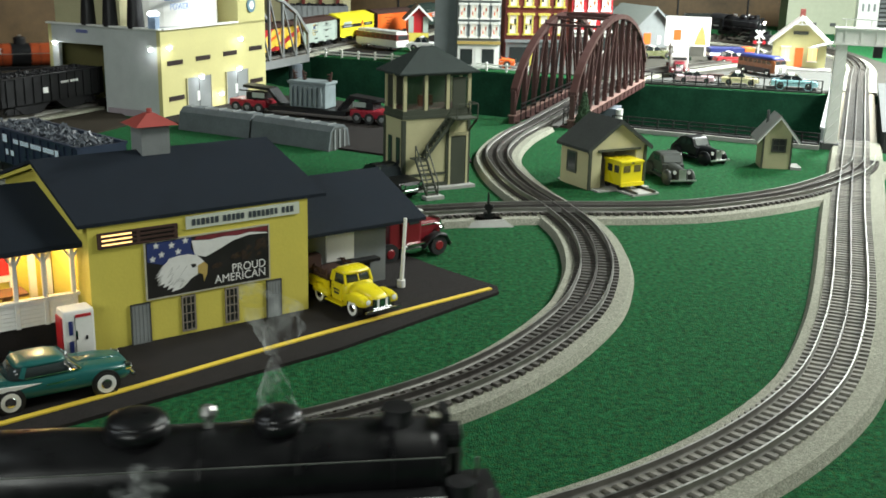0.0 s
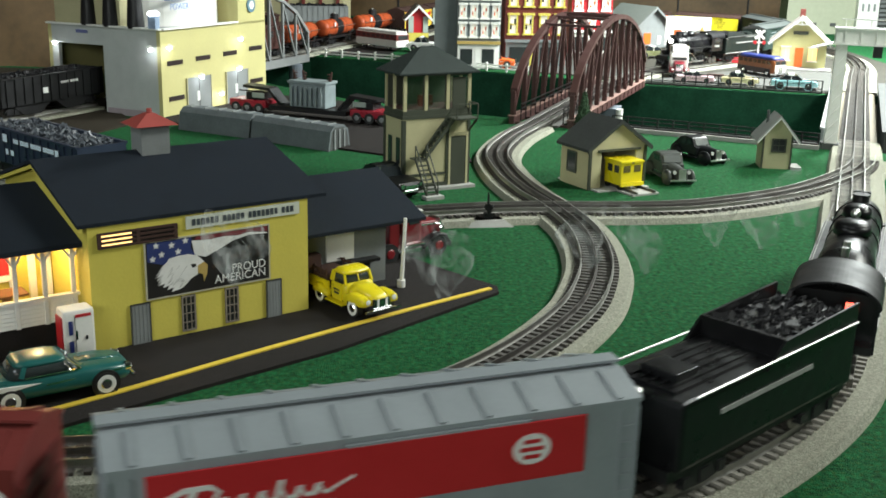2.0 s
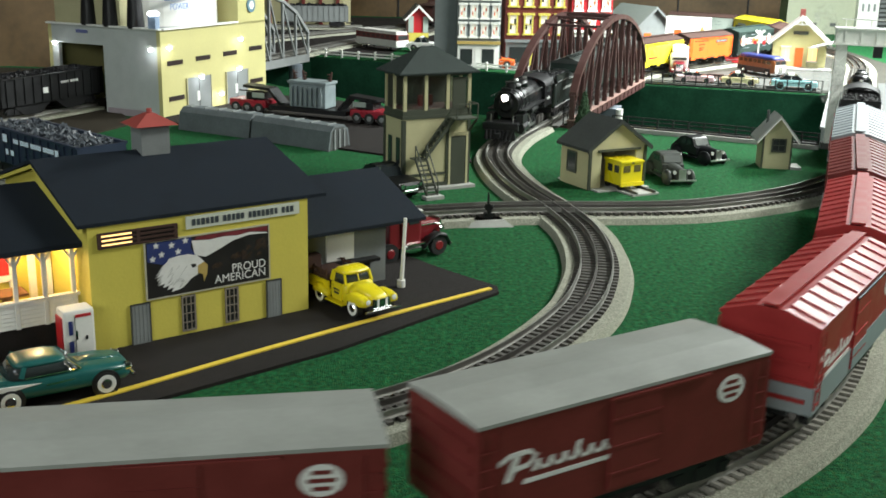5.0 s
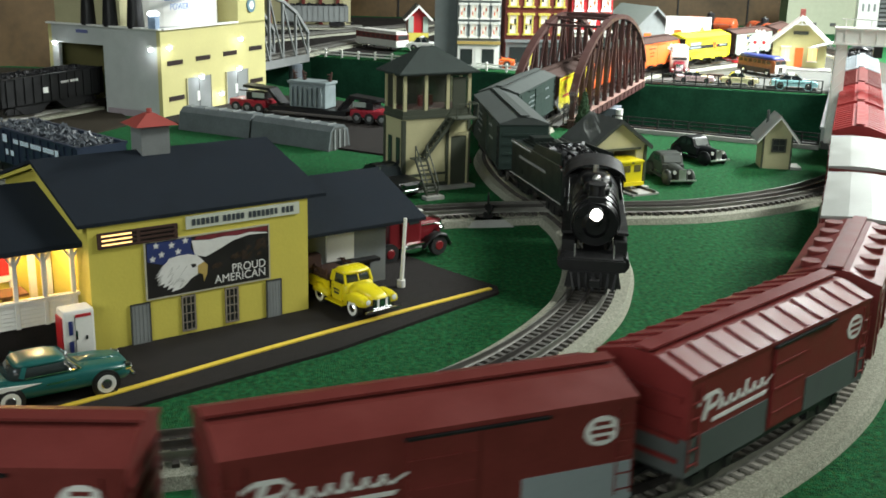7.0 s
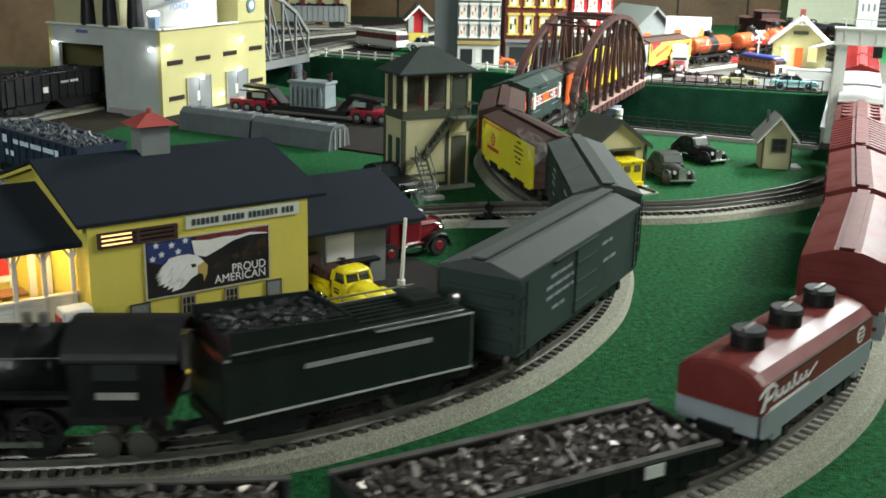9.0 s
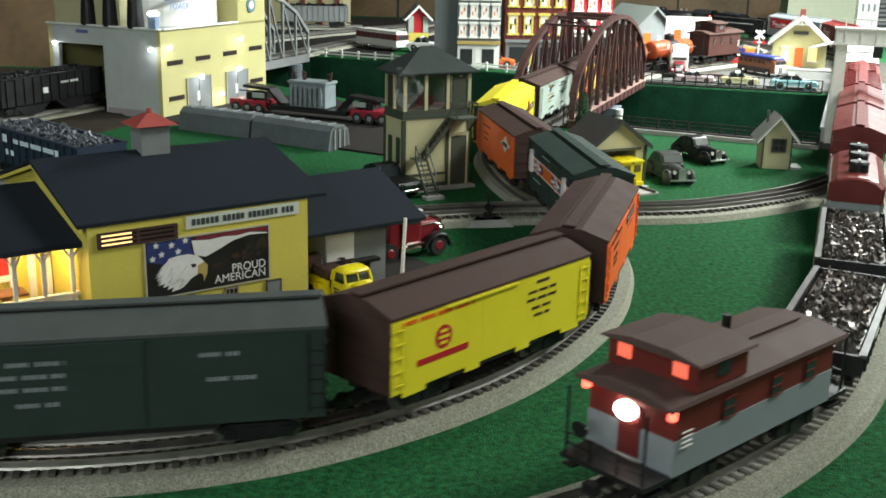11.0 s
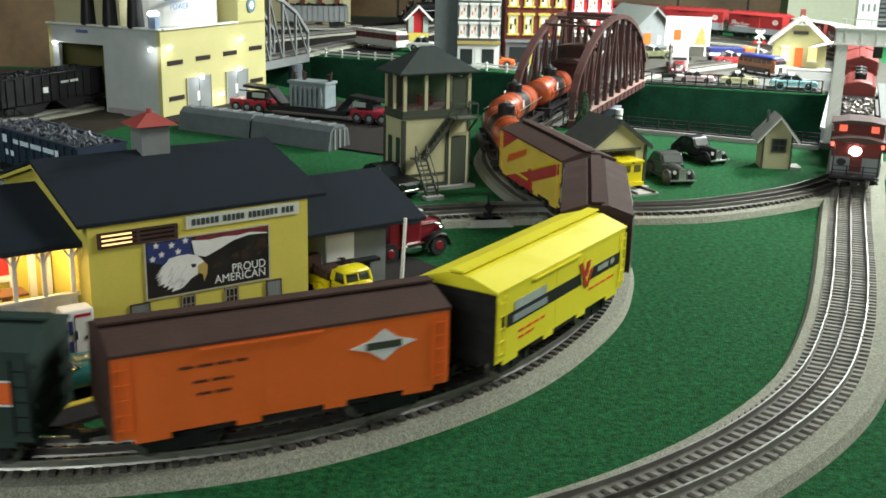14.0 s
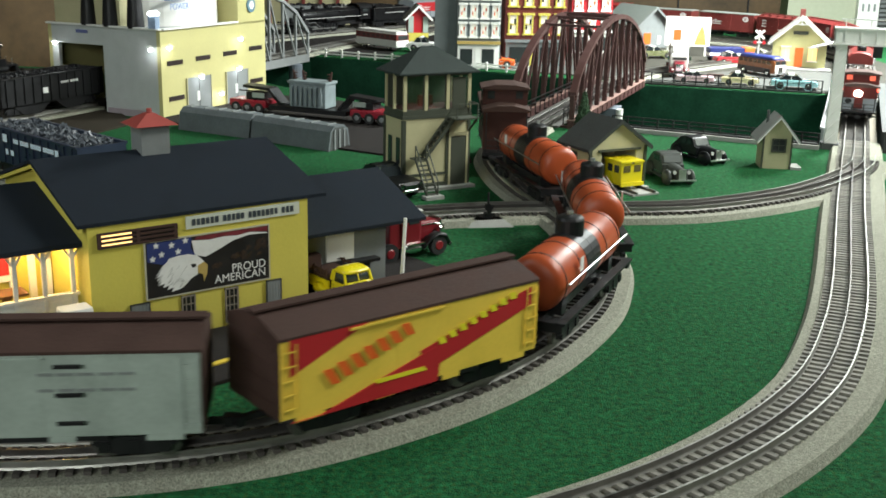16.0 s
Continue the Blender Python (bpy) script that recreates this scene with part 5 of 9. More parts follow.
def gondola(name, label, L, material, load, load2=None, seed=1, height=0.046, mound=0.008, rows=(), bit=0.0075, chord=None, n=520):
    h = thing(name, pose(0, 0, 0), label, "gondola car", "freight train cars")
    B, W, z0 = L - 0.036, 0.062, 0.020
    for sd in (-1, 1):
        part("side", Shape().box(0, sd * W / 2, (z0 + height) / 2, B, 0.003, height - z0), material, h)
        part("end", Shape().box(sd * B / 2, 0, (z0 + height) / 2, 0.003, W + 0.003, height - z0), material, h)
        part("top_chord", Shape().box(0, sd * (W / 2 + 0.001), height, B + 0.003, 0.005, 0.0025), chord or material, h)
        for k in range(12):
            part("side_rib", Shape().box(-B / 2 + B * (k + 0.5) / 12, sd * (W / 2 + 0.0022), (z0 + height) / 2, 0.0025, 0.003, height - z0 - 0.002), material, h)
    part("floor", Shape().box(0, 0, z0, B - 0.004, W - 0.004, 0.004), material, h)
    part("load_heap", Shape().box(0, 0, height - 0.008, B - 0.006, W - 0.006, 0.010, bevel=0.003), load, h)
    s = Shape()
    rubble(s, -B / 2 + 0.006, B / 2 - 0.006, -W / 2 + 0.006, W / 2 - 0.006, height - 0.003, n, bit, seed, mound / bit)
    part("load", s, load, h, "heaped loose load")["kind"] = "stuff"
    if load2:
        s = Shape()
        rubble(s, -B / 2 + 0.008, B / 2 - 0.008, -W / 2 + 0.008, W / 2 - 0.008, height - 0.001, 130, bit * 1.05, seed + 7, mound / bit)
        part("bright_scrap", s, load2, h)["kind"] = "stuff"
    for x, z, w, hh in rows:
        decal(h, x, z, w, hh, PRINT_WHITE, y=W / 2 + 0.0038)
    bogies(h, B / 2 - 0.036)
    couplers(h, B / 2)
    return h


def caboose(name, label, L, upper, lower, roof, cup_x, lit):
    h = thing(name, pose(0, 0, 0), label, "caboose", "freight train cars")
    B, W = L - 0.058, 0.062
    part("body", Shape().box(0, 0, 0.0505, B, W, 0.057), upper, h)
    if lower is not upper:
        part("lower_band", Shape().box(0, 0, 0.036, B + 0.001, W + 0.001, 0.029), lower, h)
    part("roof", Shape().prism([(-W / 2 - 0.004, 0.078), (-W / 2 - 0.003, 0.081), (-0.012, 0.0865), (0.012, 0.0865), (W / 2 + 0.003, 0.081), (W / 2 + 0.004, 0.078)], -L / 2 + 0.018, L / 2 - 0.018, "x"), roof, h)
    part("running_board", Shape().box(0.02 if cup_x < 0 else -0.02, 0, 0.0885, B * 0.75, 0.012, 0.0015), roof, h)
    c = part("cupola", Shape().box(cup_x, 0, 0.0945, 0.050, W + 0.002, 0.023), upper, h)
    part("cupola_roof", Shape().prism([(-W / 2 - 0.005, 0.105), (-W / 2 - 0.004, 0.107), (-0.014, 0.1115), (0.014, 0.1115), (W / 2 + 0.004, 0.107), (W / 2 + 0.005, 0.105)], cup_x - 0.029, cup_x + 0.029, "x"), roof, c)
    wl = mat("lit_amber_window", (1.0, 0.16, 0.09), 0.4, glow=0.8, vary=0.0) if lit else GLASS
    for y in (-0.020, 0.020):
        for e in (-1, 1):
            part("cupola_window", Shape().box(cup_x + e * 0.0253, y, 0.097, 0.0008, 0.010, 0.011), wl, c, "glowing orange window" if lit else "")
    for sd in (-1, 1):
        for x in (-0.2, 0.1, 0.33):
            wn = part("window", Shape().box(x * B, sd * (W / 2 + 0.0009), 0.060, 0.010, 0.001, 0.015), GLASS, h)
            part("frame", Shape().box(x * B, sd * (W / 2 + 0.0014), 0.0683, 0.012, 0.001, 0.0014).box(x * B, sd * (W / 2 + 0.0014), 0.060, 0.012, 0.001, 0.001).box(x * B, sd * (W / 2 + 0.0014), 0.0518, 0.012, 0.001, 0.0014), upper, wn)
        part("window", Shape().box(cup_x, sd * (W / 2 + 0.0014), 0.096, 0.012, 0.001, 0.011), GLASS, h)
        s = Shape()
        for k in range(4):
            s.box(-B / 2 + 0.010, sd * (W / 2 + 0.0014), 0.044 + 0.004 * k, 0.010, 0.0008, 0.0010)
        part("grab_iron", s, PRINT_WHITE, h)
    for e in (-1, 1):
        x = e * (B / 2 + 0.013)
        p = part("platform", Shape().box(x, 0, 0.021, 0.024, W, 0.004), BLACK, h)
        part("end_railing", Shape().box(x + e * 0.010, 0, 0.040, 0.0012, W * 0.9, 0.0012).box(x + e * 0.010, 0, 0.032, 0.0012, W * 0.9, 0.0012), BLACK, p)
        for y in (-0.028, -0.010, 0.010, 0.028):
            part("stanchion", Shape().rod((x + e * 0.010, y, 0.022), (x + e * 0.010, y, 0.078 if abs(y) > 0.02 else 0.041), 0.0009, seg=6), BLACK, p)
        part("brake_wheel", Shape().rod((x + e * 0.0105, 0.018, 0.047), (x + e * 0.0115, 0.018, 0.047), 0.006, seg=14), BLACK, p)
        part("steps", Shape().box(x, W / 2 - 0.004, 0.012, 0.018, 0.008, 0.002).box(x, -W / 2 + 0.004, 0.012, 0.018, 0.008, 0.002), BLACK, p)
        part("end_door", Shape().box(e * (B / 2 + 0.0012), 0, 0.046, 0.001, 0.015, 0.040), upper, h)
    if lit:
        part("marker_light", Shape().rod((-B / 2 - 0.0015, 0.002, 0.062), (-B / 2 - 0.004, 0.002, 0.062), 0.0078, seg=16), LAMPWARM, h, "bright lit rear lamp")
        for y in (-0.031, 0.031):
            part("marker_lantern", Shape().box(-B / 2 - 0.004, y, 0.072, 0.004, 0.004, 0.006), LAMPRED, h)
    part("sill", Shape().box(0, 0, 0.019, B, 0.030, 0.006), BLACK, h)
    part("chimney", Shape().rod((0.03, 0.016, 0.083), (0.03, 0.016, 0.099), 0.003, seg=10), BLACK, h)
    bogies(h, B / 2 - 0.030)
    couplers(h, L / 2 - 0.014)
    return h


def driver_mesh(r, side):
    s = Shape()
    y0, y1 = side * 0.0155, side * 0.0190
    for k in range(20):
        a, b = k * math.pi / 10, (k + 1) * math.pi / 10
        ring = [(r * math.cos(a), r * math.sin(a)), (r * math.cos(b), r * math.sin(b)), (0.82 * r * math.cos(b), 0.82 * r * math.sin(b)), (0.82 * r * math.cos(a), 0.82 * r * math.sin(a))]
        s.prism(ring, y0, y1, "y")
    for k in range(10):
        a = k * math.pi / 5
        s.bar((0.2 * r * math.cos(a), (y0 + y1) / 2, 0.2 * r * math.sin(a)), (0.84 * r * math.cos(a), (y0 + y1) / 2, 0.84 * r * math.sin(a)), 0.0018, 0.0018)
    s.rod((0, y0, 0), (0, y1 + side * 0.001, 0), 0.24 * r, seg=12)
    s.prism([(0.8 * r * math.cos(radians(q)), 0.8 * r * math.sin(radians(q))) for q in range(-150, -29, 12)], y0, y1, "y")
    return s.mesh("driving_wheel", BLACK)


def steam_loco(name, label, L, drivers, r=0.0165, stripe=True, zc=0.061, rb=0.0255, top=0.0955):
    """A black steam locomotive whose pilot points along +x."""
    h = thing(name, pose(0, 0, 0), label, "steam locomotive")
    F, Bk = L / 2 - 0.012, -L / 2 + 0.004
    cab = 0.062
    x0, x1 = Bk + cab - 0.004, F - 0.040
    rings = []
    for x, q in ((x0, 1.08), (x0 + (x1 - x0) * 0.35, 1.06), (x0 + (x1 - x0) * 0.45, 1.0), (x1 - 0.004, 0.96), (x1, 0.86)):
        rings.append([(x, q * rb * math.cos(a * math.pi / 14), zc + q * rb * math.sin(a * math.pi / 14)) for a in range(28)])
    boiler = part("boiler", Shape().loft(rings), LOCO, h, smooth=True)
    for k in range(6):
        x = x0 + (x1 - x0) * (k + 0.5) / 6
        part("boiler_band", Shape().rod((x - 0.0008, 0, zc), (x + 0.0008, 0, zc), rb * (1.075 if k < 2 else 1.02), seg=28), LOCO, boiler)
    fr = part("smokebox_front", Shape().rod((x1 - 0.001, 0, zc), (x1 + 0.003, 0, zc), rb * 0.88, seg=28).rod((x1 + 0.003, 0, zc), (x1 + 0.006, 0, zc), rb * 0.55, rb * 0.40, seg=24), LOCO, h)
    hl = part("headlight", Shape().rod((x1 + 0.001, 0, zc + 0.012), (x1 + 0.012, 0, zc + 0.012), 0.0068, seg=16), BLACK, fr)
    part("lens", Shape().rod((x1 + 0.012, 0, zc + 0.012), (x1 + 0.0128, 0, zc + 0.012), 0.0056, seg=16), STEEL if drivers > 3 else LAMPWARM, hl, "dull unlit headlight lens" if drivers > 3 else "bright lit headlight")
    part("number_board", Shape().box(x1 + 0.004, 0, zc + 0.0245, 0.004, 0.016, 0.005), BLACK, fr)
    part("smokestack", Shape().rod((x1 - 0.020, 0, zc + rb - 0.004), (x1 - 0.020, 0, zc + rb + (0.005 if drivers > 3 else 0.009)), 0.0085, 0.0072, seg=18).rod((x1 - 0.020, 0, zc + rb + (0.005 if drivers > 3 else 0.009)), (x1 - 0.020, 0, zc + rb + (0.0065 if drivers > 3 else 0.011)), 0.0084, seg=18), BLACK, h)
    span_ = x1 - x0
    for f, w, hh in ((0.72, 0.013, 0.009), (0.48, 0.016, 0.010)):
        x = x0 + span_ * f
        part("dome", Shape().rod((x, 0, zc + rb * 0.9), (x, 0, zc + rb + hh * 0.6), w, w * 0.95, seg=18).ball(x, 0, zc + rb + hh * 0.55, w * 0.95, w * 0.95, hh * 0.5, seg=16), LOCO, h, smooth=True)
    part("bell", Shape().ball(x0 + span_ * 0.60, 0, zc + rb + 0.008, 0.0045, seg=10).rod((x0 + span_ * 0.60, 0, zc + rb), (x0 + span_ * 0.60, 0, zc + rb + 0.006), 0.002, seg=8), STEEL, h)
    for f in (0.15, 0.22):
        part("safety_valve", Shape().rod((x0 + span_ * f, 0, zc + rb), (x0 + span_ * f, 0, zc + rb + 0.009), 0.003, seg=8), STEEL, h)
    for sd in (-1, 1):
        ya = sd * (rb + 0.003)
        part("running_board", Shape().box((x0 + x1) / 2, sd * 0.0265, 0.046, span_, 0.010, 0.0025), BLACK, h)
        if stripe:
            part("edge_stripe", Shape().box((x0 + x1) / 2, sd * 0.0318, 0.046, span_, 0.0006, 0.0018), mat("stripe_white", (0.45, 0.45, 0.43), 0.5), h, "thin white edge stripe")
        part("handrail", Shape().rod((x0, ya, zc + 0.014), (x1, ya, zc + 0.012), 0.0005, seg=6), mat("dull_rail_steel", (0.22, 0.22, 0.21), 0.5, 0.9), h, "thin steel handrail")
        part("air_tank", Shape().rod((x0 + span_ * 0.30, sd * 0.025, 0.039), (x0 + span_ * 0.62, sd * 0.025, 0.039), 0.0055, seg=12), BLACK, h)
        cy = part("cylinder", Shape().rod((x1 - 0.020, sd * 0.0255, 0.020), (x1 + 0.012, sd * 0.0255, 0.020), 0.0085, seg=16).box(x1 - 0.004, sd * 0.0245, 0.033, 0.028, 0.012, 0.016), BLACK, h)
        part("piston_rod", Shape().rod((x1 - 0.060, sd * 0.0255, 0.020), (x1 - 0.018, sd * 0.0255, 0.020), 0.0014, seg=8), STEEL, cy)
        xs = [x1 - 0.048 - k * 2.12 * r for k in range(drivers)]
        dm = driver_mesh(r, sd)
        for x in xs:
            shared("driving_wheel", dm, h, pose(x, 0, r, 0, 30, 0))
        part("side_rod", Shape().box((xs[0] + xs[-1]) / 2, sd * 0.0205, r - 0.0055, xs[0] - xs[-1] + 0.008, 0.0016, 0.0036), STEEL, h, "polished steel side rod")
        part("main_rod", Shape().bar((xs[1], sd * 0.0222, r - 0.0055), (x1 - 0.044, sd * 0.0222, 0.020), 0.0016, 0.0036), STEEL, h)
        part("valve_gear", Shape().bar((xs[1], sd * 0.0235, r - 0.002), (xs[0] - 0.006, sd * 0.0235, 0.034), 0.0012, 0.0020).bar((xs[0] - 0.006, sd * 0.0235, 0.034), (x1 - 0.014, sd * 0.0235, 0.031), 0.0012, 0.0020), STEEL, h)
        part("cab_side", Shape().box(Bk + cab / 2, sd * 0.0295, (top + 0.028) / 2 - 0.004, cab - 0.006, 0.002, top - 0.046), LOCO, h)
        part("cab_window", Shape().box(Bk + cab * 0.5, sd * 0.0308, top - 0.0215, 0.026, 0.0008, 0.013), GLASS, h)
        part("number_panel", Shape().box(Bk + cab * 0.5, sd * 0.0308, top - 0.038, 0.024, 0.0006, 0.0045), mat("faded_white_print", (0.30, 0.30, 0.29), 0.5), h, "pale bar of lettering")
    part("cab_roof", Shape().prism([(-0.0325 * math.cos(a * math.pi / 30), top - 0.0165 + 0.0165 * math.sin(a * math.pi / 30)) for a in range(31)] + [(0.0310 * math.cos(a * math.pi / 30), top - 0.0180 + 0.0165 * math.sin(a * math.pi / 30)) for a in range(31)], Bk - 0.006, Bk + cab, "x"), mat("cab_roof_black", (0.010, 0.010, 0.011), 0.5, vary=0.2, spec=0.25), h)
    part("cab_front", Shape().box(Bk + cab - 0.004, 0, (top + 0.034) / 2 - 0.004, 0.002, 0.060, top - 0.050), LOCO, h)
    part("cab_floor", Shape().box(Bk + cab / 2, 0, 0.036, cab, 0.058, 0.006), BLACK, h)
    part("frame", Shape().box(0, 0, 0.024, L - 0.05, 0.020, 0.012), BLACK, h)
    part("pilot_deck", Shape().box(F - 0.024, 0, 0.028, 0.034, 0.054, 0.004), BLACK, h)
    part("pilot_beam", Shape().box(F - 0.008, 0, 0.024, 0.006, 0.058, 0.010), BLACK, h)
    pl = part("pilot", Shape().prism([(-0.026, 0.004), (0.026, 0.004), (0.023, 0.019), (-0.023, 0.019)], F - 0.008, F - 0.002, "x"), BLACK, h, "black cowcatcher")
    for k in range(7):
        y = -0.021 + 0.007 * k
        part("pilot_bar", Shape().bar((F - 0.002, y, 0.018), (F + 0.008, y * 0.85, 0.004), 0.0022, 0.0022), BLACK, pl)
    for x in (F - 0.026, F - 0.046):
        shared("lead_wheelset", WHEEL, h, pose(x, 0, 0))
    for x in (Bk + 0.020, Bk + 0.042):
        shared("trailing_wheelset", WHEEL, h, pose(x, 0, 0))
    shared("coupler", COUPLER, h, pose(F - 0.004, 0, 0))
    for x in (F - 0.014,):
        for y in (-0.018, 0.018):
            part("flag_stand", Shape().rod((x, y, 0.03), (x, y, 0.042), 0.0008, seg=6), STEEL, h)
    if drivers > 3:
        for y in (-0.019, 0.019):
            part("air_pump", Shape().rod((F - 0.030, y, 0.031), (F - 0.030, y, 0.048), 0.0075, seg=12), BLACK, h)
    part("cab_back", Shape().box(Bk + 0.016, 0, (top + 0.034) / 2 - 0.004, 0.002, 0.057, top - 0.052), LOCO, h)
    part("cab_glow", Shape().box(Bk + 0.0145, -0.012, top - 0.0225, 0.002, 0.009, 0.0050), LAMPRED, h, "small red firebox glow")
    return h


def tender(name, label, L, body_m, stripe=False):
    h = thing(name, pose(0, 0, 0), label, "tender")
    B, W = L - 0.022, 0.061
    part("tank", Shape().box(0, 0, 0.0435, B, W, 0.043, bevel=0.003), body_m, h)
    bx0, bx1 = B * 0.02, B / 2 - 0.004
    for sd in (-1, 1):
        part("bunker_side", Shape().prism([(bx0 - 0.02, 0.062), (bx0, 0.077), (bx1, 0.081), (bx1, 0.062)], sd * W / 2 - 0.001, sd * W / 2 + 0.001, "y"), body_m, h)
        part("handrail", Shape().rod((-B / 2 + 0.01, sd * (W / 2 + 0.002), 0.0675), (B / 2 - 0.004, sd * (W / 2 + 0.002), 0.0675), 0.0008, seg=6), STEEL, h)
        part("lettering_bar", Shape().box(-0.01, sd * (W / 2 + 0.0004), 0.050, B * 0.52, 0.0006, 0.0032), mat("faded_white_print", (0.30, 0.30, 0.29), 0.5), h, "pale bar of lettering")
        if stripe:
            for z in (0.024, 0.0635):
                part("edge_stripe", Shape().box(0, sd * (W / 2 + 0.0004), z, B, 0.0006, 0.0014), mat("stripe_white", (0.45, 0.45, 0.43), 0.5), h)
    part("bunker_back", Shape().box(bx0, 0, 0.069, 0.002, W, 0.018), body_m, h)
    part("coal_heap", Shape().box((bx0 + bx1) / 2, 0, 0.067, bx1 - bx0 - 0.004, W - 0.006, 0.014, bevel=0.004), COAL, h)
    s = Shape()
    rubble(s, bx0 + 0.004, bx1 - 0.004, -W / 2 + 0.005, W / 2 - 0.005, 0.0725, 420, 0.0046, 5, 0.7)
    part("coal", s, COAL, h, "loose black coal")["kind"] = "stuff"
    dk = part("water_deck", Shape().box(-B * 0.25, 0, 0.0655, B * 0.42, W * 0.62, 0.003), body_m, h)
    for k in range(5):
        part("deck_rib", Shape().box(-B * 0.25, -0.014 + 0.007 * k, 0.0675, B * 0.40, 0.0018, 0.002), body_m, dk)
    part("water_hatch", Shape().box(-B * 0.36, 0, 0.070, 0.022, 0.026, 0.006, bevel=0.001), body_m, h)
    part("rear_lamp", Shape().rod((-B / 2 - 0.002, 0, 0.064), (-B / 2 - 0.007, 0, 0.064), 0.004, seg=12), STEEL, h)
    part("ladder", Shape().box(-B / 2 - 0.001, 0.02, 0.043, 0.0012, 0.001, 0.040).box(-B / 2 - 0.001, 0.028, 0.043, 0.0012, 0.001, 0.040), STEEL, h)
    part("frame", Shape().box(0, 0, 0.0185, B + 0.004, 0.050, 0.008), BLACK, h)
    bogies(h, B / 2 - 0.036)
    couplers(h, B / 2)
    return h


TRAIN_A = [(steam_loco("steam_locomotive", "large glossy black steam locomotive on the outer track", 0.40, 4, 0.0175, zc=0.053, rb=0.0225, top=0.086), 0.40),
           (tender("tender", "long black coal tender heaped with coal", 0.23, LOCO), 0.23)]
c = boxcar("boxcar", "grey and red boxcar with white script and oval emblem", 0.30, CARGREY, roof=CARGREY, ribs=True, body=(0.021, 0.080))
for sd in (-1, 1):
    part("red_band", Shape().box(0.008 * sd, sd * 0.0346, 0.0605, 0.222, 0.0012, 0.032), BRIGHTRED, c, "broad red side band")
script(c, -0.068, 0.059), oval(c, 0.086, 0.062, 0.0085, PRINT_WHITE, BRIGHTRED, y=0.0353)
for o in list(c.children):
    if o.name.startswith("marking"):
        o.matrix_basis = Matrix.Diagonal((1, 1.09, 1, 1))
TRAIN_A.append((c, 0.30))
c = boxcar("boxcar", "maroon boxcar with grey lower panels and ribbed roof", 0.25, MAROON, low=CARGREY, low_x=[(-0.5, -0.02), (0.17, 0.5)], split=0.048, ribs=True, body=(0.021, 0.080))
script(c, -0.045, 0.060), oval(c, 0.115, 0.064, 0.0085, PRINT_WHITE, BLACK)
TRAIN_A.append((c, 0.25))
c = boxcar("boxcar", "bright red boxcar with grey lower side", 0.25, CARRED, low=CARGREY, split=0.046, ribs=True, body=(0.021, 0.080))
script(c, -0.062, 0.048), oval(c, 0.098, 0.062, 0.0085, PRINT_WHITE, CARRED)
TRAIN_A.append((c, 0.25))
c = boxcar("boxcar", "dull red boxcar with oval emblem", 0.25, CARRED, low=CARGREY, split=0.040, ribs=True, body=(0.021, 0.080))
script(c, -0.062, 0.050), oval(c, 0.098, 0.062, 0.0085, PRINT_WHITE, CARRED)
TRAIN_A.append((c, 0.262))
ROOFGREY = mat("satin_grey_roof", (0.30, 0.31, 0.29), 0.42, vary=0.12, scale=30)
for slot in (0.262, 0.228):
    c = boxcar("boxcar", "maroon boxcar with smooth pale grey roof", 0.238, MAROON, roof=ROOFGREY, walk_way=False, body=(0.021, 0.080), crown=0.003)
    script(c, -0.050, 0.052), oval(c, 0.088, 0.064, 0.0085, PRINT_WHITE, MAROON)
    TRAIN_A.append((c, slot))
c = boxcar("covered_hopper", "maroon covered hopper car with round roof hatches", 0.195, MAROON, hatches=True)
oval(c, 0.085, 0.060, 0.0095, PRINT_WHITE, MAROON)
for k in range(3):
    decal(c, -0.055, 0.066 - 0.009 * k, 0.030, 0.004, PRINT_WHITE), decal(c, 0.02, 0.040, 0.05, 0.003, PRINT_WHITE, sides=(-1, 1) if k == 0 else ())
TRAIN_A.append((c, 0.195))
for k, lab in enumerate(("red boxcar with grey lower panel and script", "maroon boxcar with smooth roof and grey panels", "maroon and grey boxcar with smooth roof")):
    c = boxcar("boxcar", lab, 0.25, MAROON if k else mat("dull_red", (0.165, 0.024, 0.023), 0.42, vary=0.14, scale=40, spec=0.25), low=CARGREY if k else mat("dark_car_grey", (0.085, 0.095, 0.095), 0.45, vary=0.1, scale=40), low_x=[(-0.5, -0.02), (0.2, 0.5)] if k else [(-0.5, -0.1), (0.12, 0.5)], split=0.044, ribs=k == 0, body=(0.021, 0.080))
    script(c, -0.060, 0.058), oval(c, 0.108, 0.064, 0.0085, PRINT_WHITE, MAROON)
    TRAIN_A.append((c, 0.25))
c = dome_car("tank_car", "red and grey tank car with three black domes", 0.225)
script(c, -0.060, 0.046), oval(c, 0.078, 0.047, 0.0062, PRINT_WHITE, MAROON, y=0.0302, fx=1.15)
for o in list(c.children):
    if o.name.startswith("marking"):
        o.matrix_basis = Matrix.Diagonal((1, 0.93, 1, 1))
TRAIN_A.append((c, 0.225))
for k in range(2):
    # top chord dark grey, paler than the black sides
    c = gondola("gondola", "black gondola car heaped with scrap metal", 0.25, BLACK, SCRAP, SCRAPLIGHT, seed=11 + k, height=0.035, mound=0.002, bit=0.0055, n=700, rows=[(0.07, 0.029, 0.016, 0.008), (-0.05, 0.033, 0.03, 0.003)], chord=mat("dark_grey_chord", (0.085, 0.080, 0.075), 0.4, vary=0.3, scale=60))
    TRAIN_A.append((c, 0.25))
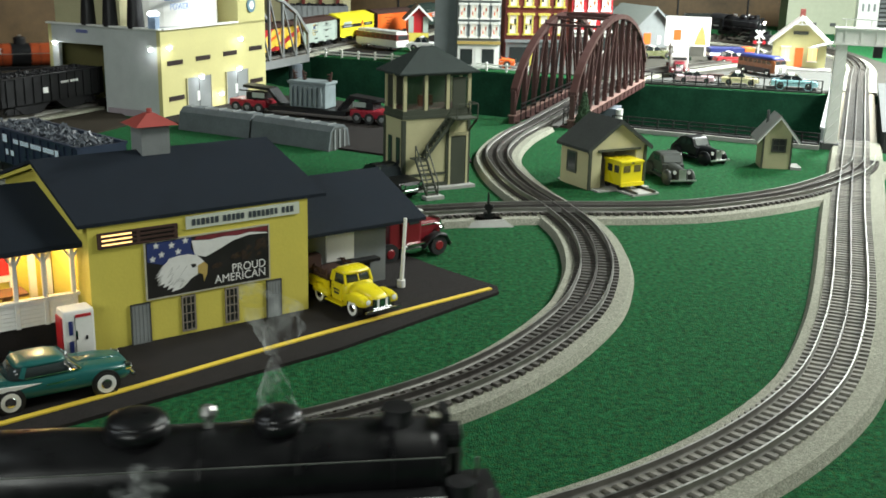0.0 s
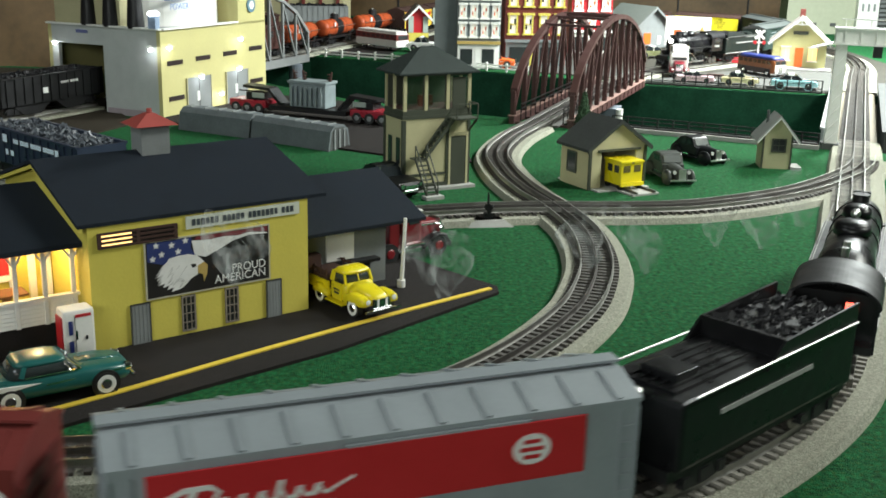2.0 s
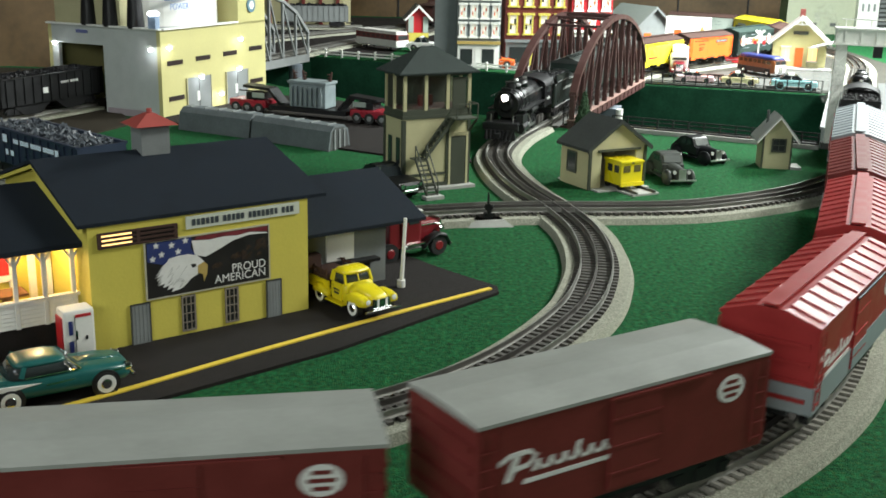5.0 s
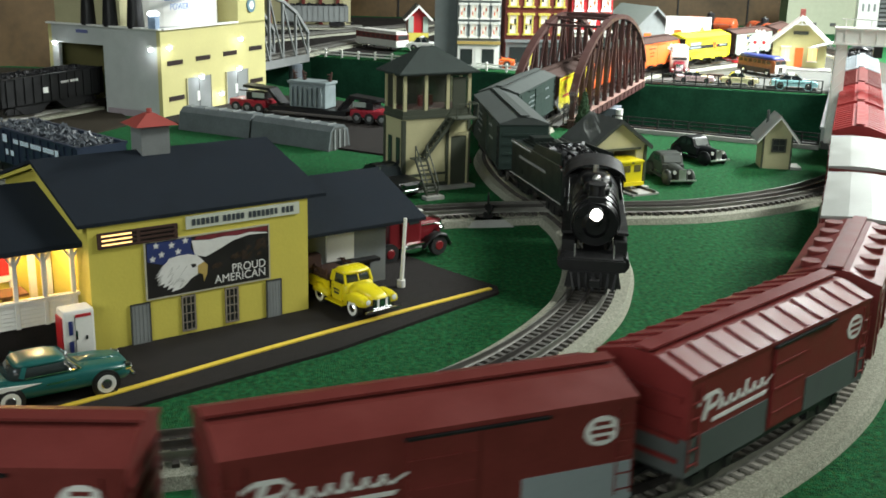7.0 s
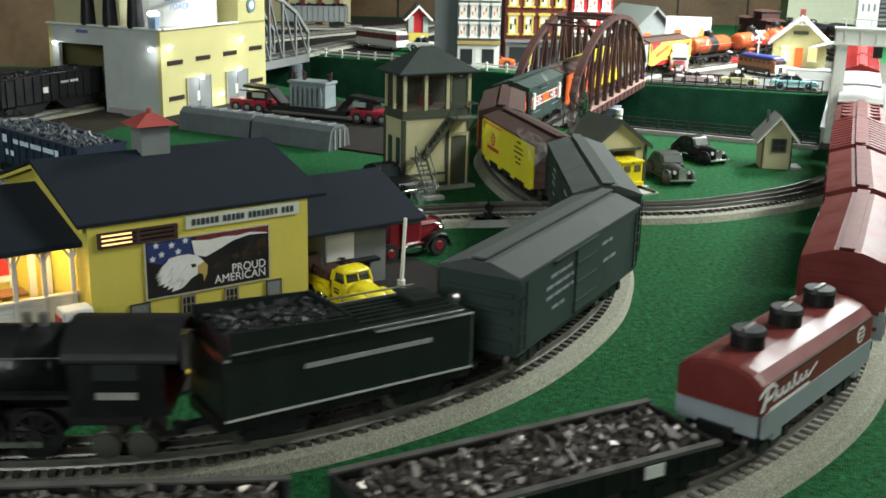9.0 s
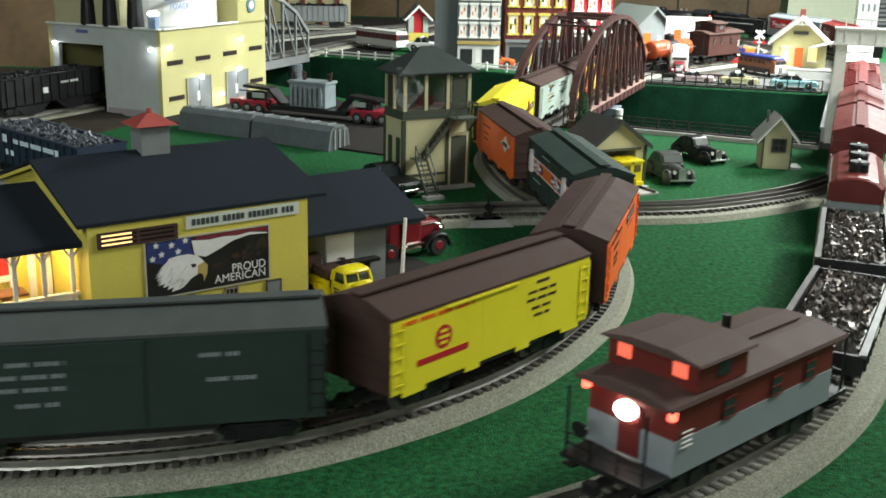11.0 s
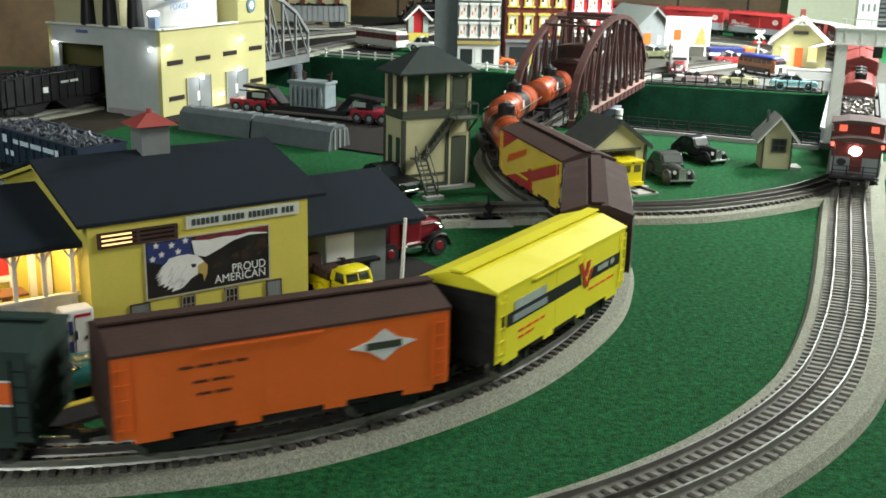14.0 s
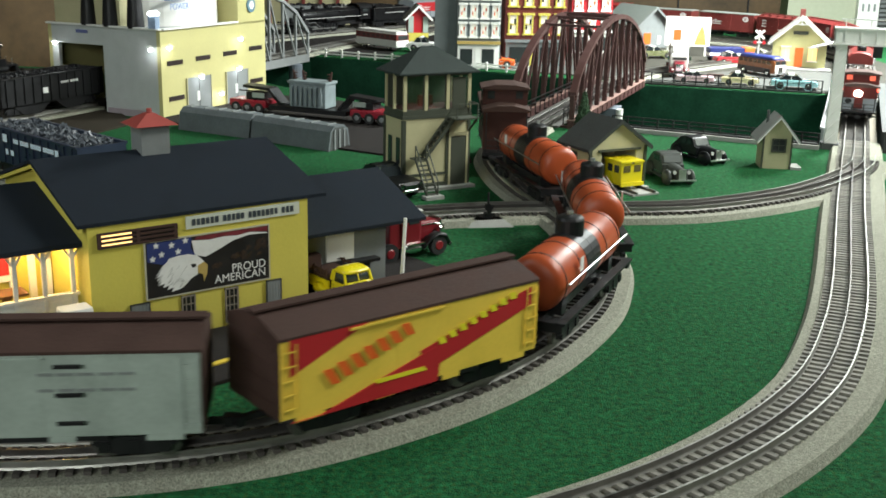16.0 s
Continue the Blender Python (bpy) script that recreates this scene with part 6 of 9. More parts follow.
c = caboose("caboose", "red and grey caboose with lit windows and rear lamp", 0.23, mat("caboose_maroon", (0.15, 0.026, 0.022), 0.5, vary=0.12, scale=40, spec=0.3), CARGREY, mat("caboose_roof", (0.10, 0.065, 0.058), 0.7, spec=0.15, vary=0.15, scale=40), -0.045, True)
LOW = Matrix.Translation((0, 0, 0.018)) @ Matrix.Diagonal((1, 1, 0.77, 1)) @ Matrix.Translation((0, 0, -0.018))   # a low-roofed caboose
for o in c.children_recursive:
    if o.type == "MESH" and o.data.users == 1 and not o.name.startswith(("bogie", "wheelset", "coupler")):
        o.data.transform(LOW)
TRAIN_A.append((c, 0.23))

TRAIN_B = [(steam_loco("steam_locomotive", "black steam locomotive with lit headlight on the inner track", 0.255, 3, 0.016, zc=0.055, rb=0.0235, top=0.0845, stripe=False), 0.255),
           (tender("tender", "dark green-black coal tender with white lines", 0.205, mat("tender_green_black", (0.012, 0.017, 0.015), 0.35, vary=0.1), stripe=True), 0.205)]
for k in range(2):
    c = boxcar("boxcar", "dark grey-green boxcar with white bars of lettering", 0.29, DKGREEN, roof=mat("weathered_roof", (0.068, 0.078, 0.075), 0.75, vary=0.15, spec=0.25), body=(0.020, 0.080))
    for z, w, x in ((0.066, 0.052, -0.06), (0.058, 0.066, -0.062), (0.050, 0.066, -0.062), (0.040, 0.030, -0.066), (0.066, 0.030, 0.06), (0.050, 0.040, 0.07)):
        decal(c, x + 0.02 * k, z, w, 0.0028, CARGREY)
    TRAIN_B.append((c, 0.29))
c = boxcar("reefer", "yellow refrigerator car with brown roof and red emblem", 0.25, CARYELLOW, end=ROOFBROWN, roof=ROOFBROWN, body=(0.020, 0.0735), flat=True)
oval(c, -0.072, 0.050, 0.0085, BRIGHTRED, CARYELLOW, fx=1.0), decal(c, -0.072, 0.037, 0.062, 0.0045, BRIGHTRED)
decal(c, -0.078, 0.068, 0.085, 0.003, ORANGE)
for z, w in ((0.066, 0.018), (0.059, 0.040), (0.053, 0.044), (0.046, 0.030), (0.040, 0.022)):
    decal(c, 0.06, z, w, 0.0022, ROOFBROWN)
TRAIN_B.append((c, 0.25))
c = boxcar("reefer", "orange refrigerator car with brown roof and dark sign", 0.245, ORANGE, end=ROOFBROWN, roof=ROOFBROWN, body=(0.020, 0.0735), flat=True)
decal(c, 0.060, 0.0610, 0.070, 0.0085, PRINT_BLACK), decal(c, 0.060, 0.0610, 0.062, 0.0040, CARGREY, y=0.0329)
for k in range(3):
    decal(c, 0.044 + 0.016 * k, 0.0705, 0.007, 0.0035, BRIGHTRED), decal(c, 0.044 + 0.016 * k, 0.0515, 0.007, 0.0025, BRIGHTRED)
for z, w in ((0.064, 0.080), (0.055, 0.034), (0.046, 0.028), (0.041, 0.026)):
    decal(c, -0.06, z, w, 0.0028, ROOFBROWN)
TRAIN_B.append((c, 0.245))
c = boxcar("reefer", "dark green milk car with orange stripe and white bottles", 0.25, DKGREEN, roof=DKGREEN, flat=True)
decal(c, 0, 0.052, 0.236, 0.0135, ORANGE)
for z in (0.0595, 0.0445):
    decal(c, 0, z, 0.236, 0.0012, PRINT_WHITE, y=0.0329)
for x in (-0.062, 0.048):
    decal(c, x, 0.052, 0.058, 0.0085, BLUEDK, y=0.0331), decal(c, x, 0.052, 0.050, 0.0035, PRINT_WHITE, y=0.0336)
    oval(c, x, 0.052, 0.0088, PRINT_WHITE, BRIGHTRED, y=0.0338, fx=0.9)
for x in (-0.102, 0.092):
    for sd in (-1, 1):
        prof = [(0.0062, -0.012), (0.0062, 0.004), (0.0032, 0.009), (0.0032, 0.013), (0.0042, 0.0142)]
        ring = [(-sd * x * XS + u, 0.053 + v) for u, v in prof] + [(-sd * x * XS - u, 0.053 + v) for u, v in prof[::-1]]
        part("bottle_emblem", Shape().prism(ring, sd * 0.0325, sd * 0.036, "y"), PRINT_WHITE, c, "white milk bottle emblem")
for z, x in ((0.069, -0.02), (0.034, -0.07), (0.034, 0.07)):
    decal(c, x, z, 0.045, 0.0018, CARGREY)
TRAIN_B.append((c, 0.25))
c = boxcar("reefer", "orange refrigerator car with white diamond emblem", 0.25, mat("deep_orange", (0.76, 0.14, 0.022), 0.45, vary=0.06), end=ROOFBROWN, roof=ROOFBROWN, body=(0.020, 0.0735), flat=True)
for sd in (-1, 1):
    d = [(-sd * 0.075 * XS + u, 0.055 + v) for u, v in ((-0.024, 0), (-0.010, 0.004), (0, 0.011), (0.010, 0.004), (0.024, 0), (0.010, -0.004), (0, -0.011), (-0.010, -0.004))]
    part("diamond_emblem", Shape().prism(d, sd * 0.0325, sd * 0.0331, "y"), PRINT_WHITE, c, "white diamond emblem")
decal(c, 0.075, 0.055, 0.030, 0.005, OLIVE, y=0.0333)
for z, w in ((0.060, 0.05), (0.050, 0.03), (0.042, 0.025)):
    decal(c, -0.06, z, w, 0.002, ROOFBROWN)
TRAIN_B.append((c, 0.25))
c = boxcar("reefer", "bright yellow refrigerator car with black stripe and red figure emblem", 0.255, CARYELLOW, roof=CARYELLOW, end=PRINT_BLACK, body=(0.020, 0.0735), flat=True)
decal(c, 0, 0.049, 0.252, 0.010, PRINT_BLACK)
decal(c, -0.075, 0.058, 0.060, 0.007, PALEGREY, y=0.0330), decal(c, -0.075, 0.0485, 0.064, 0.005, CARGREY, y=0.0331), decal(c, 0.088, 0.050, 0.040, 0.0045, PALEGREY, y=0.0331)
oval(c, 0.042, 0.054, 0.013, CARYELLOW, None, y=0.0328, fx=0.8)
for x0, z0_, w, hh, sl in ((0.034, 0.052, 0.006, 0.022, 0.25), (0.042, 0.056, 0.008, 0.012, -0.2), (0.048, 0.047, 0.005, 0.014, -0.3)):
    decal(c, x0, z0_, w, hh, BRIGHTRED, y=0.0334, slant=sl)
for z, x, w in ((0.036, -0.07, 0.05), (0.031, -0.08, 0.03), (0.036, 0.08, 0.06)):
    decal(c, x, z, w, 0.002, ORANGE)
TRAIN_B.append((c, 0.255))
c = boxcar("reefer", "pale grey-green wooden reefer with brown roof", 0.25, PALEGREY, end=ROOFBROWN, roof=ROOFBROWN, plank=True, body=(0.020, 0.0735), flat=True)
decal(c, -0.050, 0.066, 0.022, 0.004, BEAK), decal(c, -0.050, 0.060, 0.016, 0.007, BLUEDK)
for z, w in ((0.052, 0.044), (0.046, 0.036), (0.040, 0.028)):
    decal(c, -0.050, z, w, 0.0024, BEAK)
for z in (0.060, 0.050):
    decal(c, 0.055, z, 0.07, 0.002, GREY)
TRAIN_B.append((c, 0.25))
c = boxcar("reefer", "red and yellow reefer with diagonal stripes", 0.245, mat("warm_yellow", (0.80, 0.56, 0.075), 0.45, vary=0.08, scale=40), end=ROOFBROWN, roof=ROOFBROWN, body=(0.020, 0.0735), flat=True)
for sd in (-1, 1):
    for pts in (((-0.121, 0.0765), (-0.050, 0.0765), (-0.121, 0.052)), ((-0.121, 0.021), (-0.095, 0.021), (0.121, 0.071), (0.121, 0.060), (0.020, 0.034), (0.018, 0.0212), (-0.094, 0.0208)),
                ((0.00, 0.046), (0.121, 0.073), (0.121, 0.060), (0.010, 0.034))):
        part("red_stripe", Shape().prism([(-sd * u * XS, v - 0.0035) for u, v in pts], sd * 0.0325, sd * (0.0330 + 0.0001 * len(pts)), "y"), BRIGHTRED, c)
for k in range(7):
    decal(c, -0.085 + 0.012 * k, 0.042 + 0.0032 * k, 0.008, 0.011 - 0.0004 * k, ORANGE, y=0.0336, slant=0.3)
for k in range(8):
    decal(c, 0.022 + 0.011 * k, 0.047 + 0.0028 * k, 0.007, 0.005, CARYELLOW, y=0.0338, slant=0.2)
decal(c, -0.02, 0.030, 0.05, 0.003, CARYELLOW, y=0.0339, slant=0.6)
TRAIN_B.append((c, 0.245))
for k in range(3):
    c = tank_car("tank_car", "glossy orange tank car with black dome and frame", 0.245, TANKORANGE, None, (0.0,), band=BLACK)
    decal(c, -0.055, 0.058, 0.010, 0.012, PRINT_WHITE, y=0.0262)
    TRAIN_B.append((c, 0.245))
TRAIN_B.append((caboose("caboose", "dark maroon caboose behind the tank cars", 0.22, mat("caboose_brown", (0.055, 0.022, 0.018), 0.6, vary=0.15, scale=40, spec=0.2), mat("caboose_brown", (0.055, 0.022, 0.018)), ROOFBROWN, 0.03, False), 0.22))


# ---- vehicles ----
def wheels(root, xs, y, r, w=0.006, hub=CHROME, white=False):
    for x in xs:
        for sd in (-1, 1):
            t = part("wheel", Shape().rod((x, sd * (y - w / 2), r), (x, sd * (y + w / 2), r), r, seg=18), TYRE, root)
            if white:
                part("whitewall", Shape().rod((x, sd * (y + w / 2), r), (x, sd * (y + w / 2 + 0.0003), r), r * 0.80, seg=18), WHITE, t)
            part("hubcap", Shape().rod((x, sd * (y + w / 2), r), (x, sd * (y + w / 2 + 0.0008), r), r * 0.5, r * 0.4, seg=14), hub, t)


def tub(outline, half, taper=0.86, crown=0.004):
    """A rounded body from a side outline of (x, z): narrower towards its edges."""
    s = Shape()
    zs = [z for _, z in outline]
    xm = sum(x for x, _ in outline) / len(outline)
    zm = (min(zs) + max(zs)) / 2
    rings = []
    for f, sc in ((-1.0, 0.93), (-0.90, 0.985), (-0.6, 1.0), (0.6, 1.0), (0.90, 0.985), (1.0, 0.93)):
        rings.append([(xm + (x - xm) * (0.5 + sc / 2), f * half, zm + (z - zm) * sc) for x, z in outline])
    return s.loft(rings)


def auto(name, label, m, L, W, H, paint, roof=None, old=False, white=False, trim=True, category="car"):
    h = thing(name, m, label, category)
    a, b = -L / 2, L / 2
    z0 = H * 0.20
    if old:
        body = [(a, z0), (b, z0), (b, H * 0.42), (b - L * 0.03, H * 0.52), (b - L * 0.30, H * 0.60), (a + L * 0.16, H * 0.58), (a + L * 0.02, H * 0.44)]
        cab = [(b - L * 0.34, H * 0.56), (b - L * 0.42, H * 0.90), (b - L * 0.47, H * 0.98), (a + L * 0.34, H), (a + L * 0.20, H * 0.88), (a + L * 0.10, H * 0.56)]
    else:
        body = [(a, z0), (b, z0), (b + 0.001, H * 0.42), (b - L * 0.02, H * 0.56), (b - L * 0.30, H * 0.63), (a + L * 0.26, H * 0.62), (a + L * 0.02, H * 0.60), (a - 0.001, H * 0.42)]
        cab = [(b - L * 0.33, H * 0.60), (b - L * 0.44, H * 0.93), (b - L * 0.50, H * 0.99), (a + L * 0.36, H), (a + L * 0.28, H * 0.93), (a + L * 0.18, H * 0.60)]
    part("body", tub(body, W / 2), paint, h, smooth=False)
    gl = mat("car_glass", (0.02, 0.025, 0.028), 0.12, vary=0.0, spec=0.3)
    cabn = part("cabin", tub([(x, z * 0.985) for x, z in cab], W / 2 * 0.80), gl, h, "dark tinted glasshouse")
    x_f, x_b = cab[2][0], cab[-3][0]
    part("roof", tub([(x_f + L * 0.01, H * 0.925), (x_f - L * 0.02, H * 1.0), (x_b + L * 0.03, H * 1.015), (x_b - L * 0.03, H * 0.925)], W / 2 * 0.82), roof or paint, h)
    for sd in (-1, 1):
        for p, q in ((cab[0], cab[1]), (cab[-1], cab[-2])):
            part("pillar", Shape().bar((p[0], sd * W / 2 * 0.79, p[1]), (q[0], sd * W / 2 * 0.77, q[1]), 0.0012, 0.0014), CHROME if trim else paint, cabn)
        mid = (x_f + x_b) / 2
        part("pillar", Shape().bar((mid, sd * W / 2 * 0.80, H * 0.6), (mid, sd * W / 2 * 0.79, H * 0.95), 0.0012, 0.0016), roof or paint, cabn)
        part("headlight", Shape().rod((b - 0.001, sd * W * 0.36, H * 0.46), (b + 0.002, sd * W * 0.36, H * 0.46), 0.0032 if not old else 0.0036, seg=12), CHROME, h)
        if trim:
            part("side_trim", Shape().box(0, sd * (W / 2 + 0.0002), H * 0.45, L * 0.88, 0.0008, 0.0012), CHROME, h)
        part("fender", Shape().rod((b - L * 0.2, sd * (W / 2 - 0.006), H * 0.27), (b - L * 0.2, sd * (W / 2 + 0.0006), H * 0.27), H * 0.33, seg=18), paint, h)
        part("fender", Shape().rod((a + L * 0.2, sd * (W / 2 - 0.006), H * 0.27), (a + L * 0.2, sd * (W / 2 + 0.0006), H * 0.27), H * 0.32, seg=18), paint, h)
    for x in (a - 0.0015, b + 0.0015):
        part("bumper", Shape().box(x, 0, H * 0.27, 0.003, W * 0.98, 0.0038, bevel=0.0012), CHROME, h)
    part("grille", Shape().box(b + 0.0008, 0, H * 0.40, 0.002, W * 0.5, H * 0.15), CHROME, h)
    wheels(h, (a + L * 0.2, b - L * 0.2), W / 2 - 0.0022, H * 0.24, hub=CHROME, white=white)
    return h


def shell(sections, n=20, e=0.5):
    """A smooth body through rounded sections (x, half width, z low, z high)."""
    rings = []
    for x, w, z0, z1 in sections:
        ring = []
        for k in range(n):
            c, d = math.cos(2 * math.pi * k / n), math.sin(2 * math.pi * k / n)
            ring.append((x, w * math.copysign(abs(c) ** e, c), (z0 + z1) / 2 + (z1 - z0) / 2 * math.copysign(abs(d) ** e, d)))
        rings.append(ring)
    return Shape().loft(rings)


def plan_loft(levels, n=24, e=0.42):
    """A smooth cabin through rounded plans (z, x back, x front, half width)."""
    rings = []
    for z, x0, x1, w in levels:
        ring = []
        for k in range(n):
            c, d = math.cos(2 * math.pi * k / n), math.sin(2 * math.pi * k / n)
            ring.append(((x0 + x1) / 2 + (x1 - x0) / 2 * math.copysign(abs(c) ** e, c), w * math.copysign(abs(d) ** e, d), z))
        rings.append(ring)
    return Shape().loft(rings)


CLEAR_DARK = mat("car_glass_smooth", (0.035, 0.045, 0.045), 0.10, vary=0.0, spec=0.45)


def coupe():
    h = thing("coupe", at_house(-0.054, -0.062, 0.003, -3), "teal fifties hardtop coupe with chrome and whitewall tyres", "car")
    part("body", shell([(-0.0560, 0.0130, 0.0125, 0.0205), (-0.0535, 0.0180, 0.0085, 0.0228), (-0.046, 0.0200, 0.0068, 0.0236), (-0.020, 0.0212, 0.0058, 0.0232), (0.016, 0.0212, 0.0058, 0.0230),
                        (0.036, 0.0205, 0.0062, 0.0222), (0.0485, 0.0188, 0.0072, 0.0205), (0.0525, 0.0160, 0.0090, 0.0190), (0.0538, 0.0120, 0.0105, 0.0170)]), TEAL, h, smooth=True)
    cab = part("cabin", plan_loft([(0.0215, -0.036, 0.0185, 0.0186), (0.0300, -0.0265, 0.0085, 0.0160)]), CLEAR_DARK, h, "dark glass cabin", smooth=True)
    part("roof", plan_loft([(0.0296, -0.0275, 0.0092, 0.0164), (0.0312, -0.0265, 0.0078, 0.0158), (0.0328, -0.0225, 0.0035, 0.0128), (0.0334, -0.0155, -0.003, 0.0070)]), TEAL, h, smooth=True)
    part("hood_ridge", shell([(0.018, 0.0060, 0.0215, 0.0236), (0.034, 0.0052, 0.0205, 0.0234), (0.050, 0.0030, 0.0190, 0.0208)]), TEAL, h, smooth=True)
    for sd in (-1, 1):
        part("windscreen_post", Shape().bar((0.0165, sd * 0.0178, 0.0228), (0.0082, sd * 0.0155, 0.0302), 0.0012, 0.0014), CHROME, cab)
        part("rear_post", Shape().bar((-0.0235, sd * 0.0182, 0.0228), (-0.0205, sd * 0.0161, 0.0302), 0.0012, 0.0060), TEAL, cab)
        part("vent_post", Shape().bar((0.0100, sd * 0.0184, 0.0228), (0.0065, sd * 0.0163, 0.0300), 0.0008, 0.0009), CHROME, cab)
        part("sill_trim", Shape().bar((-0.022, sd * 0.0196, 0.0232), (0.017, sd * 0.0190, 0.0230), 0.0010, 0.0010), CHROME, h)
        part("side_trim", Shape().bar((-0.008, sd * 0.0213, 0.0165), (0.046, sd * 0.0192, 0.0172), 0.0008, 0.0010), CHROME, h)
        part("white_flash", Shape().prism([(-0.054, 0.0205), (-0.054, 0.0165), (-0.030, 0.0165), (-0.012, 0.0185), (-0.020, 0.0192)], sd * 0.0195, sd * 0.0216, "y"), WHITE, h, "white side flash")
        part("tail_fin", shell([(-0.056, 0.0012, 0.018, 0.0225), (-0.050, 0.0016, 0.019, 0.0252), (-0.034, 0.0012, 0.021, 0.0238)]), TEAL, h, smooth=True).location = (0, sd * 0.0180, 0)
        hl = part("headlight", Shape().rod((0.0490, sd * 0.0150, 0.0172), (0.0532, sd * 0.0150, 0.0170), 0.0036, 0.0030, seg=14), CHROME, h)
        part("lens", Shape().ball(0.0530, sd * 0.0150, 0.0170, 0.0012, 0.0026, 0.0026, seg=10), WHITE, hl)
        for x in (0.0335, -0.0330):
            part("wheel_arch", Shape().rod((x, sd * 0.0200, 0.0085), (x, sd * 0.0214, 0.0085), 0.0104, seg=22), PRINT_BLACK, h)
    for x, w in ((-0.0568, 0.036), (0.0552, 0.036)):
        part("bumper", Shape().box(x, 0, 0.0098, 0.0028, w, 0.0036, bevel=0.0012), CHROME, h)
    part("grille", Shape().box(0.0534, 0, 0.0138, 0.0016, 0.018, 0.0042, bevel=0.0007), CHROME, h)
    wheels(h, (-0.0330, 0.0335), 0.0192, 0.0086, hub=CHROME, white=True)


coupe()


def pickup():
    h = thing("pickup_truck", at_house(0.2345, -0.0125, 0.003, -90 + 3), "yellow forties pickup truck with chrome grille and dark bed", "truck")
    for sd in (-1, 1):
        ff = part("front_fender", shell([(0.0080, 0.0020, 0.0080, 0.0135), (0.0130, 0.0046, 0.0075, 0.0178), (0.0230, 0.0058, 0.0085, 0.0208), (0.0330, 0.0058, 0.0100, 0.0206), (0.0400, 0.0050, 0.0115, 0.0190), (0.0430, 0.0030, 0.0130, 0.0172)], e=0.7), YELLOW, h, smooth=True)
        ff.location = (0, sd * 0.0148, 0)
        rf = part("rear_fender", shell([(-0.0370, 0.0015, 0.0085, 0.0120), (-0.0320, 0.0042, 0.0085, 0.0178), (-0.0240, 0.0046, 0.0095, 0.0185), (-0.0150, 0.0036, 0.0085, 0.0145), (-0.0120, 0.0015, 0.0080, 0.0110)], e=0.7), YELLOW, h, smooth=True)
        rf.location = (0, sd * 0.0178, 0)
        hl = part("headlight", Shape().rod((0.0360, sd * 0.0142, 0.0172), (0.0426, sd * 0.0142, 0.0165), 0.0028, 0.0031, seg=14), YELLOW, h)
        part("lens", Shape().ball(0.0426, sd * 0.0142, 0.0165, 0.0012, 0.0027, 0.0027, seg=12), WHITE, hl)
        part("running_board", Shape().box(-0.001, sd * 0.0182, 0.0068, 0.026, 0.006, 0.0015), YELLOW, h)
        dr = part("door", Shape().box(-0.0015, sd * 0.0164, 0.0165, 0.0150, 0.0016, 0.0160, bevel=0.0006), YELLOW, h)
        part("door_emblem", Shape().box(-0.0015, sd * 0.0174, 0.0180, 0.0085, 0.0004, 0.0014).box(-0.0015, sd * 0.0174, 0.0150, 0.0070, 0.0004, 0.0022), OLIVE, dr, "small dark green bars of lettering")
        part("handle", Shape().box(-0.0070, sd * 0.0176, 0.0212, 0.0028, 0.0008, 0.0007), CHROME, dr)
        part("bed_side", Shape().box(-0.0325, sd * 0.0165, 0.0170, 0.036, 0.0015, 0.0100), YELLOW, h)
        for k in range(4):
            part("stake", Shape().box(-0.0180 - 0.0100 * k, sd * 0.0160, 0.0265, 0.0018, 0.0014, 0.0130), ROOFBROWN, h)
        for k in range(2):
            part("stake_rail", Shape().box(-0.0330, sd * 0.0168, 0.0255 + 0.0050 * k, 0.035, 0.0012, 0.0022), ROOFBROWN, h)
    part("hood", shell([(0.0080, 0.0128, 0.0100, 0.0252), (0.0200, 0.0118, 0.0100, 0.0250), (0.0320, 0.0102, 0.0100, 0.0236), (0.0400, 0.0085, 0.0100, 0.0212), (0.0425, 0.0065, 0.0110, 0.0190)], e=0.6), YELLOW, h, smooth=True)
    part("lower_cab", shell([(-0.0135, 0.0150, 0.0070, 0.0250), (-0.0115, 0.0163, 0.0065, 0.0256), (0.0080, 0.0163, 0.0065, 0.0256), (0.0110, 0.0145, 0.0070, 0.0248)], e=0.4), YELLOW, h, smooth=True)
    gls = part("cab_glass", plan_loft([(0.0240, -0.0125, 0.0098, 0.0152), (0.0335, -0.0105, 0.0052, 0.0138)]), CLEAR_DARK, h, "dark cab windows", smooth=True)
    part("cab_roof", plan_loft([(0.0326, -0.0125, 0.0082, 0.0150), (0.0345, -0.0122, 0.0072, 0.0148), (0.0365, -0.0095, 0.0035, 0.0118), (0.0372, -0.0055, -0.001, 0.0065)]), YELLOW, h, "rounded yellow cab roof", smooth=True)
    for sd in (-1, 1):
        part("windscreen_post", Shape().bar((0.0088, sd * 0.0143, 0.0240), (0.0050, sd * 0.0132, 0.0335), 0.0018, 0.0022), YELLOW, gls)
        part("rear_post", Shape().bar((-0.0110, sd * 0.0148, 0.0240), (-0.0092, sd * 0.0136, 0.0335), 0.0018, 0.0050), YELLOW, gls)
    part("centre_post", Shape().bar((0.0101, 0, 0.0245), (0.0056, 0, 0.0335), 0.0008, 0.0010), YELLOW, gls)
    g = part("grille", Shape().box(0.0425, 0, 0.0140, 0.0020, 0.0180, 0.0085, bevel=0.0008), PRINT_BLACK, h, "chrome barred grille")
    for k in range(5):
        part("grille_bar", Shape().box(0.0437, 0, 0.0106 + 0.0018 * k, 0.0016, 0.0195 - 0.001 * k, 0.0010), CHROME, g)
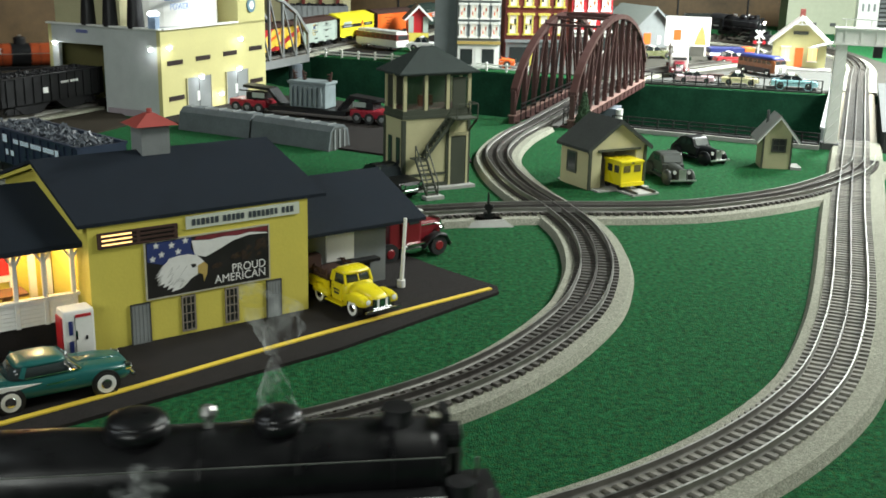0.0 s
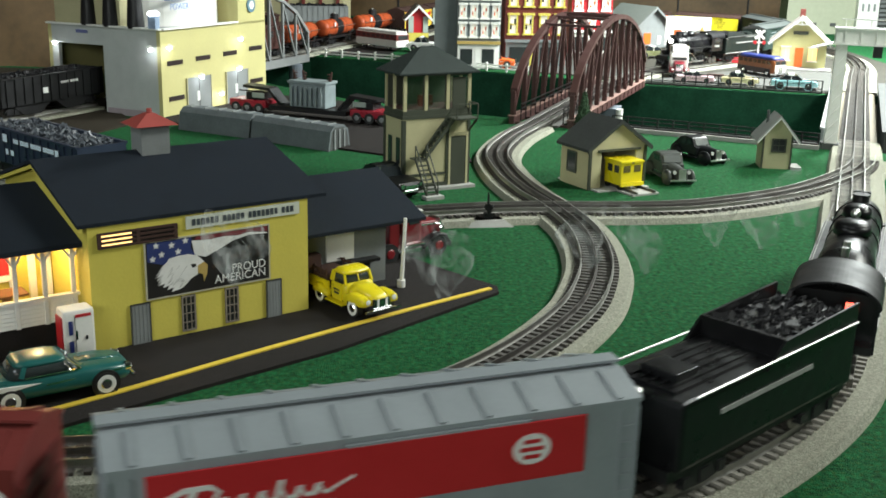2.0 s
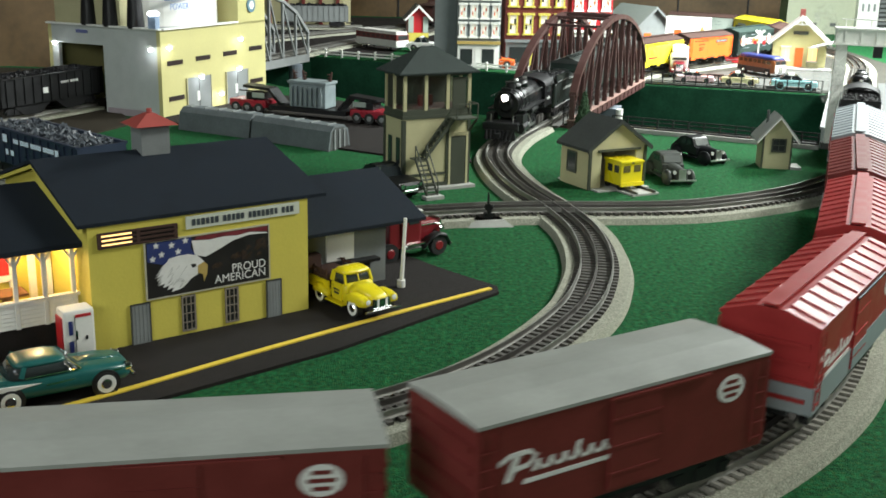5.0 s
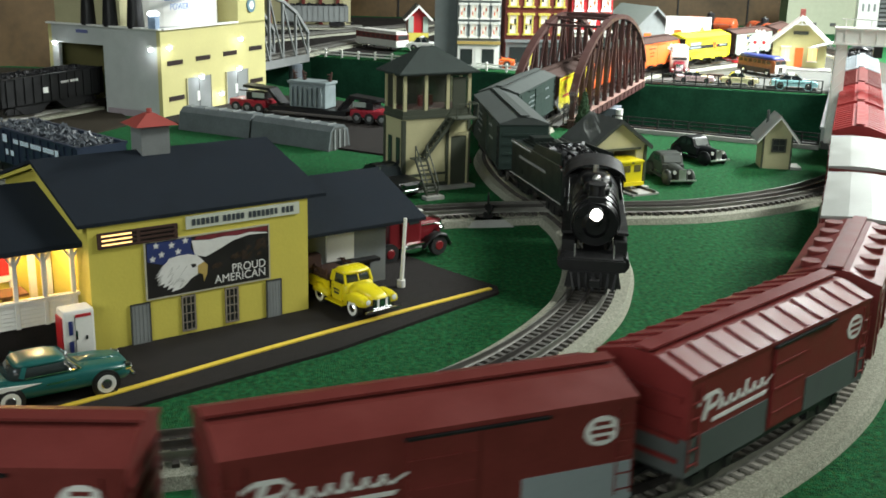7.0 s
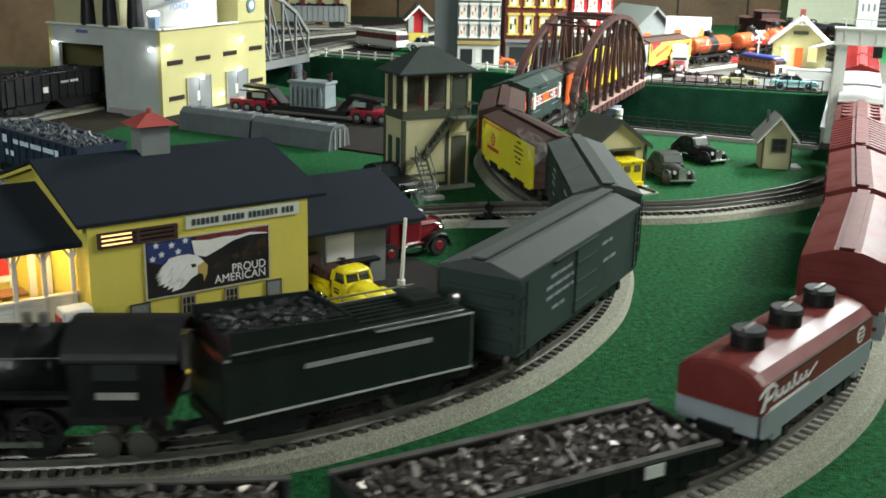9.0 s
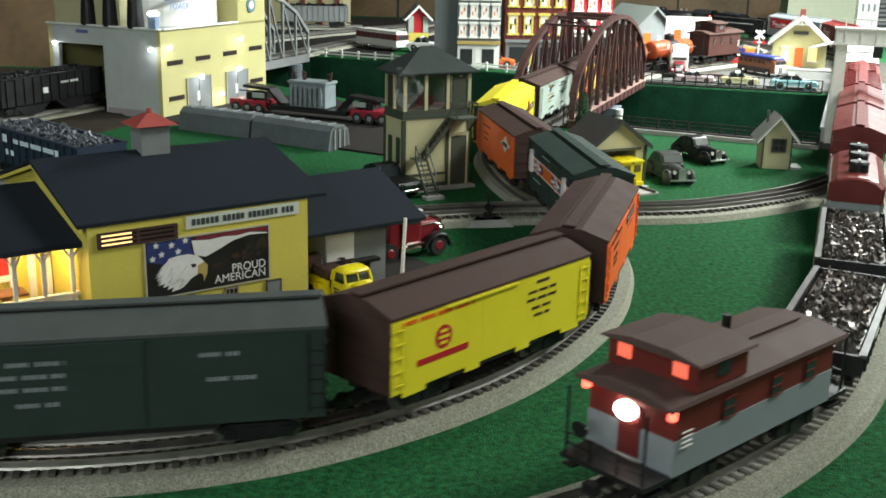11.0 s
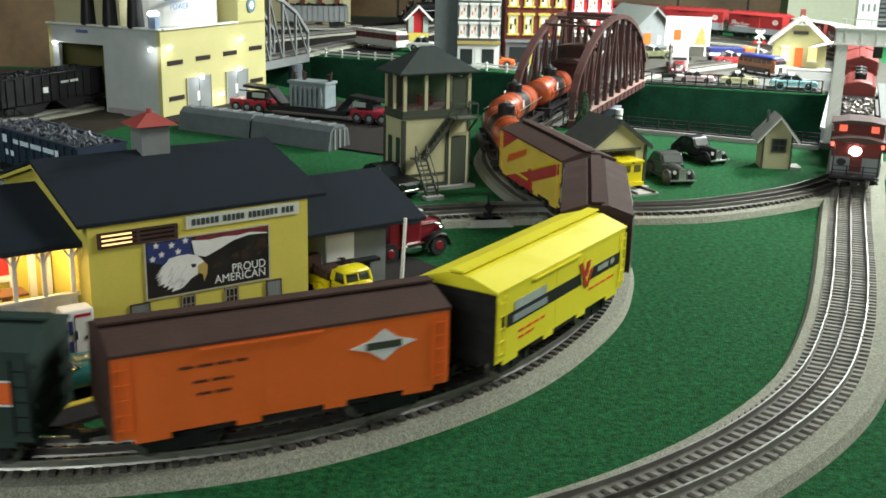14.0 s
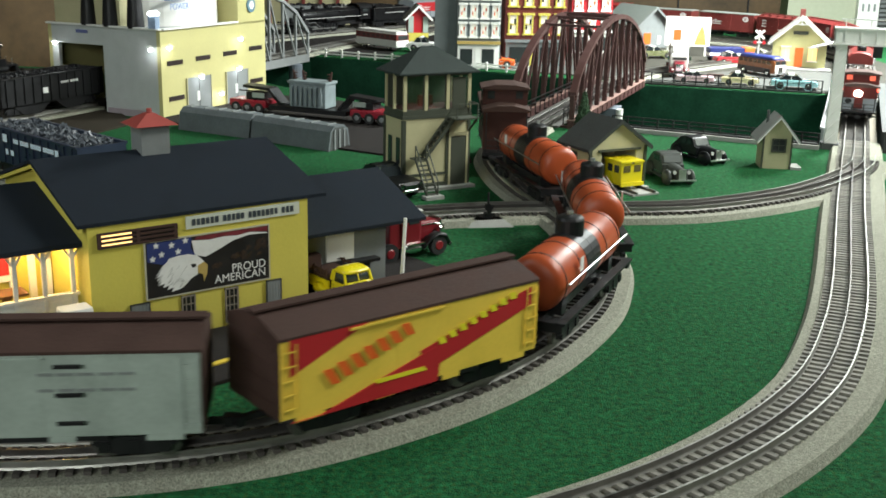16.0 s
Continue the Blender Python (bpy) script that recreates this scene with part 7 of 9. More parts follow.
    for y in (-0.0045, 0.0045):
        part("grille_upright", Shape().box(0.0444, y, 0.0142, 0.0010, 0.0018, 0.0080), WHITE, g)
    part("bumper", Shape().box(0.0462, 0, 0.0082, 0.0022, 0.0390, 0.0030, bevel=0.0010), CHROME, h)
    part("bed_floor", Shape().box(-0.0325, 0, 0.0125, 0.036, 0.0315, 0.002), YELLOW, h)
    part("tailgate", Shape().box(-0.0505, 0, 0.0170, 0.0015, 0.0315, 0.010), YELLOW, h)
    part("load", Shape().box(-0.0325, 0, 0.0205, 0.033, 0.027, 0.014, bevel=0.003), ROOFBROWN, h, "dark brown covered load")
    wheels(h, (0.0270, -0.0245), 0.0172, 0.0085, white=True)


pickup()


def tractor():
    h = thing("semi_tractor", at_house(0.371, 0.103, 0.001, 2), "dark red road tractor with chrome radiator and black fenders", "truck")
    RED = mat("tractor_red", (0.19, 0.014, 0.020), 0.35, vary=0.08, scale=40)
    part("chassis", Shape().box(-0.004, 0, 0.0125, 0.100, 0.016, 0.005), BLACK, h)
    cab = part("cab", shell([(-0.0180, 0.0185, 0.0130, 0.0520), (-0.0160, 0.0195, 0.0125, 0.0535), (0.0060, 0.0195, 0.0125, 0.0535), (0.0090, 0.0185, 0.0130, 0.0500)], e=0.3), RED, h)
    part("sleeper", Shape().box(-0.0250, 0, 0.0330, 0.0150, 0.0370, 0.0400, bevel=0.0015), RED, h, "dark red sleeper box")
    part("hood", shell([(0.0080, 0.0118, 0.0150, 0.0370), (0.0280, 0.0108, 0.0150, 0.0360), (0.0400, 0.0102, 0.0150, 0.0350)], e=0.4), RED, h)
    rd = part("radiator", Shape().box(0.0412, 0, 0.0258, 0.0030, 0.0215, 0.0230, bevel=0.0012), CHROME, h, "bright chrome radiator shell")
    part("core", Shape().box(0.0430, 0, 0.0255, 0.0008, 0.0165, 0.0180), PRINT_BLACK, rd)
    part("windscreen", Shape().box(0.0092, 0, 0.0435, 0.0012, 0.0310, 0.0105, ry=-8), CLEAR_DARK, cab)
    part("visor", Shape().box(0.0105, 0, 0.0502, 0.0050, 0.0340, 0.0010), WHITE, cab)
    for sd in (-1, 1):
        part("front_fender", shell([(0.0120, 0.0040, 0.0090, 0.0120), (0.0180, 0.0058, 0.0150, 0.0210), (0.0300, 0.0062, 0.0210, 0.0250), (0.0400, 0.0060, 0.0180, 0.0225), (0.0450, 0.0050, 0.0120, 0.0150)], e=0.7), BLACK, h, smooth=True).location = (0, sd * 0.0180, 0)
        part("side_window", Shape().box(-0.0010, sd * 0.0194, 0.0435, 0.0130, 0.0010, 0.0110), CLEAR_DARK, cab)
        part("headlight", Shape().ball(0.0385, sd * 0.0150, 0.0285, 0.0034, seg=12), CHROME, h)
        part("hood_trim", Shape().bar((0.0100, sd * 0.0114, 0.0330), (0.0400, sd * 0.0100, 0.0318), 0.0012, 0.0014), CHROME, h)
        part("fuel_tank", Shape().rod((-0.0140, sd * 0.0160, 0.0105), (0.0080, sd * 0.0160, 0.0105), 0.0050, seg=14), CHROME, h)
        part("step", Shape().box(0.0020, sd * 0.0190, 0.0160, 0.0200, 0.0060, 0.0012), CHROME, h)
        part("stack", Shape().rod((-0.0155, sd * 0.0205, 0.0200), (-0.0155, sd * 0.0205, 0.0600), 0.0014, seg=8), CHROME, h)
    part("bumper", Shape().box(0.0475, 0, 0.0095, 0.0028, 0.0440, 0.0048, bevel=0.001), CHROME, h)
    part("fifth_wheel", Shape().box(-0.0410, 0, 0.0165, 0.0180, 0.0200, 0.0030), BLACK, h)
    wheels(h, (0.0310, -0.0330, -0.0510), 0.0190, 0.0105, hub=mat("wheel_red", (0.22, 0.015, 0.02), 0.4))


tractor()
DKPAINT = mat("black_car_paint", (0.008, 0.009, 0.010), 0.40, vary=0.03, spec=0.2)
GREYPAINT = mat("grey_car_paint", (0.050, 0.055, 0.050), 0.42, vary=0.03, spec=0.2)


def old_sedan(label, m, paint, L=0.108, W=0.044, H=0.038):
    """A thirties sedan: narrow rounded hood, upright cabin, swelling fenders, running boards."""
    h = thing("sedan", m, label, "car")
    a, b = -L / 2, L / 2
    hood = [[(x, w * math.cos(t * math.pi / 8), z + hh * math.sin(t * math.pi / 8)) for t in range(9)] + [(x, -w, 0.008), (x, w, 0.008)]
            for x, w, z, hh in ((b - 0.004, 0.0065, 0.014, 0.0080), (b - 0.006, 0.0085, 0.0145, 0.0090), (b - L * 0.42, 0.0130, 0.0155, 0.0100))]
    part("hood", Shape().loft(hood), paint, h, smooth=False)
    body = [(a + 0.004, 0.010), (b - L * 0.36, 0.010), (b - L * 0.36, H * 0.60), (b - L * 0.41, H * 0.63), (b - L * 0.47, H * 0.92), (b - L * 0.50, H * 0.98),
            (a + L * 0.34, H), (a + L * 0.24, H * 0.92), (a + L * 0.14, H * 0.68), (a + L * 0.03, H * 0.40)]
    cab = part("cabin", tub(body, W * 0.37), paint, h)
    gl = mat("car_glass", (0.02, 0.025, 0.028), 0.12, vary=0.0, spec=0.3)
    for sd in (-1, 1):
        for x0, x1 in ((-0.022, -0.011), (-0.009, 0.001)):
            part("side_window", Shape().box((x0 + x1) / 2, sd * (W * 0.372), H * 0.78, x1 - x0, 0.0008, H * 0.22), gl, cab)
        for x, r in ((b - L * 0.17, 0.0140), (a + L * 0.19, 0.0135)):
            part("fender", Shape().ball(x, sd * W * 0.39, 0.0095, r, 0.0058, 0.0115, seg=18), paint, h, smooth=True)
        part("running_board", Shape().box(0.0, sd * W * 0.40, 0.0075, L * 0.40, 0.008, 0.0016), paint, h)
        hl = part("headlight", Shape().ball(b - 0.010, sd * 0.0105, 0.0185, 0.0042, 0.0030, 0.0030, seg=12), paint, h)
        part("lens", Shape().rod((b - 0.0072, sd * 0.0105, 0.0185), (b - 0.0058, sd * 0.0105, 0.0185), 0.0027, seg=12), mat("headlight_glass", (0.55, 0.55, 0.52), 0.2, vary=0.02), hl)
    part("windscreen", Shape().bar((b - L * 0.408, 0, H * 0.66), (b - L * 0.462, 0, H * 0.90), W * 0.58, 0.0016), mat("windscreen_glass", (0.12, 0.13, 0.125), 0.15, vary=0.05), cab)
    part("radiator", Shape().box(b - 0.0038, 0, 0.0160, 0.002, 0.0105, 0.0150, bevel=0.0006), mat("dull_chrome", (0.58, 0.58, 0.56), 0.30, 0.9), h, "dull chrome radiator")
    for x in (a + 0.0005, b + 0.0005):
        part("bumper", Shape().box(x, 0, 0.0085, 0.002, W * 0.86, 0.0026, bevel=0.0008), mat("dull_chrome", (0.58, 0.58, 0.56), 0.30, 0.9), h)
    wheels(h, (a + L * 0.19, b - L * 0.17), W / 2 - 0.0032, 0.0090, w=0.005, hub=mat("dull_chrome", (0.58, 0.58, 0.56), 0.30, 0.9))
    return h


old_sedan("old dark grey sedan with chrome radiator on the grass", pose(0.323, 1.548, 0.0, 0, 0, -80), GREYPAINT)
old_sedan("old black sedan with chrome headlights near the fence", pose(0.396, 1.695, 0.0, 0, 0, -62), DKPAINT, 0.104, 0.042, 0.037)
auto("sedan", "black sedan parked beside the signal tower", pose(-0.078, 1.418, 0.001, 0, 0, -48), 0.105, 0.042, 0.037, DKPAINT)


def heavy_haul():
    """Two red dollies carrying a deck with a transformer."""
    a, b = Vector((-0.362, 2.045, 0)), Vector((-0.128, 1.945, 0))
    ang = math.degrees(math.atan2(b.y - a.y, b.x - a.x))
    dk = thing("transformer_trailer", pose((a.x + b.x) / 2, (a.y + b.y) / 2, 0.004, 0, 0, ang), "black drop-deck trailer carrying a grey transformer", "trailer")
    part("deck", Shape().box(0, 0, 0.014, 0.16, 0.045, 0.008), BLACK, dk)
    part("gooseneck", Shape().bar((-0.085, 0, 0.045), (-0.060, 0, 0.018), 0.030, 0.005).bar((0.085, 0, 0.045), (0.060, 0, 0.018), 0.030, 0.005).bar((-0.14, 0, 0.048), (-0.083, 0, 0.045), 0.030, 0.005).bar((0.14, 0, 0.040), (0.083, 0, 0.045), 0.030, 0.005), BLACK, dk)
    TANKBLUE = mat("transformer_blue_grey", (0.21, 0.255, 0.265), 0.5, 0.1, vary=0.18, scale=60)
    tr = thing("transformer", dk.matrix_basis @ pose(0.0, 0.0, 0.018), "grey electrical transformer with ribs and insulators", "transformer")
    part("tank", Shape().box(0, 0, 0.022, 0.075, 0.040, 0.042, bevel=0.002), TANKBLUE, tr)
    part("lid", Shape().box(0, 0, 0.046, 0.080, 0.044, 0.005, bevel=0.001), TANKBLUE, tr)
    for k in range(7):
        part("cooling_rib", Shape().box(-0.030 + 0.010 * k, -0.0225, 0.022, 0.004, 0.007, 0.034), TANKBLUE, tr)
    for x in (-0.036, -0.016, 0.036):
        ins = part("insulator", Shape().rod((x, 0, 0.046), (x + (0.004 if x > 0 else -0.004), 0, 0.066), 0.0032, 0.0018, seg=10), ROOFBROWN, tr, "brown ceramic insulator")
        for k in range(3):
            part("shed_disc", Shape().rod((x, 0, 0.050 + 0.005 * k), (x, 0, 0.0515 + 0.005 * k), 0.0045, seg=12), ROOFBROWN, ins)
    for p, s in ((a, 1), (b, -1)):
        d = thing("road_dolly", pose(p.x, p.y, 0.004, 0, 0, ang), "red six-wheeled heavy-haul truck with black top", "truck")
        part("body", Shape().box(0, 0, 0.017, 0.080, 0.042, 0.014, bevel=0.003), mat("dolly_red", (0.30, 0.016, 0.030), 0.3, vary=0.1), d)
        part("cab_box", Shape().box(s * 0.012, 0, 0.031, 0.034, 0.034, 0.014, bevel=0.002), BLACK, d)
        part("load_bar", Shape().box(s * 0.022, -0.0176, 0.033, 0.026, 0.001, 0.009), PALEGREY, d)
        part("rail", Shape().bar((-0.02, -0.016, 0.040), (0.035, -0.016, 0.040), 0.002, 0.002), BLACK, d)
        wheels(d, (-0.025, 0.0, 0.025), 0.0195, 0.0095, hub=GREY)


heavy_haul()


def hut(m, L):
    h = thing("culvert_section", m, "weathered grey concrete trough shed", "shed", "grey trough sheds")
    out, inn = [(-0.027, 0), (-0.022, 0.030), (-0.012, 0.038), (0.012, 0.038), (0.022, 0.030), (0.027, 0)], [(0.024, 0), (0.019, 0.028), (0.010, 0.035), (-0.010, 0.035), (-0.019, 0.028), (-0.024, 0)]
    part("shell", Shape().prism(out + inn, -L / 2, L / 2, "x"), mat("weathered_concrete", (0.105, 0.122, 0.128), 0.75, vary=0.25, scale=30, bump=0.3), h)
    for x in (-L / 2, L / 2):
        part("end_panel", Shape().prism([(-0.024, 0), (-0.019, 0.028), (-0.010, 0.035), (0.010, 0.035), (0.019, 0.028), (0.024, 0)], x * 0.985 - 0.001, x * 0.985 + 0.001, "x"), DARKGREY, h)
        for y in (-0.012, 0.0, 0.012):
            part("end_post", Shape().box(x, y, 0.016, 0.0025, 0.003, 0.032), GREY, h)
    for k in range(5):
        part("roof_rib", Shape().box(-L / 2 + L * (k + 0.5) / 5, 0, 0.0388, 0.003, 0.022, 0.0016), GREY, h)


hut(pose(-0.237, 1.752, 0, 0, 0, -33), 0.165)
hut(pose(-0.378, 1.838, 0, 0, 0, -28), 0.150)

# standing freight cars by the power house
sp = track("coal_siding", glide([(-0.86, 1.59), (-0.78, 1.775), (-0.665, 2.04)], STEP), "short coal siding into the power house", inner=0.034, outer=0.034)
sp2 = track("hopper_siding", glide([(-0.86, 1.70), (-0.712, 1.556), (-0.492, 1.355), (-0.40, 1.272)], STEP), "short siding behind the brewery", inner=0.034, outer=0.034)
# this hopper's blue tint puts a cool light into paint, coal and lettering
HOPPER_COOL_LIT = mat("hopper_black_cool_lit", (0.022, 0.032, 0.058), 0.35, vary=0.15)
hp = gondola("coal_hopper", "black coal hopper standing at the power house door", 0.28, BLACK, COAL, None, seed=21, height=0.066, mound=0.004, bit=0.0045, n=700, rows=[(0.04, 0.050, 0.05, 0.004), (-0.03, 0.040, 0.014, 0.010)])
BAY = Shape().prism([(-0.048, 0.021), (0.048, 0.021), (0.018, 0.001), (-0.018, 0.001)], -0.027, 0.027, "y").mesh("hopper_bay", BLACK)
for x in (-0.05, 0.05):
    shared("hopper_bay", BAY, hp, pose(x, 0, 0))
hp.matrix_basis = pose(-0.715, 1.925, RAIL_TOP, 0, 0, 66.3)
hp = gondola("coal_hopper", "blue-black coal hopper with white lettering bars, cool light put into its colours", 0.26, HOPPER_COOL_LIT, mat("coal_cool_lit", (0.075, 0.085, 0.10), 0.45, vary=0.6, scale=300), mat("coal_cool_lit", (0.05, 0.055, 0.065)), seed=22, height=0.064, mound=0.005, bit=0.0045, n=700,
             rows=[(-0.070, 0.053, 0.013, 0.010), (-0.066, 0.036, 0.008, 0.007), (-0.050, 0.036, 0.009, 0.007), (0.083, 0.051, 0.010, 0.009)] + [(-0.042 + 0.0052 * k, 0.0520, 0.0040, 0.0058) for k in range(23) if k not in (3, 9, 16)])
for x in (-0.05, 0.05):
    shared("hopper_bay", BAY, hp, pose(x, 0, 0))
for o in hp.children:
    if o.name.startswith("marking"):
        # bars whitened and blued for the same cool light
        o.data.materials[0] = mat("lettering_cool_lit", (0.72, 0.84, 0.95), 0.5, vary=0.05)
hp.matrix_basis = pose(-0.492, 1.355, RAIL_TOP, 0, 0, -42)


# ---- bridges, gantry, fences ----
def arch_bridge():
    h = thing("truss_bridge", pose(0.162, 1.95, 0, 0, 0, 69.5), "dark maroon bowstring truss bridge with plank deck", "bridge")
    x0, x1, w = 0.035, 0.70, 0.055
    n = 10

    def top(x):
        f = (x - x0) / (x1 - x0)
        return 0.060 + 0.118 * (1 - (2 * f - 1) ** 2) ** 0.75
    xs = [x0 + (x1 - x0) * k / n for k in range(n + 1)]
    for sd in (-1, 1):
        y = sd * w
        tr = part("truss_side", Shape().box((x0 + x1) / 2, y, 0.006, x1 - x0 + 0.02, 0.010, 0.016), BRIDGE, h, "maroon bottom girder")
        # top flange in a paler maroon than the girder below
        part("girder_flange", Shape().box((x0 + x1) / 2, y - sd * 0.0, 0.0148, x1 - x0 + 0.02, 0.014, 0.002), mat("pale_maroon", (0.26, 0.16, 0.135), 0.6, vary=0.15), tr, "paler maroon top flange")
        fine = [x0 + (x1 - x0) * k / 24 for k in range(25)]
        s = Shape().loft([[(p, y - 0.0065, top(p) - 0.0045), (p, y + 0.0065, top(p) - 0.0045), (p, y + 0.0065, top(p) + 0.0045), (p, y - 0.0065, top(p) + 0.0045)] for p in fine])
        part("arch_chord", s, BRIDGE, tr)
        for k, x in enumerate(xs):
            zt = top(x)
            for dx in (-0.0035, 0.0035):
                part("hanger", Shape().box(x + dx, y, (0.012 + zt) / 2, 0.0028, 0.008, zt - 0.012), BRIDGE, tr)
            if k < n:
                xa, xb = (x, xs[k + 1]) if k >= n / 2 else (xs[k + 1], x)
                part("diagonal", Shape().bar((xa, y, top(xa)), (xb, y, 0.014), 0.004, 0.004), BRIDGE, tr)
        for k in range(16):
            x = x0 + (x1 - x0) * (k + 0.5) / 16
            part("rivet_plate", Shape().box(x, y + sd * 0.0055, 0.006, 0.004, 0.002, 0.014), BRIDGE, tr)
        part("guard_rail", Shape().box((x0 + x1) / 2, sd * 0.040, 0.036, x1 - x0, 0.0018, 0.0018).box((x0 + x1) / 2, sd * 0.040, 0.028, x1 - x0, 0.0018, 0.0018), BLACK, h)
        for k in range(22):
            part("guard_post", Shape().rod((x0 + (x1 - x0) * k / 21, sd * 0.040, 0.006), (x0 + (x1 - x0) * k / 21, sd * 0.040, 0.037), 0.0011, seg=6), BLACK, h)
    for k in range(3, n - 2):
        part("top_strut", Shape().box(xs[k], 0, top(xs[k]) + 0.003, 0.008, 2 * w, 0.005), BRIDGE, h)
        if k < n - 3:
            part("top_brace", Shape().bar((xs[k], -w, top(xs[k])), (xs[k + 1], w, top(xs[k + 1])), 0.003, 0.003), BRIDGE, h)
    for k in range(n + 1):
        part("floor_beam", Shape().box(xs[k], 0, -0.001, 0.008, 2 * w, 0.010), BRIDGE, h)
    part("deck", Shape().box((x0 + x1) / 2, 0, 0.0035, x1 - x0 + 0.04, 0.072, 0.003), mat("grey_plank_deck", (0.13, 0.125, 0.115), 0.8, vary=0.25, scale=60), h)
    p = thing("bridge_pier", pose(0.162, 1.95, -0.34, 0, 0, 69.5) @ pose(0.40, 0, 0), "grey bridge pier with a white corner post", "pier")
    part("shaft", Shape().box(0, 0, 0.165, 0.06, 0.13, 0.33), mat("pier_bluegrey", (0.13, 0.15, 0.18), 0.7, vary=0.15), p)
    part("post", Shape().rod((-0.025, -0.072, 0), (-0.025, -0.072, 0.330), 0.0075, seg=14), WHITE, p, "white round post")


arch_bridge()


def plate_bridge():
    a, b = on_path(PATH_A, A1 - 0.01), on_path(PATH_A, A2 + 0.01)
    L = float(np.linalg.norm(b - a))
    h = thing("girder_bridge", pose((a[0] + b[0]) / 2, (a[1] + b[1]) / 2, 0, 0, 0, math.degrees(math.atan2(b[1] - a[1], b[0] - a[0]))), "plate girder bridge with one silver side, one dark grey side and tan deck", "bridge")
    part("deck", Shape().box(0, 0, 0.001, L, 0.075, 0.006), mat("tan_deck", (0.22, 0.185, 0.13), 0.75, vary=0.2, scale=60), h)
    # left girder silver, right girder dark grey
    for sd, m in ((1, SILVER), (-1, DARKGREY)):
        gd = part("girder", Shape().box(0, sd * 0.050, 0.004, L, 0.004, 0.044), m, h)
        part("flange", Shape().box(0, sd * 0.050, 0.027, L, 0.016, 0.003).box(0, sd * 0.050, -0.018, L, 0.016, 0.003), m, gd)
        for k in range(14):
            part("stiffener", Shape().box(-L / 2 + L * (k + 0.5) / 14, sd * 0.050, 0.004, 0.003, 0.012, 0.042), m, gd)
    pr = thing("abutment", pose((a[0] + b[0]) / 2, (a[1] + b[1]) / 2, -0.34), "concrete pier under the girder bridge", "pier")
    part("shaft", Shape().box(0, 0, 0.158, 0.10, 0.05, 0.316, rz=-20), CONCRETE, pr)


plate_bridge()


def gantry():
    h = thing("signal_gantry", pose(0.646, 1.822, 0, 0, 0, -14), "white painted signal gantry spanning the outer track", "signal gantry")
    for x in (0.0, 0.20):
        p = part("post", Shape().loft([[(x + a * 0.0105, b * 0.008, 0.008) for a, b in ((-1, -1), (1, -1), (1, 1), (-1, 1))], [(x + a * 0.0085, b * 0.007, 0.192) for a, b in ((-1, -1), (1, -1), (1, 1), (-1, 1))]]), WHITE, h)
        for k in range(8):
            part("lacing", Shape().bar((x - 0.008, -0.009, 0.012 + 0.021 * k), (x + 0.008, -0.009, 0.030 + 0.021 * k), 0.002, 0.002), WHITE, p)
        part("plinth", Shape().box(x, 0, 0.005, 0.030, 0.026, 0.010), DARKGREY, h)
    bm_ = part("beam", Shape().box(0.10, 0, 0.187, 0.224, 0.018, 0.022, bevel=0.001), WHITE, h)
    part("top_flange", Shape().box(0.10, 0, 0.1995, 0.228, 0.024, 0.003), WHITE, bm_)
    part("bottom_flange", Shape().box(0.10, 0, 0.1745, 0.228, 0.024, 0.003), WHITE, bm_)
    for k in range(9):
        part("beam_stiffener", Shape().box(0.004 + 0.024 * k, -0.0098, 0.187, 0.002, 0.002, 0.022), WHITE, bm_)
    part("walkway_rail", Shape().box(0.10, -0.008, 0.2145, 0.21, 0.0018, 0.0018), WHITE, h)
    for k in range(6):
        part("rail_post", Shape().rod((0.002 + 0.039 * k, -0.008, 0.2), (0.002 + 0.039 * k, -0.008, 0.215), 0.0009, seg=6), WHITE, h)
    part("signal_head", Shape().box(0.055, -0.014, 0.164, 0.014, 0.006, 0.018), BLACK, h)


gantry()


def fence(name, label, a, b, height, n, material, rails, base=0.0, z=0.0, post=0.0014):
    a, b = Vector(a), Vector(b)
    L = (b - a).length
    h = thing(name, pose(a.x, a.y, z, 0, 0, math.degrees(math.atan2(b.y - a.y, b.x - a.x))), label, "fence")
    for k in range(n + 1):
        part("post", Shape().box(L * k / n, 0, height / 2, post * 2, post * 2, height), material, h)
    for f in rails:
        part("rail", Shape().box(L / 2, 0, height * f, L, post * 1.2, post * 1.4), material, h)
    if base:
        part("base_beam", Shape().box(L / 2, 0.0, base / 2, L, 0.012, base), material, h)
    return h


f = fence("railing", "black iron railing on a kerb along the canyon edge", (0.30, 1.962), (0.625, 1.818), 0.026, 13, BLACK, (0.45, 0.72, 0.97), 0.009)
part("kerb", Shape().box(0.178, -0.011, 0.0035, 0.36, 0.008, 0.007), CONCRETE, f, "pale concrete kerb")
fence("railing", "black iron railing above the canyon by the town", (0.462, 2.628), (0.862, 2.525), 0.030, 16, BLACK, (0.35, 0.97), 0.004)
fence("railing", "low white post fence on the canyon edge", (-0.385, 3.075), (-0.150, 2.972), 0.022, 5, WHITE, (0.35, 0.72), post=0.0022)
fence("railing", "low white post fence on the canyon edge", (-0.150, 2.972), (0.20, 2.76), 0.022, 7, WHITE, (0.35, 0.72), post=0.0022)


# silver with the shade on this bridge put into a darker colour
TRUSS_SHADED = mat("truss_silver_shaded", (0.24, 0.25, 0.25), 0.5, 0.2, vary=0.15, scale=60)


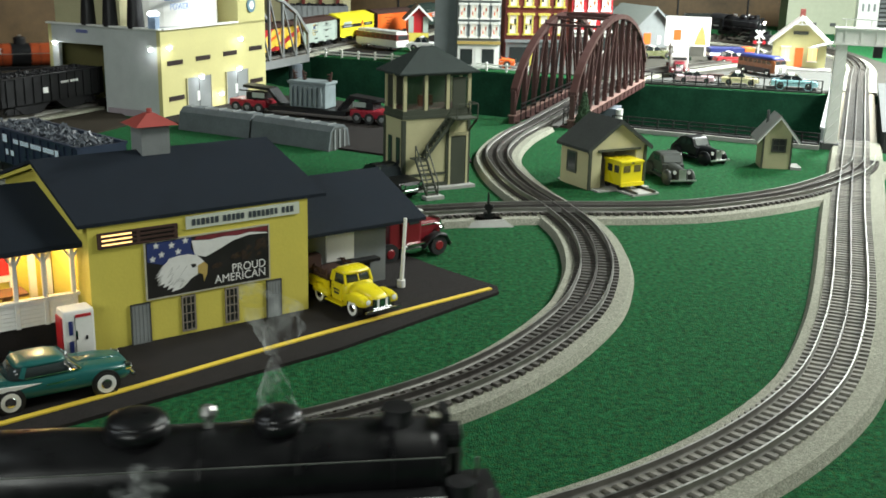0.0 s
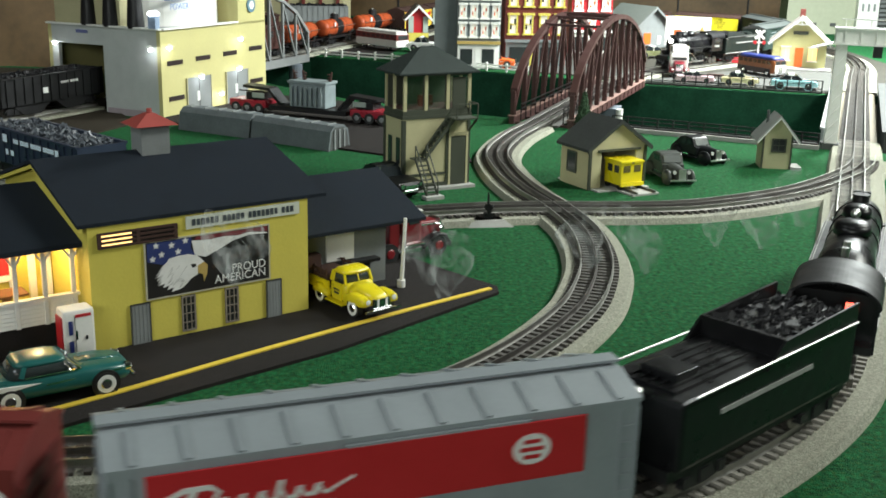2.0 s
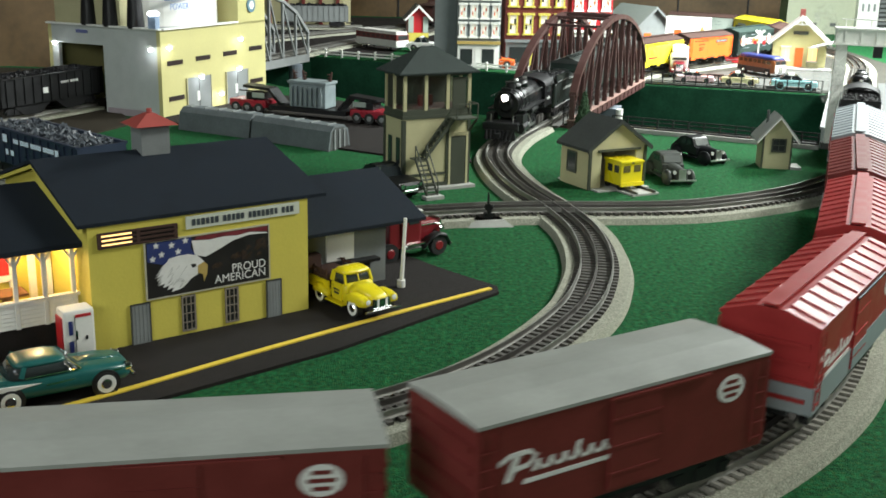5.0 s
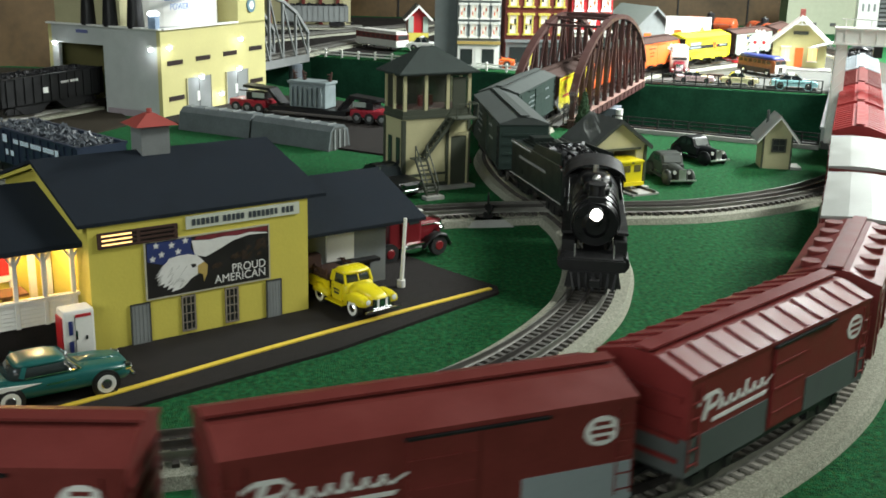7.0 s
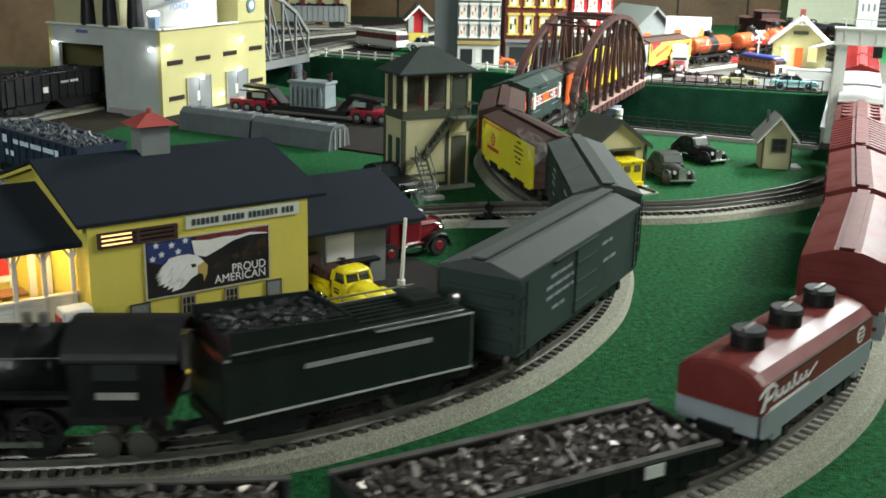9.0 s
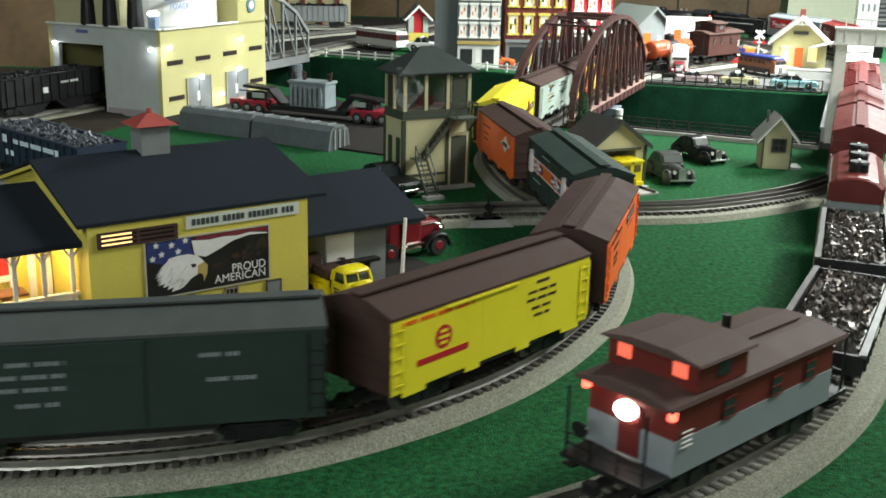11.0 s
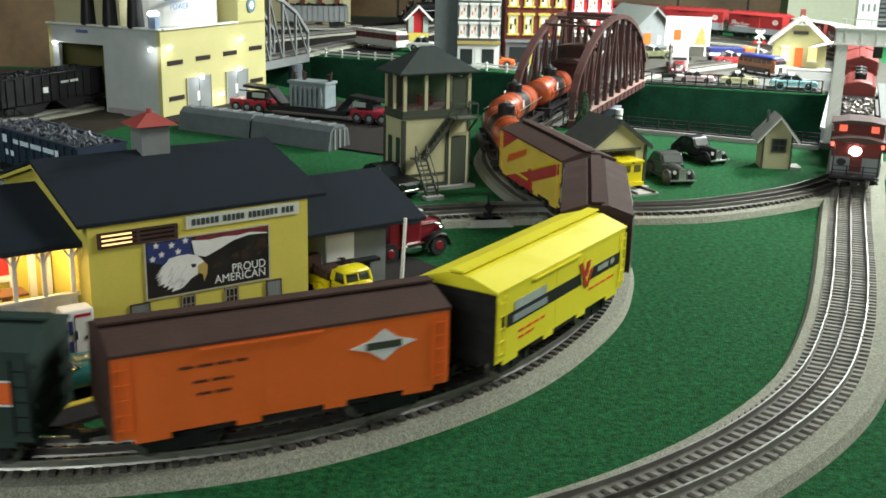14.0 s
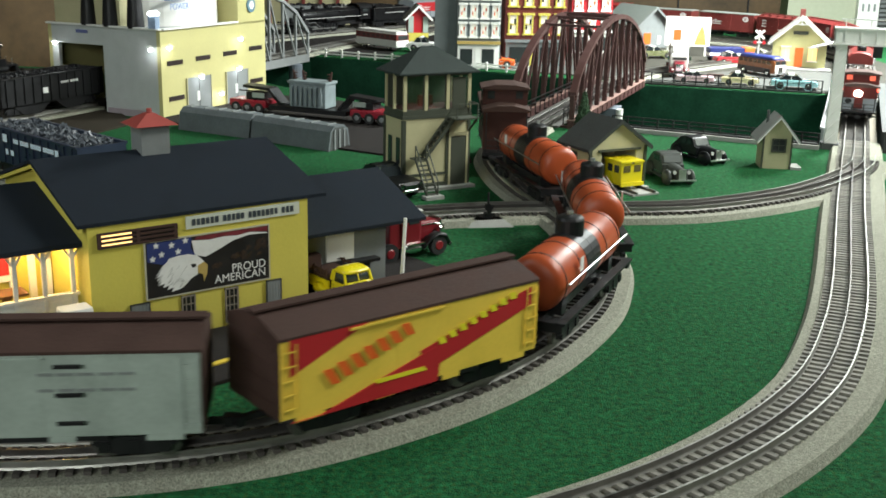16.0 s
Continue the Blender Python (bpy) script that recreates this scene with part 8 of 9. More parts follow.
def far_truss():
    a, b = Vector((-0.618, 2.481, 0)), Vector((-0.426, 2.996, 0))
    L = (b - a).length
    h = thing("silver_truss_bridge", pose(a.x, a.y, 0, 0, 0, math.degrees(math.atan2(b.y - a.y, b.x - a.x))), "silver arched truss bridge beside the power house", "bridge")
    n = 8
    top = lambda x: 0.070 + 0.112 * max(0.0, 1 - (2 * x / L - 1) ** 2) ** 0.8
    for sd in (-1, 1):
        y = sd * 0.052
        tr = part("truss_side", Shape().box(L / 2, y, 0.004, L, 0.010, 0.020), TRUSS_SHADED, h)
        for k in range(n + 1):
            x = L * k / n
            part("vertical", Shape().box(x, y, top(x) / 2, 0.006, 0.006, top(x)), TRUSS_SHADED, tr)
            if k < n:
                x2 = L * (k + 1) / n
                part("chord", Shape().bar((x, y, top(x)), (x2, y, top(x2)), 0.010, 0.008), TRUSS_SHADED, tr)
                p, q = (x, x2) if k >= n / 2 else (x2, x)
                part("diagonal", Shape().bar((p, y, top(p)), (q, y, 0.01), 0.004, 0.004), TRUSS_SHADED, tr)
    p = thing("bridge_pier", pose(-0.40, 2.90, -0.34), "grey pier under the silver bridge", "pier")
    part("shaft", Shape().rod((0, 0, 0), (0, 0, 0.335), 0.018, seg=16), mat("pier_bluegrey", (0.13, 0.15, 0.18), 0.7, vary=0.15), p)


far_truss()


def switch_stand():
    h = thing("switch_stand", pose(0.052, 1.256, 0, 0, 0, 10), "black switch stand on a concrete pad", "switch stand")
    part("pad", Shape().loft([[(-0.026, -0.012, 0), (0.030, -0.012, 0), (0.022, 0.018, 0), (-0.016, 0.018, 0)], [(-0.018, -0.004, 0.007), (0.020, -0.004, 0.007), (0.016, 0.016, 0.007), (-0.012, 0.016, 0.007)]]), CONCRETE, h)
    part("base", Shape().box(0.002, 0.008, 0.010, 0.010, 0.008, 0.006), BLACK, h)
    part("mast", Shape().rod((0.002, 0.008, 0.01), (0.002, 0.008, 0.038), 0.0013, seg=8), BLACK, h)
    part("lever", Shape().bar((0.002, 0.004, 0.012), (0.006, -0.002, 0.024), 0.0018, 0.0018), BLACK, h)
    part("target", Shape().rod((0.002, 0.006, 0.020), (0.002, 0.010, 0.020), 0.0045, seg=12), BLACK, h)


switch_stand()


def pine(m, H, seed=2):
    h = thing("pine_tree", m, "small dark green model pine tree", "tree")
    part("trunk", Shape().rod((0, 0, 0), (0, 0, H * 0.9), 0.0022, 0.0006, seg=8), ROOFBROWN, h)
    rnd = random.Random(seed)
    s = Shape()
    for k in range(420):
        f = rnd.random() ** 0.8
        a = rnd.uniform(0, 6.28)
        r = (1 - f) * H * 0.24 * rnd.uniform(0.35, 1.1) + 0.001
        z = H * (0.12 + 0.88 * f) - r * 0.25
        m2 = pose(r * math.cos(a), r * math.sin(a), z, rnd.uniform(-40, 40), rnd.uniform(-30, 30), rnd.uniform(0, 360))
        bmesh.ops.create_cone(s.bm, cap_ends=True, segments=4, radius1=0.0028, radius2=0.0003, depth=0.007, matrix=m2)
    part("crown", s, TREEGREEN, h)["kind"] = "stuff"


pine(pose(0.248, 1.965, 0), 0.065)


# ---- the town beyond the canyon ----
def town_house(name, label, m, W, D, H, wall, frame, cols, rows, shop, cornice, awning=None, glow=True):
    """A town house with its front on -y."""
    h = thing(name, m, label, "building")
    part("wall", Shape().box(W / 2, D / 2, H / 2, W, D, H), wall, h)
    part("cornice", Shape().box(W / 2, -0.004, H - 0.006, W + 0.008, 0.014, 0.012).box(W / 2, -0.002, H - 0.016, W, 0.008, 0.004), cornice, h)
    glass = mat("lit_town_window", (0.75, 0.72, 0.62), 0.3, glow=0.35, vary=0.1) if glow else GLASS
    z0 = 0.075
    dz = (H - z0 - 0.018) / rows
    dx = W / cols
    for i in range(cols):
        for j in range(rows):
            x, z = dx * (i + 0.5), z0 + dz * (j + 0.5)
            w, hh = dx * 0.52, dz * 0.66
            wn = part("window", Shape().box(x, -0.0004, z, w, 0.001, hh), glass, h, "pale lit window")
            part("frame", Shape().box(x - w / 2, -0.002, z, 0.004, 0.004, hh + 0.006).box(x + w / 2, -0.002, z, 0.004, 0.004, hh + 0.006).box(x, -0.002, z, w, 0.003, 0.002), frame, wn)
            part("lintel", Shape().box(x, -0.003, z + hh / 2 + 0.003, w + 0.010, 0.006, 0.006), frame, wn)
            part("sill", Shape().box(x, -0.003, z - hh / 2 - 0.002, w + 0.010, 0.008, 0.004), frame, wn)
            for q in (-0.25, 0.25):
                part("blind", Shape().box(x + q * w, -0.0012, z + (0.12 if q > 0 else -0.12) * hh, w * 0.22, 0.0008, hh * 0.34), ORANGE if frame is WHITE else GLASS, wn)
    sh = part("shopfront", Shape().box(W / 2, -0.002, 0.034, W * 0.96, 0.004, 0.062), shop, h)
    for k in (0.22, 0.72):
        part("shop_window", Shape().box(W * k, -0.0046, 0.032, W * 0.28, 0.001, 0.040), GLASS, sh)
    part("shop_door", Shape().box(W * 0.48, -0.0046, 0.026, W * 0.13, 0.001, 0.050), frame, sh)
    part("fascia", Shape().box(W / 2, -0.006, 0.068, W, 0.010, 0.007), awning or shop, sh)
    return h


BLUEGREY = mat("blue_grey_wall", (0.17, 0.195, 0.20), 0.75, vary=0.1)
town_house("town_house", "blue-grey four-storey town house with white windows", pose(0.022, 2.835, 0, 0, 0, 6), 0.112, 0.10, 0.235, BLUEGREY, WHITE, 4, 3, WHITE, GREY, awning=BEAK)
town_house("town_house", "maroon town house with yellow window surrounds", pose(0.148, 2.915, 0, 0, 0, 8), 0.165, 0.12, 0.235, BRICKRED, YELLOW_WALL, 4, 2, BLUEGREY, ORANGE, awning=BLUEGREY)
town_house("town_house", "red brick house with white arched windows", pose(0.36, 3.28, 0, 0, 0, 10), 0.125, 0.12, 0.185, BRIGHTRED, WHITE, 3, 2, WHITE, BLUEGREY)
sd_ = thing("town_house", pose(-0.006, 2.90, 0, 0, 0, 0), "plain blue-grey side wing of the town house", "building")
part("wall", Shape().box(0, 0, 0.115, 0.060, 0.07, 0.23), BLUEGREY, sd_)
part("cornice", Shape().box(0, -0.002, 0.226, 0.062, 0.076, 0.008), GREY, sd_)


def gable_house(name, label, m, W, D, E, R, wall, roof, trim, front="y", detail=True):
    h = thing(name, m, label, "building")
    part("wall", Shape().box(W / 2, D / 2, E / 2, W, D, E), wall, h)
    part("gable", Shape().prism([(0, E), (W, E), (W / 2, R)], 0, D, "y"), wall, h)
    for a in (-0.012, W + 0.012):
        part("roof_slope", Shape().prism([(a, E - 0.012 * (R - E) / (W / 2)), (W / 2, R), (W / 2, R + 0.005), (a, E - 0.012 * (R - E) / (W / 2) + 0.005)], -0.014, D + 0.01, "y"), roof, h)
    part("bargeboard", Shape().bar((-0.012, -0.014, E - 0.010), (W / 2, -0.014, R), 0.004, 0.006).bar((W + 0.012, -0.014, E - 0.010), (W / 2, -0.014, R), 0.004, 0.006), trim, h)
    if detail:
        for x in (0.25, 0.75):
            w = part("window", Shape().box(W * x, -0.0006, E * 0.55, W * 0.16, 0.001, E * 0.45), mat("lit_yellow_window", (1.0, 0.72, 0.3), 0.4, glow=0.8, vary=0.05), h)
            part("frame", Shape().box(W * x, -0.002, E * 0.79, W * 0.20, 0.003, 0.003).box(W * x, -0.002, E * 0.31, W * 0.20, 0.003, 0.003).box(W * x, -0.0015, E * 0.55, 0.002, 0.002, E * 0.45), trim, w)
        part("door", Shape().box(W * 0.5, -0.0008, E * 0.38, W * 0.15, 0.002, E * 0.76), ORANGE, h)
        part("apex_lattice", Shape().box(W / 2, -0.013, E + (R - E) * 0.72, W * 0.26, 0.003, 0.0030).box(W / 2, -0.013, E + (R - E) * 0.82, 0.0030, 0.003, (R - E) * 0.30).bar((W * 0.40, -0.013, E + (R - E) * 0.72), (W / 2, -0.013, E + (R - E) * 0.95), 0.002, 0.002).bar((W * 0.60, -0.013, E + (R - E) * 0.72), (W / 2, -0.013, E + (R - E) * 0.95), 0.002, 0.002), trim, h)
        part("name_board", Shape().box(W / 2, -0.002, E + (R - E) * 0.35, W * 0.28, 0.002, 0.009), OLIVE, h, "dark blank name board")
    return h


dp = gable_house("depot", "pale olive-yellow station depot with white trimmed gable roof", pose(0.888, 3.035, 0, 0, 0, -17), 0.140, 0.10, 0.078, 0.140, mat("depot_pale_olive", (0.50, 0.47, 0.22), 0.7, vary=0.1, scale=40), mat("depot_roof", (0.30, 0.27, 0.25), 0.7, vary=0.1), WHITE)
part("platform", Shape().box(0.07, -0.03, 0.004, 0.17, 0.06, 0.008), CONCRETE, dp)
part("chimney", Shape().box(0.07, 0.05, 0.145, 0.014, 0.014, 0.03), BRICKRED, dp)
part("canopy", Shape().prism([(0.10, 0.062), (0.165, 0.082), (0.165, 0.086), (0.10, 0.066)], -0.05, -0.012, "y"), mat("pale_roof", (0.55, 0.53, 0.50), 0.6), dp)
gable_house("barn", "grey barn with pale grey gable roof", pose(0.60, 3.52, 0, 0, 0, 24), 0.115, 0.19, 0.075, 0.125, GREY, mat("pale_grey_roof", (0.20, 0.23, 0.21), 0.7, vary=0.1), GREY, detail=False)
br = bpy.data.objects["barn"]
part("hay_door", Shape().box(0.035, -0.001, 0.030, 0.026, 0.002, 0.034), ORANGE, br, "orange barn door")
part("white_door", Shape().box(0.080, -0.001, 0.026, 0.012, 0.002, 0.026), WHITE, br)


def billboard_town():
    h = thing("roadside_billboard", pose(0.648, 3.32, 0, 0, 0, -8), "large brightly lit white roadside billboard", "billboard")
    part("panel", Shape().box(0.065, 0, 0.073, 0.132, 0.004, 0.086), WHITE, h)
    part("picture", Shape().prism([(0.085, 0.035), (0.120, 0.035), (0.114, 0.070), (0.106, 0.092), (0.096, 0.070)], -0.0022, -0.0026, "y"), BEAK, h, "pale yellow printed shape")
    part("picture", Shape().box(0.035, -0.0024, 0.062, 0.022, 0.0006, 0.03), ORANGE, h)
    for x in (0.01, 0.12):
        part("leg", Shape().box(x, 0.004, 0.02, 0.006, 0.004, 0.04), WHITE, h)


billboard_town()


def road_truck():
    h = thing("road_truck", pose(0.583, 2.790, 0.003, 0, 0, -98), "white and maroon highway truck with chrome grille and white tank trailer", "truck")
    WINE = mat("truck_wine", (0.16, 0.018, 0.026), 0.3, vary=0.1, scale=40)
    cab = part("cab", shell([(0.000, 0.0215, 0.012, 0.056), (0.004, 0.0225, 0.011, 0.059), (0.022, 0.0225, 0.011, 0.059), (0.027, 0.0205, 0.012, 0.052)], e=0.3), WHITE, h)
    part("wind_deflector", shell([(-0.004, 0.019, 0.056, 0.078), (0.010, 0.018, 0.056, 0.074), (0.022, 0.016, 0.056, 0.062)], e=0.5), WHITE, cab)
    part("windscreen", Shape().box(0.0262, 0, 0.0470, 0.0016, 0.0350, 0.0110, ry=-12), GLASS, cab)
    part("hood", shell([(0.024, 0.0150, 0.014, 0.040), (0.044, 0.0135, 0.014, 0.036), (0.050, 0.0120, 0.015, 0.033)], e=0.4), WINE, h)
    part("grille", Shape().box(0.0510, 0, 0.0240, 0.0020, 0.0190, 0.0190, bevel=0.0008), CHROME, h)
    part("bumper", Shape().box(0.0545, 0, 0.0100, 0.0030, 0.0450, 0.0070, bevel=0.001), CHROME, h)
    for sd in (-1, 1):
        part("fender", shell([(0.024, 0.004, 0.010, 0.014), (0.032, 0.0058, 0.016, 0.024), (0.044, 0.0060, 0.016, 0.025), (0.052, 0.0050, 0.012, 0.020)], e=0.7), WINE, h, smooth=True).location = (0, sd * 0.0180, 0)
        part("headlight", Shape().ball(0.0520, sd * 0.0165, 0.0200, 0.0028, seg=10), WHITE, h)
        part("stack", Shape().rod((-0.003, sd * 0.0225, 0.014), (-0.003, sd * 0.0225, 0.080), 0.0018, seg=8), CHROME, h)
        part("side_panel", Shape().box(0.012, sd * 0.0228, 0.0240, 0.022, 0.0010, 0.0180), WINE, cab)
        part("mirror", Shape().box(0.026, sd * 0.0265, 0.0460, 0.0020, 0.0040, 0.0090), CHROME, cab)
    part("trailer_tank", shell([(-0.150, 0.012, 0.024, 0.050), (-0.145, 0.0200, 0.018, 0.058), (-0.018, 0.0200, 0.018, 0.058), (-0.012, 0.012, 0.024, 0.050)], e=0.9), WHITE, h, "white tank trailer", smooth=True)
    part("frame", Shape().box(-0.055, 0, 0.0130, 0.190, 0.018, 0.006), BLACK, h)
    wheels(h, (0.040, -0.010, -0.110, -0.132), 0.0200, 0.0100)


road_truck()


def picnic_table():
    h = thing("picnic_table", pose(0.655, 2.690, 0.003, 0, 0, -12), "small wooden picnic table near the canyon railing", "table")
    part("top", Shape().box(0, 0, 0.0165, 0.040, 0.017, 0.0016), ROOFBROWN, h)
    for sd in (-1, 1):
        part("bench", Shape().box(0, sd * 0.0160, 0.0100, 0.040, 0.006, 0.0014), ROOFBROWN, h)
        for x in (-0.014, 0.014):
            part("leg", Shape().bar((x, sd * 0.0160, 0.0), (x, sd * 0.0040, 0.0160), 0.0018, 0.0018), ROOFBROWN, h)
    for x in (-0.014, 0.014):
        part("cross_beam", Shape().box(x, 0, 0.0088, 0.0018, 0.036, 0.0018), ROOFBROWN, h)


picnic_table()


def bus():
    h = thing("bus", pose(0.812, 2.858, 0.003, 0, 0, -62), "old brown-orange bus with navy roof and chrome front", "bus")
    BRN = mat("bus_orange_brown", (0.26, 0.085, 0.030), 0.35, vary=0.2, scale=40)
    part("body", shell([(-0.0670, 0.0190, 0.010, 0.040), (-0.0640, 0.0218, 0.008, 0.044), (0.0600, 0.0218, 0.008, 0.044), (0.0670, 0.0195, 0.009, 0.041)], e=0.35), BRN, h)
    part("roof", shell([(-0.0650, 0.0170, 0.039, 0.047), (-0.0580, 0.0205, 0.039, 0.0515), (0.0540, 0.0205, 0.039, 0.0515), (0.0640, 0.0170, 0.039, 0.048)], e=0.7), BLUEDK, h, smooth=True)
    fr = part("front", Shape().box(0.0672, 0, 0.0210, 0.0030, 0.0360, 0.0200, bevel=0.0012), WHITE, h, "white and chrome bus front")
    part("radiator", Shape().box(0.0690, 0, 0.0190, 0.0016, 0.0140, 0.0140), CHROME, fr)
    part("windscreen", Shape().box(0.0660, 0.0090, 0.0365, 0.0040, 0.0150, 0.0095).box(0.0660, -0.0090, 0.0365, 0.0040, 0.0150, 0.0095), GLASS, h)
    for sd in (-1, 1):
        for k in range(7):
            part("window", Shape().box(-0.0520 + 0.0165 * k, sd * 0.0219, 0.0360, 0.0120, 0.0010, 0.0090), mat("bus_window", (0.10, 0.06, 0.035), 0.2, vary=0.1), h)
        part("skirt", Shape().box(-0.005, sd * 0.0220, 0.0145, 0.118, 0.0010, 0.0130), mat("bus_dark_skirt", (0.030, 0.018, 0.020), 0.4, vary=0.2), h)
        part("headlight", Shape().ball(0.0695, sd * 0.0140, 0.0160, 0.0026, seg=10), CHROME, h)
    part("bumper", Shape().box(0.0715, 0, 0.0100, 0.0026, 0.0420, 0.0040, bevel=0.001), CHROME, h)
    wheels(h, (-0.040, 0.044), 0.020, 0.0095)


bus()


def tram():
    h = thing("streetcar", pose(-0.196, 3.285, 0.003, 0, 0, -46), "white and maroon streetcar with dark windows", "streetcar")
    part("body", Shape().box(0, 0, 0.030, 0.185, 0.050, 0.040, bevel=0.005), WHITE, h)
    part("band", Shape().box(0, 0, 0.0385, 0.186, 0.0508, 0.0200, bevel=0.004), MAROON, h)
    part("roof", Shape().box(0, 0, 0.052, 0.176, 0.044, 0.008, bevel=0.003), mat("pale_roof", (0.55, 0.53, 0.50), 0.6), h)
    for k in range(8):
        part("window", Shape().box(-0.075 + 0.0215 * k, -0.0257, 0.0400, 0.013, 0.001, 0.0080), mat("tram_window", (0.10, 0.05, 0.05), 0.2, vary=0.2), h)
    part("windscreen", Shape().box(0.0932, 0, 0.039, 0.001, 0.036, 0.012), GLASS, h)
    wheels(h, (-0.055, 0.055), 0.019, 0.009)


tram()
gh = gable_house("red_hut", "red hut with grey roof and yellow base", pose(-0.125, 3.46, 0, 0, 0, 8), 0.062, 0.07, 0.085, 0.118, BRIGHTRED, SILVER, WHITE, detail=False)
part("yellow_base", Shape().box(0.031, -0.002, 0.018, 0.064, 0.004, 0.036), YELLOW_WALL, gh)
for x in (0.008, 0.054):
    part("white_panel", Shape().box(x, -0.002, 0.062, 0.016, 0.004, 0.050), PALEGREY, gh)
CYAN = mat("pale_cyan_paint", (0.35, 0.62, 0.66), 0.2, coat=0.5, vary=0.03)
CREAMP = mat("cream_car_paint", (0.65, 0.58, 0.35), 0.25, coat=0.4, vary=0.03)
PINK = mat("pale_pink_paint", (0.60, 0.42, 0.45), 0.25, coat=0.4, vary=0.03)
auto("sedan", "pale cyan and white sedan by the canyon railing", pose(0.815, 2.585, 0.003, 0, 0, -14), 0.105, 0.042, 0.034, CYAN, roof=WHITE)
auto("sedan", "cream car parked on the town street", pose(0.70, 2.635, 0.003, 0, 0, -12), 0.085, 0.040, 0.030, CREAMP, roof=WHITE)
auto("sedan", "pale pink convertible car on the town street", pose(0.60, 2.665, 0.003, 0, 0, -12), 0.090, 0.040, 0.026, PINK, roof=WHITE)
auto("pickup_truck", "orange old truck before the shops", pose(0.125, 2.865, 0.003, 0, 0, -6), 0.10, 0.042, 0.040, ORANGE, old=True, category="truck")
auto("sedan", "red car before the shops", pose(0.065, 2.87, 0.003, 0, 0, 4), 0.085, 0.040, 0.030, BRIGHTRED)
auto("sedan", "white rounded van parked near the streetcar", pose(-0.07, 3.24, 0.003, 0, 0, -8), 0.09, 0.045, 0.042, WHITE)
auto("sedan", "red and white car inside the town loop", pose(0.79, 3.08, 0.003, 0, 0, 5), 0.095, 0.042, 0.036, BRIGHTRED, roof=WHITE)
auto("sedan", "olive and white car near the barn", pose(0.60, 3.22, 0.003, 0, 0, 8), 0.11, 0.042, 0.034, mat("olive_car", (0.16, 0.17, 0.08), 0.25), roof=WHITE)


def crossing_sign():
    h = thing("crossing_signal", pose(0.842, 3.01, 0.0), "white crossbuck railway crossing signal", "crossing signal")
    part("mast", Shape().rod((0, 0, 0), (0, 0, 0.105), 0.0025, seg=8), WHITE, h)
    part("crossbuck", Shape().bar((-0.012, -0.003, 0.082), (0.012, -0.003, 0.104), 0.002, 0.006).bar((-0.012, -0.004, 0.104), (0.012, -0.004, 0.082), 0.002, 0.006), WHITE, h)
    part("lamp_bar", Shape().box(0, -0.003, 0.072, 0.028, 0.003, 0.003), WHITE, h)
    for x in (-0.012, 0.012):
        part("signal_lamp", Shape().rod((x, -0.003, 0.072), (x, -0.007, 0.072), 0.005, seg=12), BRIGHTRED, h)


crossing_sign()


def box_truck():
    h = thing("box_truck", pose(0.79, 3.16, 0.003, 0, 0, 4), "dark blue and white trailer truck in town", "truck")
    part("trailer", Shape().box(0, 0, 0.027, 0.10, 0.042, 0.026, bevel=0.002), BLUEDK, h)
    part("stripe", Shape().box(0, 0, 0.022, 0.101, 0.0426, 0.008), WHITE, h)
    part("cab", Shape().box(0.066, 0, 0.026, 0.028, 0.040, 0.030, bevel=0.003), ORANGE, h)
    wheels(h, (-0.035, 0.06), 0.018, 0.009)


box_truck()
cb = thing("cream_factory", pose(1.30, 4.30, 0, 0, 0, 0), "long cream factory wall with small windows", "building")
part("wall", Shape().box(0.17, 0.05, 0.09, 0.34, 0.10, 0.18), mat("factory_pale", (0.36, 0.38, 0.28), 0.7, vary=0.08), cb)
part("annex_wall", Shape().box(0.300, -0.012, 0.095, 0.080, 0.03, 0.19), WHITE, cb)
for k in range(3):
    part("window", Shape().box(0.278 + 0.022 * k, -0.0275, 0.105, 0.008, 0.002, 0.028), GREY, cb)
    part("vent", Shape().box(0.03 + 0.075 * k, -0.001, 0.036, 0.022, 0.002, 0.012), DARKGREY, cb)
sv = thing("shutter_building", pose(1.70, 4.40, 0), "grey building with a ribbed shutter", "building")
part("wall", Shape().box(0.10, 0.05, 0.08, 0.24, 0.10, 0.16), DARKGREY, sv)
for k in range(8):
    part("slat", Shape().box(0.10, -0.003, 0.02 + 0.017 * k, 0.22, 0.006, 0.010), GREY, sv)
pb = thing("cream_warehouse", pose(-0.68, 4.12, 0, 0, 0, -10), "cream warehouse with brown posts behind the tracks", "building")
part("wall", Shape().box(0.15, 0.05, 0.10, 0.30, 0.10, 0.20), CREAM, pb)
for k in range(5):
    part("post", Shape().box(0.02 + 0.065 * k, -0.003, 0.10, 0.012, 0.006, 0.20), BRICKRED, pb)
gg = gondola("gondola", "grey gondola car standing on a back siding", 0.26, GREY, COAL, None, seed=31, height=0.072, mound=0.006)
gg.matrix_basis = pose(-0.47, 3.93, RAIL_TOP - 0.006, 0, 0, 10)
sp3 = track("back_siding", glide([(-0.75, 3.88), (-0.47, 3.93), (-0.30, 3.96)], STEP), "short back siding with a grey car", inner=0.034, outer=0.034)
# post, globe and point light are all added to brighten this spot
tl = point_lamp("town_street_lamp", (0.70, 3.21, 0.115), 0.30, (1.0, 0.93, 0.80), 0.012)
lp = thing("added_lamp_post", pose(0.70, 3.24, 0), "added white lamp post brightening the town", "street lamp")
part("mast", Shape().rod((0, 0, 0), (0, 0, 0.10), 0.0025, 0.002, seg=8), WHITE, lp)
